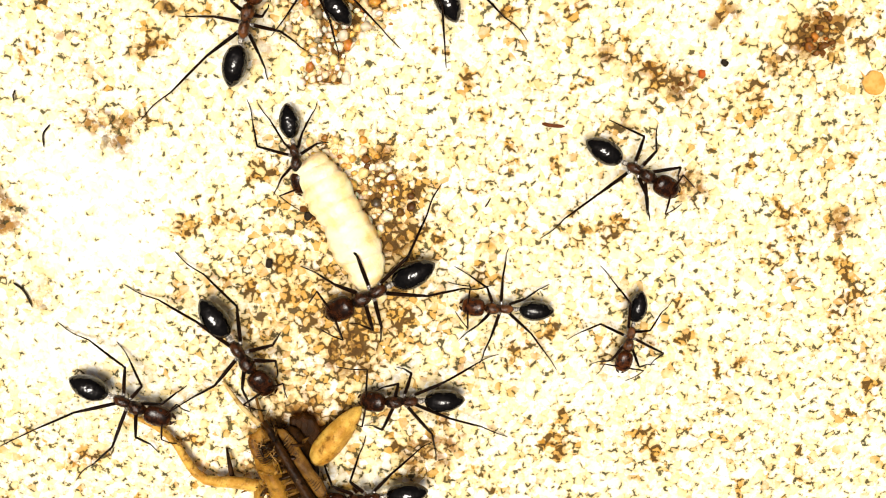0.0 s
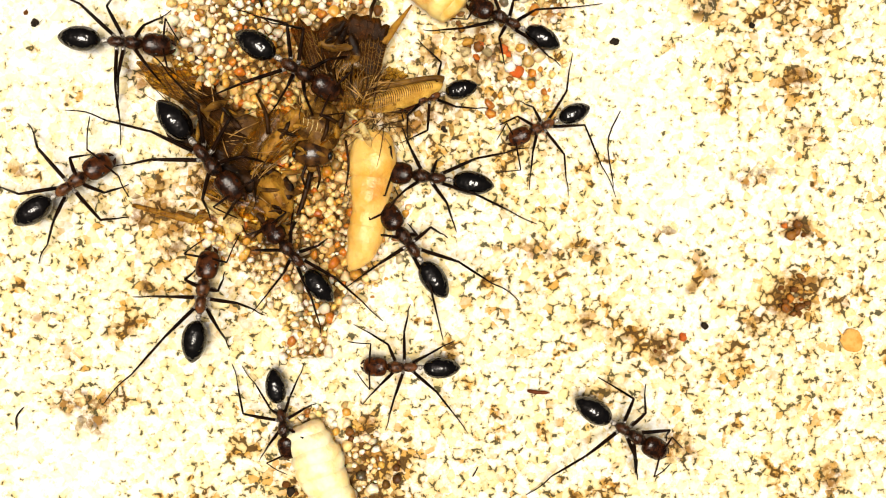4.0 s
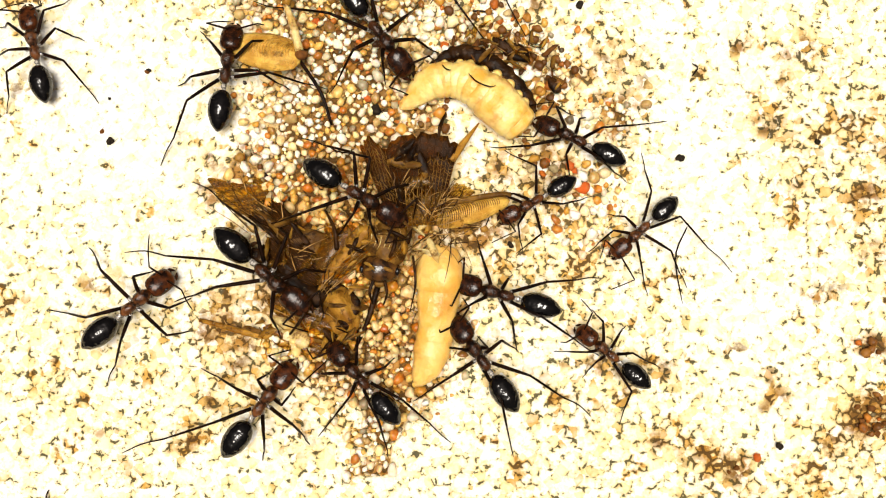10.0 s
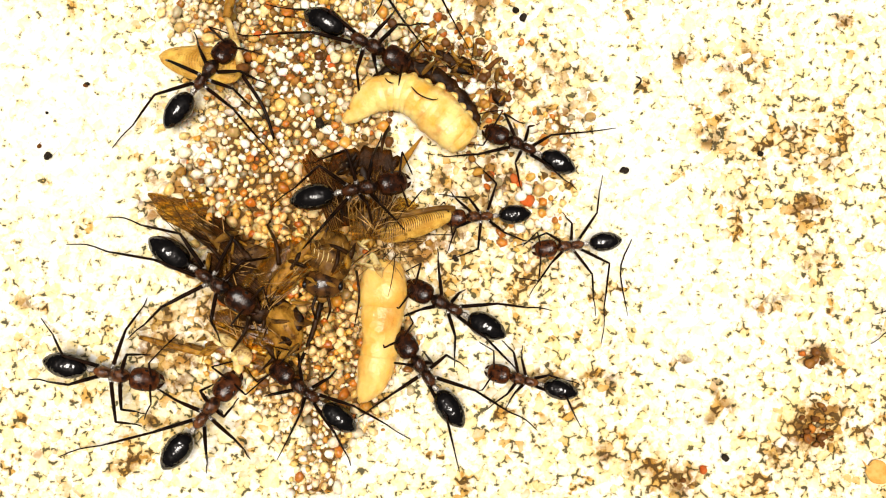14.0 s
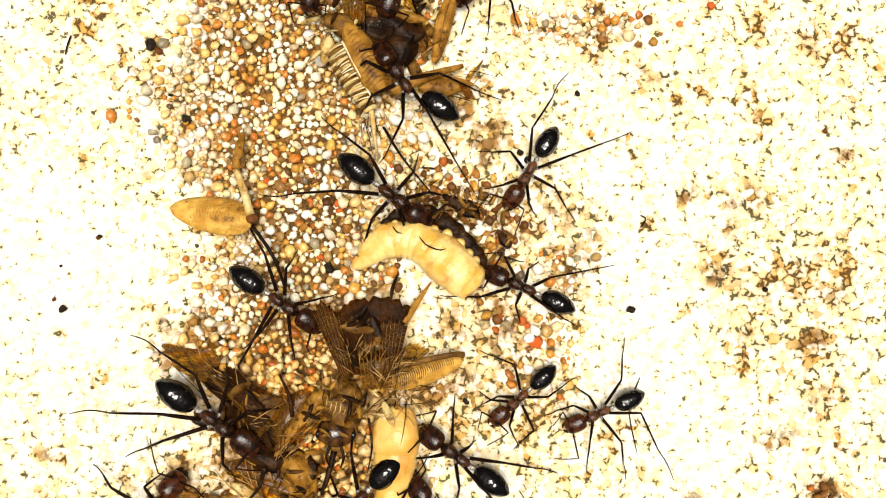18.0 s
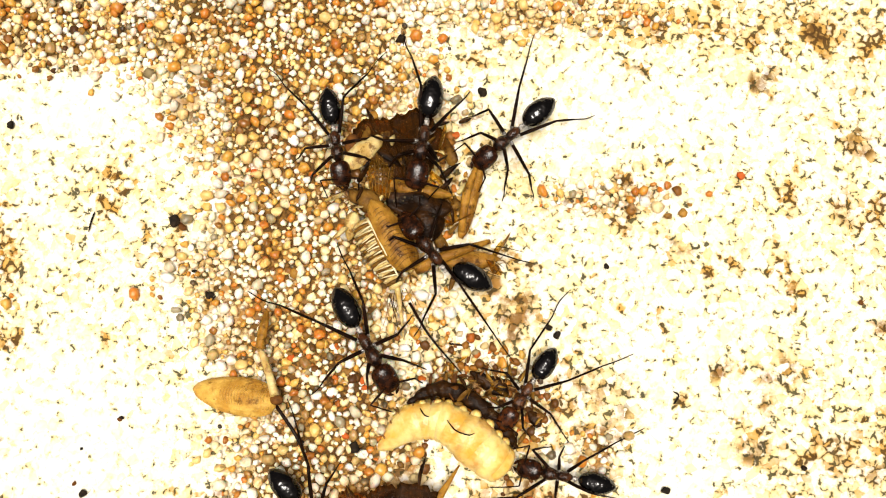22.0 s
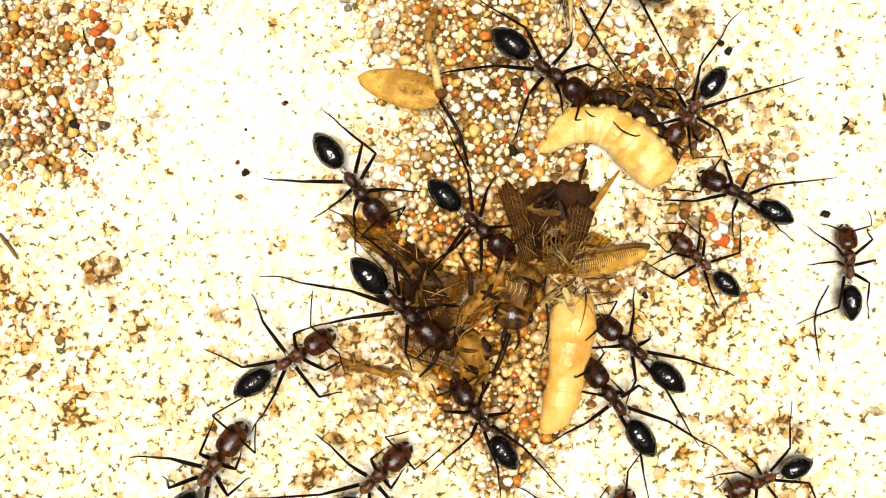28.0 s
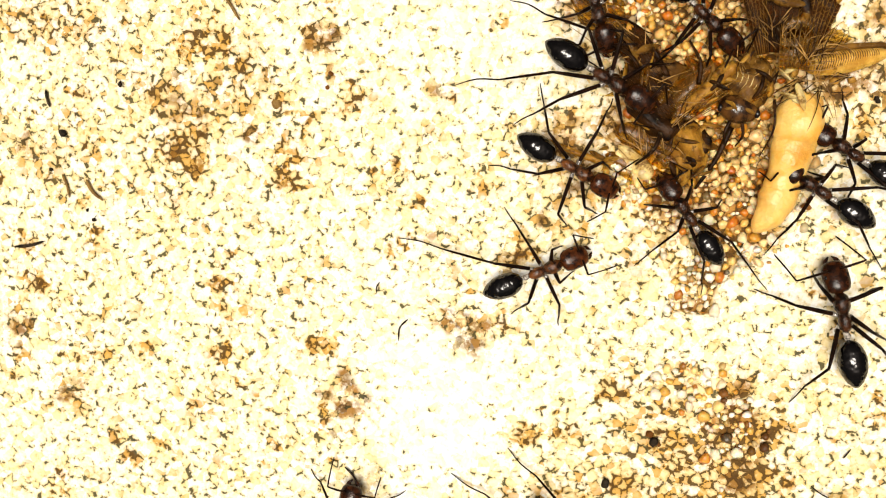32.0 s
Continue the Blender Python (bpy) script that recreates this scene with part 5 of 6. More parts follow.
    scraps(r, (-13.06, -0.44), (1.6, 1.3), 22, 23, (HORN_DARK, HORN_GOLD, WING, HORN_TAN), (1.0, 2.0), (0.7, 1.9))
    scraps(r, (-10.26, -4.15), (1.1, 1.3), 34, 24, (HORN_GOLD, HORN_DARK, HORN_GOLD, HORN_TAN), (0.6, 1.6), (0.6, 1.6))
    scraps(r, (-5.67, 5.15), (1.3, 1.1), 9, 25, (HORN_DARK, HORN_TAN, HORN_DARK), (2.0, 2.6), (1.0, 2.4))
    scraps(r, (-12.51, -6.15), (1.8, 0.7), 10, 26, (WING, HORN_GOLD, HORN_TAN), (0.3, 0.7), (0.6, 1.4))
    limb(r, "shin", [(-12.44, -5.63, 0.4), (-15.15, -5.94, 0.35), (-19.09, -5.09, 0.25)], (0.28, 0.26, 0.14), HORN_GOLD, "dry golden shin on the paving", 5)
    return r


def cricket_two():
    r = thing("cricket", "pale gutted cricket with an amber wing case, on the sand", "cricket", group="crickets")
    rings(r, (-7.42, 23.79, 0.0), (-5.20, 19.43, 0.0), (1.6, 2.2, 2.1, 1.6, 1.0), 19, HORN_PALE, HORN_TAN, 0.85)
    limb(r, "back_ridge", [(-7.03, 23.78, 1.9), (-6.09, 22.00, 1.9), (-4.96, 19.83, 1.4)], (0.08, 0.09, 0.05), BONE, "pale ridge along the back")
    for q in range(13):
        u = 0.05 + q * 0.072
        a, b = along([(-7.03, 23.78, 1.85), (-6.09, 22.00, 1.85), (-4.96, 19.83, 1.4)], u), along([(-8.12, 23.17, 1.1), (-7.43, 21.30, 1.1), (-6.08, 19.71, 0.9)], u)
        b = a.lerp(b, 0.55 + 0.45 * abs(math.sin(q * 2.7))) + Vector((0.12 * math.sin(q * 5.1), 0.16 * math.cos(q * 3.3), 0))
        part("rib", mesh_of("rib", *tube(smooth_line([a, (a + b) / 2 + Vector((0, 0, 0.22)), b], 7), [0.06, 0.06, 0.055, 0.05, 0.045, 0.035, 0.02], 6), BONE), r)
    shell(r, "wing_case", (-4.22, 20.46, 1.5), (-6.82, 25.05, 1.9), 2.2, 0.6, HORN_GOLD, "ribbed amber wing case", 0.8, 10, 14, HORN_TAN)
    part("chest", lump("chest", 2.2, 1.5, 1.3, HORN_TAN, 68.2, 0.45), r, (-7.30, 25.20, 0.8), "", (0, 0, 150))
    part("head", lump("head", 1.6, 1.5, 1.3, HORN_TAN, 64.6), r, (-6.11, 26.05, 0.9), "", (0, 0, 60))
    shell(r, "plate", (-7.96, 27.38, 1.1), (-6.46, 29.07, 1.0), 0.8, 0.3, HORN_TAN, "", 0.9)
    shell(r, "plate", (-7.14, 27.37, 1.2), (-7.02, 30.22, 0.9), 1.1, 0.3, HORN_TAN, "", 0.9)
    shell(r, "plate", (-7.97, 24.36, 1.0), (-8.38, 22.55, 0.5), 1.0, 0.3, HORN_PALE, "", 1.2)
    shell(r, "wing", (-4.27, 23.57, 1.0), (-2.05, 23.91, 1.0), 3.0, 0.6, HORN_DARK, "dark wing", 0.8)
    limb(r, "hind_leg", [(-4.01, 20.52, 1.2), (-1.72, 21.44, 1.5), (0.88, 22.31, 1.2)], (0.42, 0.36, 0.16), HORN_GOLD, "golden hind leg", 5)
    shell(r, "thigh", (-2.09, 20.94, 0.9), (1.54, 21.21, 0.7), 1.4, 0.4, HORN_GOLD, "", 1.1)
    limb(r, "leg", [(-0.95, 22.99, 0.8), (-0.62, 25.36, 1.3), (0.33, 27.89, 0.8)], (0.26, 0.30, 0.14), HORN_GOLD, "upright golden shin", 4)
    limb(r, "cercus", [(-5.24, 19.70, 0.8), (-5.00, 18.05, 0.6), (-4.81, 16.04, 0.2)], (0.22, 0.14, 0.04), HORN_PALE)
    limb(r, "feeler", [(-4.41, 18.41, 0.4), (-3.07, 16.18, 0.9), (-1.08, 13.80, 0.2)], (0.10, 0.08, 0.04), LEG)
    bristles(r, (-7.97, 25.49), 200, 60, 1.8, 10, 8, 0.9)
    # dark, chewed front end under the ants; dark scraps also stand in for shade
    fan(r, "wing", ((-5.90, 26.30, 1.1), (-4.60, 26.60, 1.1)), ((-8.40, 29.60, 0.8), (-7.30, 30.90, 0.9), (-5.60, 30.70, 0.9)), SMOKE, "dark brown crushed wing", 7, 4, HORN_DARK)
    fan(r, "wing", ((-4.70, 26.60, 1.0), (-3.20, 26.40, 1.0)), ((-5.70, 31.00, 0.7), (-3.80, 31.40, 0.8), (-1.90, 29.90, 0.8)), SMOKE, "dark brown crushed wing", 7, 4, HORN_DARK)
    fan(r, "wing", ((-6.90, 25.80, 1.3), (-5.70, 25.20, 1.3)), ((-7.40, 28.40, 1.2), (-6.30, 28.80, 1.3), (-5.00, 27.90, 1.3)), WING, "torn amber wing", 6, 4, HORN_TAN)
    shell(r, "wing", (-5.74, 25.27, 1.2), (-1.60, 24.36, 1.1), 2.0, 0.5, HORN_DARK, "near-black folded wing", 0.6, 0, 0, None, 0.4)
    shell(r, "wing", (-4.61, 27.34, 0.9), (-1.50, 23.53, 0.8), 2.6, 0.3, WING, "amber wing film", 0.7, 0, 0, None, 0.4)
    shell(r, "wing", (-6.11, 26.22, 1.2), (-1.58, 25.33, 1.3), 1.0, 0.4, HORN_GOLD, "", 0.8, 0, 0, None, 0.3)
    shell(r, "plate", (-8.52, 27.38, 1.2), (-6.09, 29.26, 1.4), 1.4, 0.4, HORN_PALE, "olive-tan torn plate", 0.7, 0, 0, None, 0.4)
    part("gut", lump("gut", 1.4, 1.0, 0.9, RUST, 55.0), r, (-8.15, 28.82, 1.0), "red-brown lump of flesh", (0, 0, 70))
    shell(r, "wing", (-1.03, 22.59, 0.8), (0.65, 28.22, 1.0), 0.9, 0.3, HORN_GOLD, "upright amber wing strip", 0.8, 0, 8)
    scraps(r, (-3.49, 27.70), (1.7, 1.8), 26, 34, (HORN_DARK, WING, HORN_TAN, HORN_DARK, HORN_PALE), (0.4, 1.3), (0.7, 1.8))
    scraps(r, (-0.25, 20.91), (1.3, 0.6), 10, 35, (HORN_GOLD, WING, HORN_TAN), (0.4, 0.9), (0.7, 1.6))
    bristles(r, (0.49, 21.27), 0, 40, 1.8, 12, 36, 0.7)
    bristles(r, (-5.05, 18.76), 275, 25, 2.6, 9, 37, 0.5)
    scraps(r, (-6.66, 27.74), (1.3, 1.7), 26, 31, (HORN_DARK, HORN_TAN, HORN_PALE, HORN_DARK), (0.4, 1.4), (0.7, 1.8))
    scraps(r, (-2.79, 23.55), (1.3, 0.8), 10, 32, (HORN_DARK, HORN_TAN, WING), (0.4, 1.3), (0.7, 1.8))
    scraps(r, (-7.60, 24.36), (0.7, 0.7), 6, 33, (HORN_PALE, HORN_PALE, HORN_TAN), (0.7, 1.3), (0.6, 1.3))
    return r


def cricket_three():
    r = thing("cricket", "golden-brown cricket lying on its back, seen tail first", "cricket", group="crickets")
    rings(r, (-11.06, -38.98, 0.0), (-7.45, -47.32, 0.0), (1.8, 3.0, 3.7, 3.8, 3.0), 22, HORN_TAN, HORN_DARK, 1.2)
    # dark ridge down the back between two finely hatched golden bands
    limb(r, "back_ridge", [(-11.18, -38.03, 1.7), (-9.64, -40.16, 2.5), (-7.59, -43.29, 2.9), (-6.30, -45.40, 2.7)], (0.22, 0.34, 0.42, 0.40), HORN_DARK, "dark ridge down the back")
    shell(r, "back_band", (-11.74, -38.80, 1.6), (-9.60, -43.90, 2.6), 1.7, 0.5, HORN_GOLD, "golden band with fine dark hatching", 0.5, -10, 26, HORN_DARK, 0.4)
    shell(r, "back_band", (-10.30, -38.60, 1.7), (-6.70, -43.10, 2.6), 1.3, 0.4, HORN_TAN, "brown band with fine dark hatching", 0.5, 14, 22, HORN_DARK, 0.4)
    shell(r, "hind_thigh", (-7.75, -41.00, 1.7), (-4.55, -36.80, 1.2), 1.9, 0.7, HORN_AMBER, "smooth golden hind thigh", 0.9)
    limb(r, "leg", [(-9.15, -43.40, 1.4), (-12.90, -42.90, 1.3), (-15.82, -42.75, 1.0), (-18.14, -39.89, 0.7), (-21.15, -38.57, 0.3)], (0.5, 0.45, 0.34, 0.24, 0.10), HORN_AMBER, "long golden leg", 6)
    limb(r, "leg", [(-14.42, -35.78, 0.3), (-13.06, -37.20, 0.9), (-11.63, -38.54, 1.1)], (0.10, 0.17, 0.22), HORN_PALE)
    shell(r, "wing_case", (-8.28, -43.24, 1.4), (-9.50, -38.48, 1.2), 2.6, 0.8, HORN_DARK, "", 0.8, 0, 6, HORN_TAN)
    limb(r, "cercus", [(-11.21, -39.11, 1.1), (-12.04, -36.59, 0.6)], (0.22, 0.08), HORN_TAN)
    limb(r, "leg", [(-13.55, -42.96, 0.8), (-13.79, -41.59, 0.9), (-14.14, -40.80, 0.2)], (0.2, 0.16, 0.08), HORN_DARK)
    bristles(r, (-10.90, -39.10), 110, 40, 1.6, 12, 12, 1.3)
    bristles(r, (-9.60, -41.60), 115, 160, 1.0, 20, 42, 2.4)
    bristles(r, (-10.60, -40.20), 130, 90, 1.3, 24, 44, 2.1)
    scraps(r, (-10.20, -41.00), (0.9, 1.3), 22, 45, (HORN_GOLD, HORN_DARK, HORN_TAN, HORN_DARK), (1.9, 2.6), (0.4, 1.0))
    # dark sheet and scraps stand in for the shade between belly and thigh
    fan(r, "wing", ((-9.30, -41.80, 1.4), (-8.30, -42.60, 1.4)), ((-9.60, -37.90, 0.8), (-8.20, -37.60, 0.7), (-6.60, -39.20, 0.9)), SMOKE, "dark brown wing beside the thigh", 6, 4, HORN_DARK)
    scraps(r, (-8.60, -40.20), (0.9, 1.2), 12, 43, (HORN_DARK, HORN_TAN, WING), (0.6, 1.4), (0.6, 1.5))
    scraps(r, (-9.98, -41.81), (1.2, 1.6), 16, 41, (HORN_TAN, HORN_DARK, HORN_GOLD), (1.2, 2.4), (0.7, 1.8))
    return r


def loose_wing():
    r = thing("cricket_remains", "loose amber cricket wing case joined to a bent leg", "insect remains")
    shell(r, "wing_case", (-12.95, 12.13, 0.9), (-18.40, 13.05, 0.6), 2.5, 0.6, HORN_AMBER, "amber wing case", 0.85, 8, 22, HORN_AMBER)
    limb(r, "shin", [(-13.07, 12.52, 0.9), (-13.51, 14.15, 1.0), (-14.07, 15.60, 0.9)], (0.28, 0.26, 0.20), HORN_PALE, "pale bent shin")
    limb(r, "thigh", [(-14.07, 15.53, 0.9), (-13.86, 16.87, 0.8), (-13.69, 17.98, 0.5)], (0.30, 0.34, 0.16), HORN_GOLD, "amber thigh end", 2)
    limb(r, "foot", [(-13.02, 11.90, 0.7), (-11.61, 9.84, 0.8), (-10.89, 7.82, 0.3)], (0.12, 0.12, 0.09), LEG, "thin dark leg")
    part("joint", mesh_of("joint", *egg(0.9, 0.7, 0.7), RUST), r, (-12.96, 12.27, 0.9))
    return r


def dark_scraps():
    r = thing("cricket_remains", "rust-brown torn scraps of insect skin beside the curled grub", "insect remains")
    # dark lumps and scraps fill the shaded, wet-looking patch above the curled grub
    part("flesh", lump("flesh", 2.6, 1.2, 0.5, HORN_DARK, 41.0, 0.8), r, (0.76, 13.14, 0.15), "dark dried flesh", (0, 0, -25))
    part("flesh", lump("flesh", 1.4, 0.9, 0.5, HORN_DARK, 47.0, 0.8), r, (3.69, 10.89, 0.15), "", (0, 0, -60))
    scraps(r, (0.38, 13.41), (1.7, 0.8), 22, 51, (RUST, HORN_TAN, WING, HORN_GOLD), (0.1, 0.4), (0.4, 1.1))
    scraps(r, (3.52, 11.35), (0.8, 1.0), 12, 52, (HORN_TAN, RUST, HORN_GOLD), (0.1, 0.4), (0.4, 1.0))
    bristles(r, (1.16, 13.24), 60, 120, 1.6, 12, 53, 0.5)
    # added dark band that follows the grub's shade and wet stain
    arc = smooth_line([(-4.6, 11.9, 0.3), (-3.4, 12.6, 0.4), (-2.2, 12.8, 0.5), (-0.6, 12.2, 0.5), (0.8, 11.0, 0.5), (1.9, 9.8, 0.4), (2.4, 9.0, 0.2)], 90)
    wide = [0.55 * math.sin(math.pi * min(1, (i + 6) / 40, (95 - i) / 40) / 2) * (1 + 0.10 * math.sin(i * 0.72)) + 0.12 * noise.noise(Vector((i * 0.25, 3.0, 0.0))) for i in range(90)]
    part("shed_skin", mesh_of("shed_skin", *tube(arc, wide, 14, 0.7), HORN_DARK), r, label="rust-brown ringed shed skin")
    scraps(r, (-0.9, 12.4), (1.6, 0.7), 14, 54, (HORN_TAN, HORN_DARK, RUST), (0.4, 0.9), (0.5, 1.1))
    return r


dark_scraps()
cricket_one()
cricket_two()
cricket_three()
loose_wing()


# ---- crumbs and small litter ----
def crumb(name, label, category, x, y, size, material, seed, flat=0.8, group="crumbs"):
    v, f = grain_shape(100 + seed)
    z = float(relief(np.array([x]), np.array([y]))[0])
    me = mesh_of(name, [(a * size, b * size * 0.85, (c * flat + flat * 0.72) * size) for a, b, c in v], [tuple(int(i) for i in q) for q in f], material, False)
    ob = new(name, me)
    ob.location = (x * MM, y * MM, z * MM)
    ob.rotation_euler = (0, 0, seed * 1.7)
    return tagged(ob, label, category, group)


def stick(name, label, points, radius, material):
    z = [float(relief(np.array([p[0]]), np.array([p[1]]))[0]) for p in points]
    line = smooth_line([(p[0], p[1], zz + radius * 1.2 + 0.08) for p, zz in zip(points, z)], 8)
    ob = new(name, mesh_of(name, *tube(line, [radius * 0.5, radius, radius, radius, radius * 0.9, radius, radius * 0.8, radius * 0.3], 7), material))
    return tagged(ob, label, "plant bit", "litter")


for k, (x, y, s) in enumerate(((5.6, 4.1, 0.55), (4.7, 5.5, 0.4), (-1.3, 29.6, 0.38), (17.7, 26.6, 0.36), (3.1, 5.7, 0.38), (-10.2, 33.5, 0.3), (-12.3, 14.9, 0.35), (-8.7, 9.8, 0.3), (-7.5, 13.4, 0.33), (-14.8, 27.4, 0.35), (17.0, -13.0, 0.35), (5.0, 5.2, 0.3), (-14.8, 27.3, 0.32), (-7.4, 12.9, 0.3), (-36.4, 16.2, 0.45), (-36.1, 15.1, 0.4), (-36.7, 12.8, 0.35), (-35.7, 15.5, 0.5), (-35.8, 14.4, 0.4), (-38.0, 13.4, 0.3), (-39.7, 6.5, 0.35), (-41.0, 12.5, 0.35))):
    crumb("brick_chip", "small orange brick chip on the sand", "chip", x, y, s, ORANGE, k)
for k, (x, y, s) in enumerate(((20.9, 7.5, 0.26), (5.2, 16.2, 0.36), (4.7, 16.7, 0.28), (-25.5, 6.4, 0.26), (-23.1, 11.2, 0.2), (-19.9, 24.0, 0.5), (-18.7, 20.8, 0.22), (18.4, -12.2, 0.34), (11.8, 6.2, 0.3), (0.6, 32.6, 0.42), (-25.4, 6.5, 0.3), (-45.0, 5.3, 0.5), (-37.4, 9.0, 0.45), (-47.5, 6.8, 0.4), (-46.3, 7.6, 0.35), (-25.3, 6.5, 0.22), (-48.1, -5.6, 0.25), (-52.6, -12.2, 0.2), (-8.1, 9.1, 0.45), (-4.9, 36.4, 0.4), (8.6, 20.7, 0.25), (-17.6, 19.1, 0.35), (-15.2, 4.4, 0.36), (12.0, 6.2, 0.3), (0.9, 0.3, 0.26), (-25.6, 9.3, 0.15), (-11.6, 9.4, 0.3), (-49.6, -14.6, 0.16), (-49.0, -15.2, 0.2), (-11.3, -27.2, 0.4), (1.0, 0.2, 0.2))):
    crumb("dark_crumb", "dark grey-brown crumb of soil on pale stone", "crumb", x, y, s, SOOT, k + 20)
for k, (x, y, s) in enumerate(((24.3, -9.7, 0.31), (23.7, -10.5, 0.28), (25.2, -10.6, 0.28), (24.7, -11.3, 0.25), (23.4, -9.6, 0.25), (24.1, -11.0, 0.22), (24.4, -5.7, 0.31), (24.0, -6.3, 0.25), (24.8, -6.1, 0.22), (-8.7, -23.7, 0.26), (-9.1, -23.3, 0.22), (-8.3, -23.9, 0.19), (-5.3, -21.9, 0.19), (15.7, -13.7, 0.25), (15.2, -14.0, 0.19), (-39.4, 10.3, 0.25), (-42.7, 7.2, 0.25), (-39.4, 9.0, 0.25), (-40.8, 9.6, 0.25), (-26.0, 7.1, 0.19), (-33.6, -2.9, 0.22), (-33.7, -3.8, 0.19), (-39.4, -17.1, 0.15), (-9.0, -23.3, 0.31))):
    crumb("rust_crumb", "rust-brown crumb stuck to the paving", "crumb", x, y, s, RUST, k + 50)
crumb("amber_chip", "flat pale amber chip set in the paving", "chip", 28.3, -13.1, 0.95, AMBER, 77, 0.25, "litter")
stick("splinter", "short red-brown wood splinter", [(6.78, -16.73), (7.45, -16.83), (8.28, -16.85)], 0.13, SPLINTER)
stick("straw", "curved dry straw fibre", [(-51.68, -12.44), (-51.27, -13.10), (-50.98, -13.93)], 0.09, STRAW)
stick("straw", "curved dry straw fibre", [(-49.86, -12.48), (-49.37, -13.20), (-48.47, -13.74)], 0.12, STRAW)
stick("twig", "thin dark twig fragment", [(-54.64, -18.00), (-53.59, -17.75), (-52.56, -17.30)], 0.12, SOOT)
stick("twig", "thin dark twig fragment", [(-53.49, -6.78), (-53.35, -7.35), (-53.05, -7.90)], 0.1, SOOT)
stick("twig", "thin dark twig fragment", [(-41.64, 1.41), (-40.90, 0.61), (-40.23, -0.25)], 0.11, STRAW)
stick("twig", "thin bent black fibre", [(12.42, 1.75), (11.67, -0.29), (12.15, -3.29)], 0.05, LEG)
stick("twig", "thin dark twig fragment", [(-28.98, -29.43), (-28.26, -29.99), (-27.70, -31.12)], 0.08, SOOT)
stick("twig", "thin dark twig fragment", [(-26.13, -18.40), (-26.59, -19.07), (-26.54, -19.97)], 0.06, SOOT)
stick("twig", "thin dark twig fragment", [(-25.29, 24.74), (-25.50, 24.06), (-25.63, 23.37)], 0.06, SOOT)
crumb("straw_flake", "flat yellow straw flake", "flake", -37.03, -5.41, 0.42, STRAW, 3, 0.3, "litter")
crumb("seed", "small black seed on the paving", "seed", -51.96, -9.55, 0.38, SOOT, 9, 0.6, "litter")
for points, r in ([(12.64, 11.65), (13.01, 12.22), (12.64, 12.48)], 0.06), ([(-1.86, 15.74), (-1.2, 15.66), (-0.45, 15.53)], 0.07), ([(-17.85, 19.41), (-17.59, 18.81), (-17.26, 19.10)], 0.07), ([(3.31, -22.53), (3.50, -22.20), (3.67, -21.86)], 0.05), ([(-28.40, -16.20), (-28.56, -16.60), (-28.50, -17.00)], 0.05):
    stick("fibre", "short dark fibre lying on the ground", points, r, SOOT)
for k, (x, y, q) in enumerate(((25.2, 18.1, 0.24), (-31.1, 30.7, 0.34), (-23.2, 11.1, 0.2), (-8.7, -23.7, 0.42), (-19.4, 23.6, 0.36))):
    crumb("dark_crumb", "dark grey-brown crumb of soil on pale stone", "crumb", x, y, q, SOOT if k % 2 else RUST, k + 140)
clod = new("soil_clod", lump("soil_clod", 6.4, 5.2, 2.6, CLOD, 12.0, 0.35))
clod.location = (-35.86, 20.55, 0)
clod.location = [c * MM for c in clod.location[:2]] + [1.0 * MM]
tagged(clod, "dark brown clod of soil with orange edges", "clod", "litter")
stick("twig", "thin dark bent rootlet on red sand", [(-37.11, 15.44), (-36.72, 14.34), (-35.74, 13.46), (-35.24, 12.37), (-34.79, 10.97)], 0.07, SOOT)
stick("twig", "short dark twig fragment", [(-36.98, 7.51), (-36.18, 7.11), (-35.50, 6.70)], 0.07, SOOT)
crumb("flake", "flat dark grey stone flake", "flake", -37.42, 8.95, 0.55, SOOT, 31, 0.35, "litter")
crumb("pebble", "tan angular pebble among the sand", "pebble", -38.48, 14.24, 0.6, STRAW, 32, 0.6, "litter")



# ---- motion ----
def stride(an, stops, seed):
    """Legs swing about the hip while the ant walks, in alternating tripods."""
    rng = random.Random(seed)
    for key, (leg, hip) in an["legs"].items():
        ph = 0.0 if key in ("fl", "mr", "hl") else math.pi
        rows, s = [(0.0, 0.0)], 0.0
        for (t0, x0, y0, a0, *_), (t1, x1, y1, a1, *_) in zip(stops, stops[1:]):
            d = math.hypot(x1 - x0, y1 - y0) + abs(a1 - a0) * 0.03
            if d > 0.9 and t1 - t0 < 3:
                n = max(1, round((t1 - t0) / 0.1))
                for i in range(n):
                    rows.append((t0 + (t1 - t0) * i / n, 17 * math.sin(2 * math.pi * (s + d * i / n) / 3.4 + ph) * min(1, 4 * i / n, 4 * (n - i) / n)))
                rows.append((t1, 0.0))
                s += d
            elif d > 0.15 and rng.random() < 0.5:
                rows += [(t0, 0.0), ((t0 + t1) / 2, rng.uniform(-4, 4)), (t1, 0.0)]
        rows.append((32.0, 0.0))
        clean = []
        for t, a in rows:
            if not clean or t > clean[-1][0] + 0.04:
                clean.append((t, a))
        if len(clean) > 2:
            walk(leg, [(t, Matrix.Translation([c * MM for c in hip]) @ pose(0, 0, 0, 0, 0, a)) for t, a in clean])


def crawl(an, seed, *stops):
    """Key an ant: seconds, x, y, heading and, on top of prey, its height."""
    walk(an["root"], [(t, pose(x * MM, y * MM, (z[0] if z else 0) * MM, 0, 0, a)) for t, x, y, a, *z in stops])
    stride(an, stops, seed)


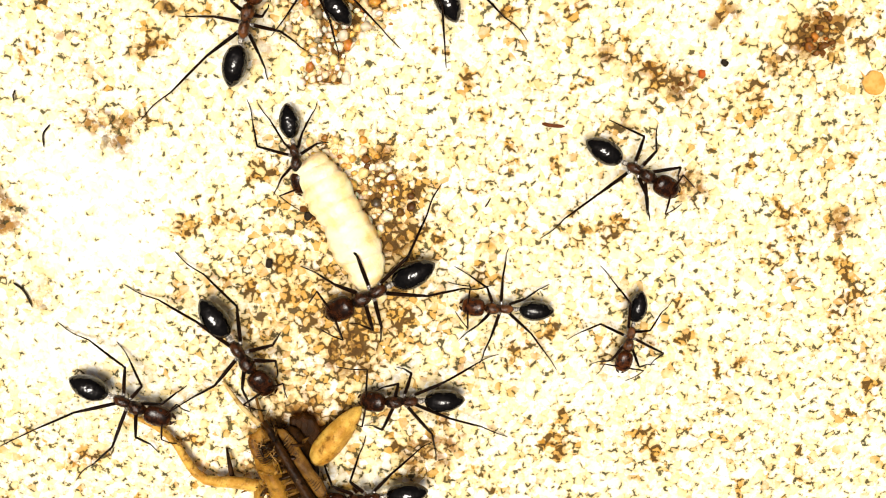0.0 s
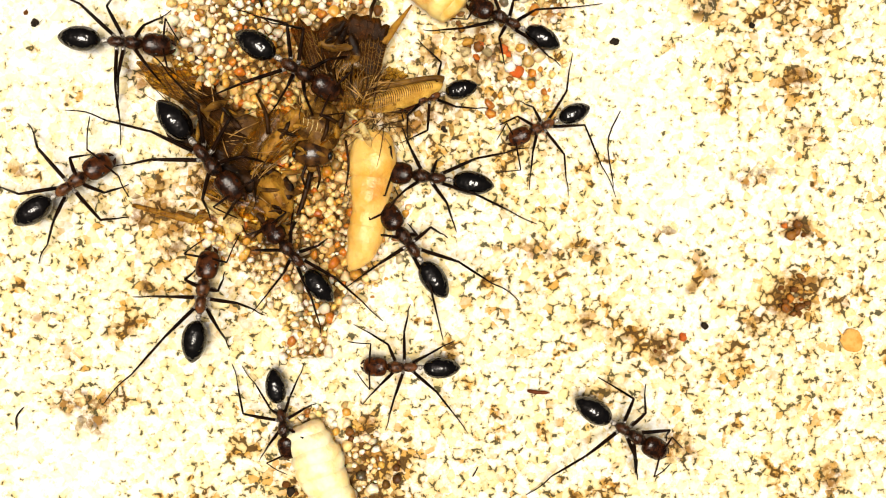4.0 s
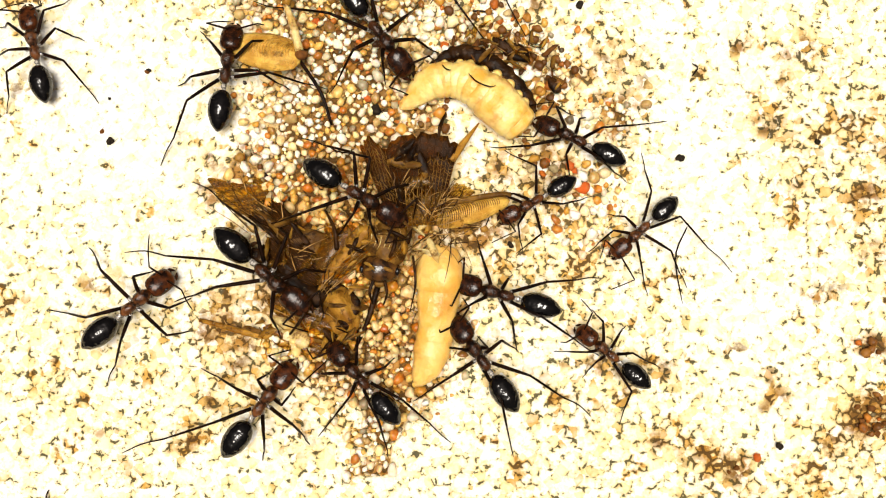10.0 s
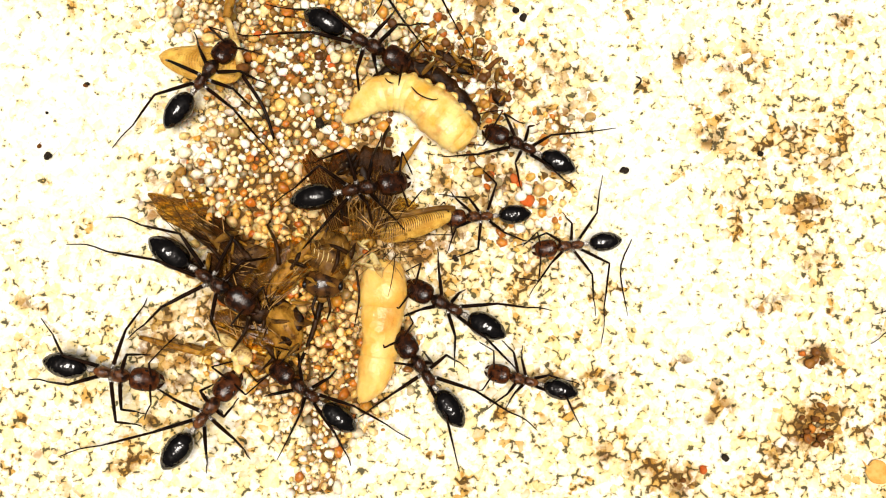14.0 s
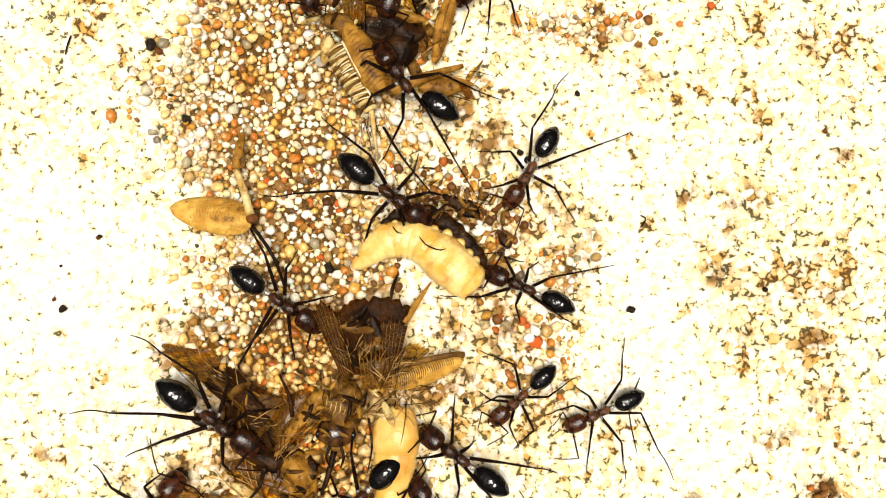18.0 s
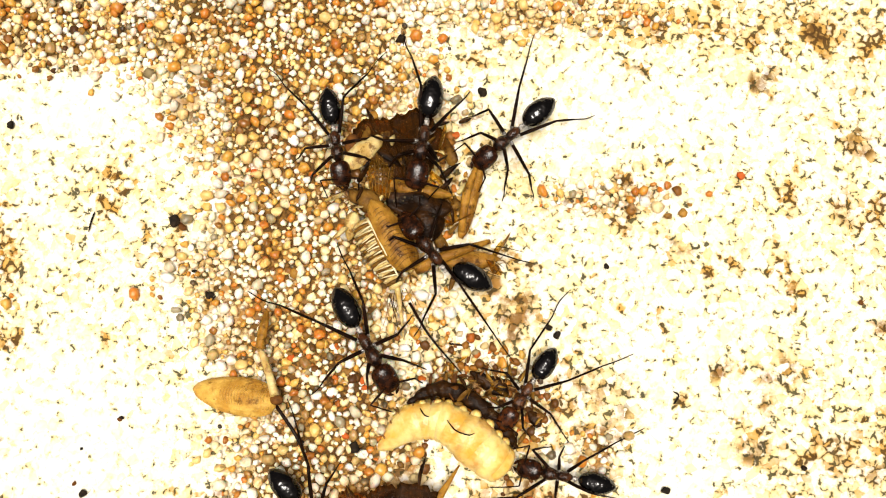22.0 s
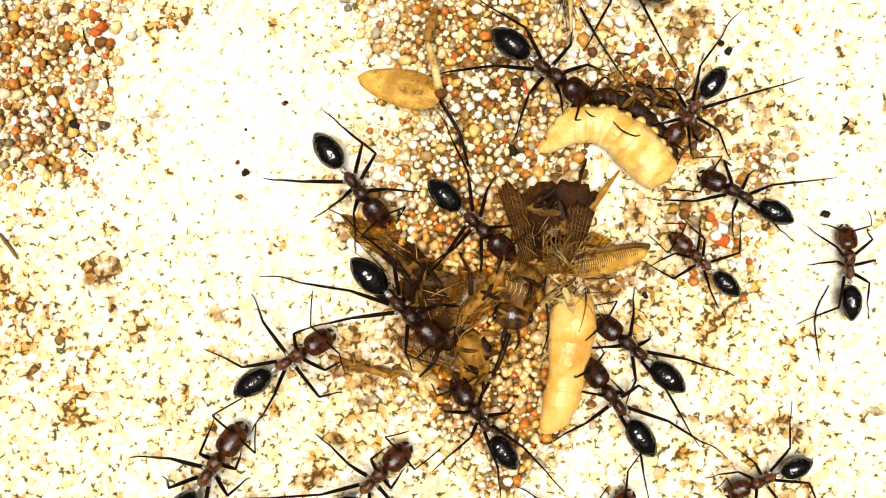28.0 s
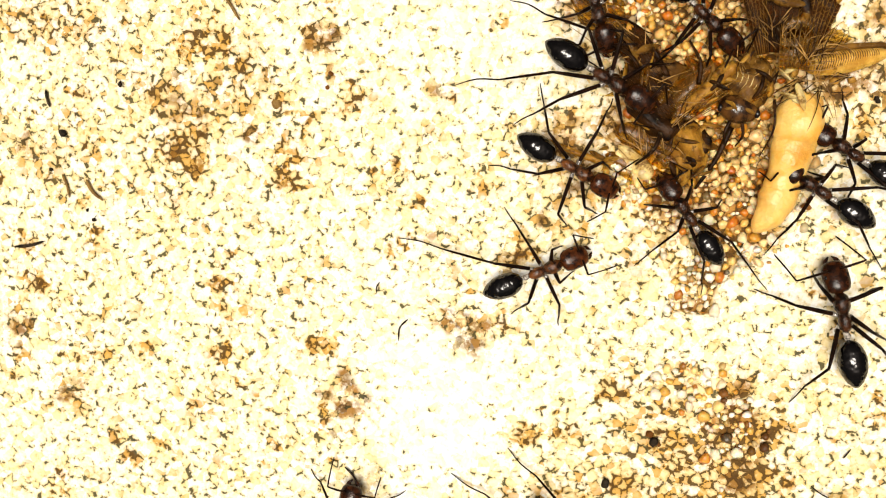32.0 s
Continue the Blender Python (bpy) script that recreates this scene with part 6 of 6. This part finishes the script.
def motions():
    crawl(ant_a1, 1, (0, -8.57, 3.69, -29.9, 1.5), (4, -8.57, 3.69, -29.9, 1.5), (7, -7.89, 2.65, -21.2, 1.5), (8, -7.89, 2.65, -21.2, 1.5), (9, -8.27, 3.05, -21.2, 1.5), (10, -8.80, 3.03, -29.9, 1.5), (11, -8.80, 3.03, -29.9, 1.5), (12, -8.33, 3.10, -33.6, 1.5), (13, -7.78, 2.82, -33.7, 1.5), (13.5, -6.33, 4.00, 12.1, 1.5), (15.5, -1.60, 4.48, -18.1, 1.5), (16, 1.84, 1.10, -52.7, 0.0), (17, -2.04, -3.99, -115.8, 0.0), (17.5, -3.45, -5.88, -116.9, 0.0), (18, -6.04, -5.85, -135.5, 0.0), (19.5, -9.78, 0.76, -210.1, 0.0), (20, -15.30, 6.34, -217.4, 0.0), (20.2, -19.42, 5.67, -185.3, 0.0), (20.5, -26.82, 4.65, -190.6, 0.0), (22, -37.37, 6.38, -194.9, 0.0), (22.5, -36.00, 7.23, -272.2, 0.0), (23, -34.62, 8.08, -349.5, 0.0), (23.8, -29.09, 8.18, -350.7, 0.0), (24.5, -20.48, 7.82, -378.8, 0.0), (26.5, -18.31, 6.45, -403.4, 0.0), (27, -18.11, 6.17, -408.1, 0.0), (28, -18.11, 6.17, -408.1, 0.0), (29, -17.20, 5.79, -429.2, 0.0), (30, -17.08, 5.12, -430.8, 0.0), (31, -16.84, 3.89, -425.6, 0.0), (32, -17.18, 3.77, -424.1, 0.0))
    crawl(ant_a2, 2, (0, -13.85, -1.01, -44.5, 0.9), (3, -13.85, -1.01, -44.5, 0.9), (4, -14.12, -1.81, -49.5, 0.9), (7, -14.50, -2.07, -40.4, 0.9), (13, -14.50, -2.07, -40.4, 0.9), (13.5, -14.44, -1.71, -32.9, 0.9), (15.5, -14.74, -0.80, -34.4, 0.9), (17, -14.74, -0.80, -34.4, 0.9), (17.5, -15.09, -0.57, -34.9, 0.9), (18, -15.09, -0.57, -34.9, 0.9), (26.5, -14.45, -1.45, -40.3, 0.9), (29, -14.45, -1.45, -40.3, 0.9), (30, -14.96, -1.90, -50.6, 0.9), (31, -15.49, -1.26, -36.3, 0.9), (32, -15.80, -0.82, -22.8, 0.9))
    crawl(ant_a3, 3, (0, -8.45, -8.20, 131.0), (1, -8.45, -8.20, 131.0), (4, -8.45, -8.20, 131.0), (7, -8.24, -8.90, 134.0), (8, -8.24, -8.90, 134.0), (9, -8.42, -8.61, 132.8), (12, -8.42, -8.61, 132.8), (13, -8.12, -8.45, 142.9), (16, -8.12, -8.45, 142.9), (28, -8.85, -8.36, 129.4), (29, -8.85, -8.36, 129.4), (30, -9.16, -8.57, 133.0), (32, -9.16, -8.57, 133.0))
    crawl(ant_a4, 4, (0, -12.80, -11.41, 76.0), (1, -12.80, -11.41, 76.0), (2, -13.11, -11.78, 84.6), (3, -14.38, -11.13, 81.2), (4, -14.38, -11.13, 81.2), (7, -14.71, -10.95, 62.7), (8, -14.71, -10.95, 62.7), (9, -14.69, -10.38, 54.8), (11, -14.69, -10.38, 54.8), (12, -14.51, -10.15, 45.8), (13, -14.51, -10.15, 45.8), (13.5, -14.69, -9.85, 51.3), (15.5, -14.21, -10.63, 54.7), (16, -13.79, -10.07, 51.6), (28, -15.70, -12.83, 48.2), (29, -17.53, -12.66, 54.9), (30, -17.72, -12.89, 41.1), (31, -17.72, -12.89, 41.1), (32, -17.85, -13.55, 31.4))
    crawl(ant_a5, 5, (0, -20.18, -5.40, -5.1), (1, -20.18, -5.40, -5.1), (2, -19.84, -6.65, -16.9), (3, -22.21, -5.42, 21.1), (4, -22.94, -4.05, 35.9), (7, -23.12, -5.06, 29.8), (8, -23.12, -5.06, 29.8), (9, -23.59, -4.95, 31.4), (10, -23.19, -4.33, 41.6), (11, -23.19, -4.33, 41.6), (12, -23.63, -4.32, 45.6), (13, -23.17, -5.58, 9.8), (13.5, -21.51, -7.42, -14.8), (15.5, -20.20, -6.39, 17.1), (16, -20.13, -6.72, 13.9), (17, -19.21, -7.46, 2.3), (17.5, -19.79, -7.04, 27.6), (18, -19.25, -6.66, 53.0), (26.5, -21.82, -5.08, 49.8), (27, -21.82, -5.08, 49.8), (28, -21.55, -5.52, 35.7), (29, -18.99, -5.37, 24.5), (30, -18.31, -6.82, -12.2), (31, -17.20, -6.37, -9.1), (32, -16.90, -6.59, -21.7))
    crawl(ant_a6, 6, (0, 0.36, -2.91, 173.2), (2, 0.36, -2.91, 173.2), (9, 0.36, -2.91, 173.2), (10, 0.47, -3.01, 165.3), (13, 0.47, -3.01, 165.3), (13.5, 0.58, -2.90, 156.0), (15.5, 0.93, -3.10, 151.3), (17.5, 0.93, -3.10, 151.3), (18, 0.50, -3.24, 143.7), (30, 0.50, -3.24, 143.7), (31, -0.11, -3.26, 146.5), (32, -0.16, -3.22, 155.5))
    crawl(ant_a7, 7, (0, -1.05, -7.00, 117.8), (1, -1.05, -7.00, 117.8), (3, -1.05, -7.00, 117.8), (4, -1.01, -7.37, 126.0), (7, -0.55, -7.55, 129.8), (8, -0.55, -7.55, 129.8), (9, -0.79, -7.17, 126.0), (16, -0.79, -7.17, 126.0), (27, -0.50, -6.66, 129.4), (28, -0.50, -6.66, 129.4), (29, -0.36, -6.30, 124.7), (30, -1.52, -5.91, 144.2), (31, -2.11, -5.69, 156.1), (32, -1.61, -5.77, 155.4))
    crawl(ant_a8, 8, (0, 9.60, 3.64, 113.3), (2.4, 9.60, 3.64, 113.3), (2.7, 9.97, 3.23, 173.7), (3, 10.33, 2.82, 234.1), (4, 7.44, 0.62, 203.9), (7, 8.26, 1.52, 192.5), (8, 8.26, 1.52, 192.5), (9, 8.49, 1.89, 192.3), (10, 9.31, 1.42, 223.2), (12, 9.31, 1.42, 223.2), (13, 9.33, 0.83, 210.1), (13.5, 8.13, 1.53, 178.4), (15.5, 10.62, -1.32, 238.3), (16, 10.49, -1.65, 235.3), (17, 9.68, -0.39, 203.5), (19, 9.68, -0.39, 203.5), (20, 10.09, 0.56, 206.4), (26.5, 10.70, -6.23, 250.1), (27, 10.82, -9.24, 238.7), (28, 9.03, -10.60, 206.0), (29, 8.89, -10.80, 213.2), (29.5, 9.23, -12.09, 187.8), (30.5, 11.38, -13.72, 201.4), (32, 11.38, -13.72, 201.4))
    crawl(ant_a9, 9, (0, -0.92, 2.31, -174.4), (3, -0.92, 2.31, -174.4), (4, 0.07, 2.27, -165.0), (7, 1.29, 1.88, -124.9), (8, 1.29, 1.88, -124.9), (9, 1.49, 2.27, -123.2), (10, 2.41, 3.07, -149.2), (11, 1.88, 3.34, -167.7), (12, 2.56, 3.94, -200.9), (13, 2.73, 4.33, -227.2), (13.5, 2.62, 3.91, -200.9), (15.5, 3.10, 0.51, -153.8), (16, 3.02, 1.25, -149.4), (17, 4.29, 1.07, -162.6), (17.5, 4.29, 1.07, -162.6), (18, 4.46, 0.58, -138.8), (19, 4.52, 1.28, -178.1), (20, 4.28, 1.50, -170.5), (26.5, 4.12, 3.03, -213.0), (27, 4.12, 3.03, -213.0), (28, 4.29, 2.58, -219.0), (29, 4.54, 2.68, -228.3), (32, 4.54, 2.68, -228.3))
    crawl(ant_a10, 10, (0, 5.01, 7.07, 155.3), (4, 5.01, 7.07, 155.3), (12, 5.01, 7.07, 155.3), (13, 5.35, 7.40, 155.7), (16, 5.35, 7.40, 155.7), (17, 4.88, 7.61, 155.2), (18, 4.88, 7.61, 155.2), (19, 5.13, 7.32, 167.6), (22, 5.13, 7.32, 167.6), (23, 5.01, 7.27, 174.6), (24.5, 4.65, 7.27, 176.0), (26.5, 5.50, 7.52, 154.2), (27, 5.50, 7.52, 154.2), (28, 6.45, 6.94, 155.9), (29, 6.77, 7.64, 145.1), (32, 6.77, 7.64, 145.1))
    crawl(ant_a11, 11, (0, -7.00, 13.23, -68.7), (7, -7.00, 13.23, -68.7), (8, -7.72, 12.42, -63.4), (9, -8.18, 12.33, -77.7), (10, -7.97, 13.77, -51.8), (11, -7.97, 13.77, -51.8), (12, -7.58, 14.80, -35.9), (13, -5.92, 14.49, -25.0), (13.5, -5.53, 14.09, -25.4), (15.5, -4.12, 14.00, -30.6), (16, -3.55, 13.89, -32.0), (17, -2.81, 13.69, -33.9), (17.5, -3.32, 13.64, -34.8), (18, -3.98, 13.81, -37.6), (19, -3.98, 13.81, -37.6), (20, -5.67, 15.14, -28.9), (20.5, -5.67, 15.14, -28.9), (22, -7.13, 15.72, -61.2), (23, -8.83, 14.15, -75.6), (24.5, -8.81, 14.64, -59.9), (26.5, -7.03, 14.26, -43.6), (27, -7.03, 14.26, -43.6), (28, -6.42, 14.16, -32.4), (29, -6.85, 13.53, -26.5), (32, -6.85, 13.53, -26.5))
    crawl(ant_a12, 12, (0, -31.05, 4.44, -6.4, 0.0), (2.5, -31.05, 4.44, -6.4, 0.0), (3.2, -25.19, 3.80, -6.0, 0.0), (3.6, -23.08, 4.06, -5.9, 0.0), (4, -19.65, 5.21, -3.2, 0.0), (4.5, -17.96, 8.91, 8.4, 0.0), (6.5, -17.73, 10.37, 84.5, 0.0), (7, -17.96, 10.67, 85.6, 0.0), (8, -17.70, 10.94, 83.7, 0.0), (10, -17.70, 10.94, 83.7, 0.0), (11, -17.41, 10.73, 88.7, 0.0), (12, -15.95, 11.00, 50.1, 0.0), (13, -16.50, 11.39, 95.4, 0.0), (13.5, -16.38, 12.24, 82.0, 0.0), (14.5, -13.54, 9.93, 28.1, 0.0), (15.5, -10.69, 7.61, -25.8, 0.0), (16, -12.23, 5.86, -61.7, 0.0), (17, -11.71, 7.09, -40.7, 0.0), (17.5, -11.71, 7.09, -40.7, 0.0), (18, -11.10, 6.88, -34.2, 0.0), (19, -9.84, 5.00, -40.2, 0.0), (20, -9.60, 5.27, -53.4, 0.0), (20.5, -10.43, 4.77, -54.5, 0.0), (22, -10.56, 5.17, -45.6, 0.0), (24.5, -10.81, 5.63, -42.9, 0.0), (26.5, -9.90, 4.15, -48.5, 0.5), (27, -9.90, 4.15, -48.5, 0.5), (28, -10.24, 4.17, -38.5, 0.5), (29, -9.99, 3.76, -36.6, 0.5), (30, -10.52, 3.80, -36.7, 0.5), (32, -10.52, 3.80, -36.7, 0.5))
    crawl(ant_a13, 13, (0, 14.19, 23.42, -143.7), (12, 14.19, 23.42, -143.7), (15.5, 7.30, 21.17, -148.0), (16, 8.02, 25.21, -121.6), (16.6, 5.71, 16.41, -122.9), (17, 5.71, 16.41, -122.9), (17.5, 5.36, 15.76, -122.8), (18, 5.22, 15.35, -122.2), (19, 4.27, 13.70, -127.4), (20, 3.02, 12.79, -140.0), (20.5, 3.02, 12.79, -140.0), (22, 2.99, 12.57, -125.5), (24.5, 2.99, 12.57, -125.5), (26.5, 3.00, 12.12, -122.7), (28, 3.00, 12.12, -122.7), (29, 2.39, 12.00, -120.7), (32, 2.39, 12.00, -120.7))
    crawl(ant_b4, 14, (0, -3.01, 21.01, 123.5, 0.5), (17, -3.01, 21.01, 123.5, 0.5), (18, -3.01, 21.01, 123.5, 0.5), (19, -3.09, 21.17, 130.6, 0.5), (20.5, -3.09, 21.17, 130.6, 0.5), (22, -2.80, 21.36, 126.9, 0.5), (24.5, -2.80, 21.36, 126.9, 0.5), (26.5, -2.99, 20.79, 129.9, 0.5), (32, -2.99, 20.79, 129.9, 0.5))
    crawl(ant_b1, 15, (0, -9.28, 28.97, -89.0), (19, -9.28, 28.97, -89.0), (20, -9.28, 28.97, -89.0), (20.5, -9.42, 29.59, -81.3), (22, -9.17, 29.06, -80.9), (23, -9.17, 29.06, -80.9), (24.5, -9.17, 29.63, -75.0), (32, -9.17, 29.63, -75.0))
    crawl(ant_b2, 16, (0, -3.32, 28.75, -105.7, 0.5), (19, -3.32, 28.75, -105.7, 0.5), (20, -3.36, 29.09, -100.8, 0.5), (24.5, -3.36, 29.09, -100.8, 0.5), (32, -3.36, 29.09, -100.8, 0.5))
    crawl(ant_b3, 17, (0, 2.67, 28.91, -133.5), (19, 2.67, 28.91, -133.5), (20, 2.36, 29.28, -140.3), (22, 2.36, 29.28, -140.3), (23, 1.89, 29.44, -145.3), (24.5, 1.89, 29.44, -145.3), (32, 1.89, 29.44, -145.3))
    crawl(ant_c1, 18, (0, -9.48, -19.43, -79.3), (1, -9.48, -19.43, -79.3), (2, -9.18, -18.64, -78.8), (4, -9.18, -18.64, -78.8), (7, -9.68, -19.93, -80.8), (10, 0.00, -40.00, -90.0), (32, 0.00, -40.00, -90.0))
    crawl(ant_c2, 19, (0, 13.09, -19.38, -27.0), (2, 13.09, -19.38, -27.0), (3, 13.14, -19.01, -30.7), (7, 13.14, -19.01, -30.7), (32, 13.14, -19.01, -30.7))
    crawl(ant_c3, 20, (0, -3.85, -28.51, -150.8, 0.0), (0.5, -3.42, -29.48, -186.8, 0.0), (1, -4.06, -29.67, -228.5, 0.5), (2, -2.90, -27.46, -235.5, 0.5), (3, -4.52, -27.92, -247.6, 0.5), (4, -2.49, -31.45, -246.6, 0.0), (32, -2.49, -31.45, -246.6, 0.0))
    crawl(ant_c4, 21, (0, 4.92, -29.27, -180.0), (0.3, 4.48, -29.96, -150.7), (0.6, 6.85, -30.72, -153.0), (1, 8.18, -31.42, -181.8), (1.2, 7.94, -29.83, -207.4), (1.5, 8.87, -24.32, -256.9), (1.8, 8.08, -22.96, -253.3), (2, 4.11, -19.00, -234.7), (2.4, -1.38, -17.42, -197.6), (2.7, -0.55, -17.16, -186.6), (3, -0.09, -17.17, -186.2), (4, -1.15, -15.15, -179.7), (4.5, -5.38, -14.71, -194.5), (5.5, -8.48, -21.49, -127.0), (6.5, -8.72, -25.86, -118.9), (10, 0.00, -60.00, -90.0), (32, 0.00, -60.00, -90.0))
    crawl(ant_c5, 22, (0, 13.69, -30.73, -98.7), (0.6, 12.98, -30.77, -93.7), (1, 14.24, -31.31, -95.9), (1.2, 14.25, -30.45, -100.2), (1.5, 16.04, -31.59, -98.0), (1.8, 16.78, -34.92, -97.7), (2.2, 17.07, -38.33, -97.5), (6, 25.00, -80.00, -90.0), (32, 25.00, -80.00, -90.0))
    crawl(ant_c6, 23, (0, -12.99, -33.21, -54.2), (1, -13.79, -33.02, -56.3), (2, -13.31, -32.51, -54.3), (32, -13.31, -32.51, -54.3))
    crawl(ant_c7, 24, (0, -20.98, -37.28, -22.0), (1, -20.98, -37.28, -22.0), (32, -20.98, -37.28, -22.0))
    crawl(ant_c8, 25, (0, -1.37, -36.16, -175.6), (1, -1.71, -35.42, -166.8), (32, -1.71, -35.42, -166.8))
    crawl(ant_c9, 26, (0, -3.78, -43.50, -168.9), (4, 0.00, -60.00, -160.0), (26, -10.00, -60.00, -210.0), (28.5, -14.86, -25.68, -199.8), (29.3, -21.32, -23.34, -188.6), (30, -24.69, -24.05, -174.7), (31, -29.72, -28.56, -143.5), (31.5, -30.64, -33.51, -78.7), (31.75, -29.39, -33.58, 5.4), (32, -28.14, -33.65, 89.4))
    crawl(ant_y1, 27, (0, 70.00, -50.00, 140.0), (5, 60.00, -45.00, 140.0), (8, 25.07, -20.64, 121.6), (9, 15.32, -10.83, 149.8), (9.5, 8.57, -4.80, 116.3), (10, 7.38, -6.64, 141.8), (11, 6.72, -7.01, 152.4), (12, 6.11, -7.26, 160.7), (13, 5.53, -7.55, 173.6), (13.5, 5.20, -7.41, 169.6), (15.5, 8.02, -7.78, 143.4), (16, 7.97, -7.16, 126.8), (17, 6.47, -9.14, 139.4), (26.5, 4.96, -2.05, 125.7), (27, 8.64, -1.37, 86.0), (28, 13.24, 2.83, 96.0), (29, 16.40, 5.94, 79.4), (32, 16.40, 5.94, 79.4))
    crawl(ant_x4, 28, (0, 33.99, 48.98, 129.5), (24.5, 33.99, 48.98, 129.5), (26.5, 15.49, 19.73, 114.4), (27, 16.97, 25.20, 95.9), (27.6, 16.72, 30.99, 92.4), (32, 16.72, 30.99, 92.4))
    crawl(ant_x3, 29, (0, 60.00, -30.00, 140.0), (11, 50.00, -20.00, 130.0), (13.5, 33.91, -6.08, 105.1), (15.5, 28.13, 9.49, 49.1), (16, 35.44, 12.97, 44.2), (17, 43.63, 20.59, 26.3), (20, 90.00, 40.00, 20.0), (32, 90.00, 40.00, 20.0))
    crawl(ant_z1, 30, (0, -39.73, 1.01, 67.5), (8.5, -39.73, 1.01, 67.5), (9.5, -31.14, 4.57, 109.5), (10, -30.22, 12.17, 104.5), (10.5, -32.83, 8.21, 183.5), (11, -32.79, 8.65, 164.0), (11.5, -38.07, 8.21, 161.2), (14, -85.00, 30.00, 165.0), (32, -85.00, 30.00, 165.0))
    crawl(ant_z3, 31, (0, 0.00, -75.00, 100.0), (9, 0.00, -60.00, 100.0), (10.5, -8.95, -20.70, 81.2), (11, -8.02, -16.04, 85.8), (11.25, -7.66, -15.04, 126.7), (11.5, -7.30, -14.03, 167.7), (12, -4.56, -13.83, 172.7), (12.5, -1.68, -18.66, 222.1), (13.5, -0.97, -26.46, 207.1), (16, 12.00, -70.00, 280.0), (32, 12.00, -70.00, 280.0))
    crawl(ant_e9, 32, (0, -80.00, -70.00, 40.0), (24, -70.00, -60.00, 45.0), (27, -25.72, -16.24, 50.3), (28, -26.10, -13.04, 58.7), (29, -28.61, -5.33, 83.8), (30, -28.38, 3.10, 78.2), (30.3, -28.27, 4.89, 80.4), (31, -28.23, 13.59, 78.5), (32, -28.23, 13.59, 78.5))
    crawl(ant_e5, 33, (0, 0.00, -75.00, 90.0), (24.5, 0.00, -65.00, 90.0), (28, -1.13, -14.90, 55.2), (29, -4.81, -16.14, 27.0), (29.5, -5.75, -16.88, 17.7), (30, -5.21, -17.69, 8.7), (30.5, -1.84, -19.80, -4.9), (31, 1.44, -23.14, -10.1), (32, 6.68, -27.63, -10.1))
    crawl(ant_e6, 34, (0, 10.00, -75.00, 95.0), (24.5, 10.00, -65.00, 100.0), (28.5, 10.59, -24.90, 119.4), (29.2, 6.17, -21.48, 122.4), (29.5, 2.35, -15.86, 121.5), (30, 0.45, -11.93, 128.0), (31, -0.04, -12.04, 129.7), (32, 1.21, -13.36, 110.9))
    walk(dragged, [(0, pose(-6.00 * MM, -24.60 * MM, 0, 0, 0, -63.0)), (1, pose(-5.60 * MM, -25.00 * MM, 0, 0, 0, -74.0)), (2.4, pose(-6.10 * MM, -24.30 * MM, 0, 0, 0, -74.0)), (9, pose(-6.10 * MM, -24.30 * MM, 0, 0, 0, -74.0)), (28.5, pose(-24.46 * MM, -21.70 * MM, 0, 0, 0, -30.1)), (29, pose(-23.30 * MM, -21.90 * MM, 0, 0, 0, -32.2)), (29.5, pose(-26.44 * MM, -22.42 * MM, 0, 0, 0, -31.3)), (30, pose(-27.33 * MM, -26.79 * MM, 0, 0, 0, 7.0)), (30.5, pose(-27.09 * MM, -29.68 * MM, 0, 0, 0, 12.8)), (31, pose(-26.66 * MM, -31.10 * MM, 0, 0, 0, 43.7)), (31.5, pose(-28.89 * MM, -33.56 * MM, 0, 0, 0, 59.0)), (32, pose(-28.22 * MM, -36.47 * MM, 0, 0, 0, 64.3))])


motions()
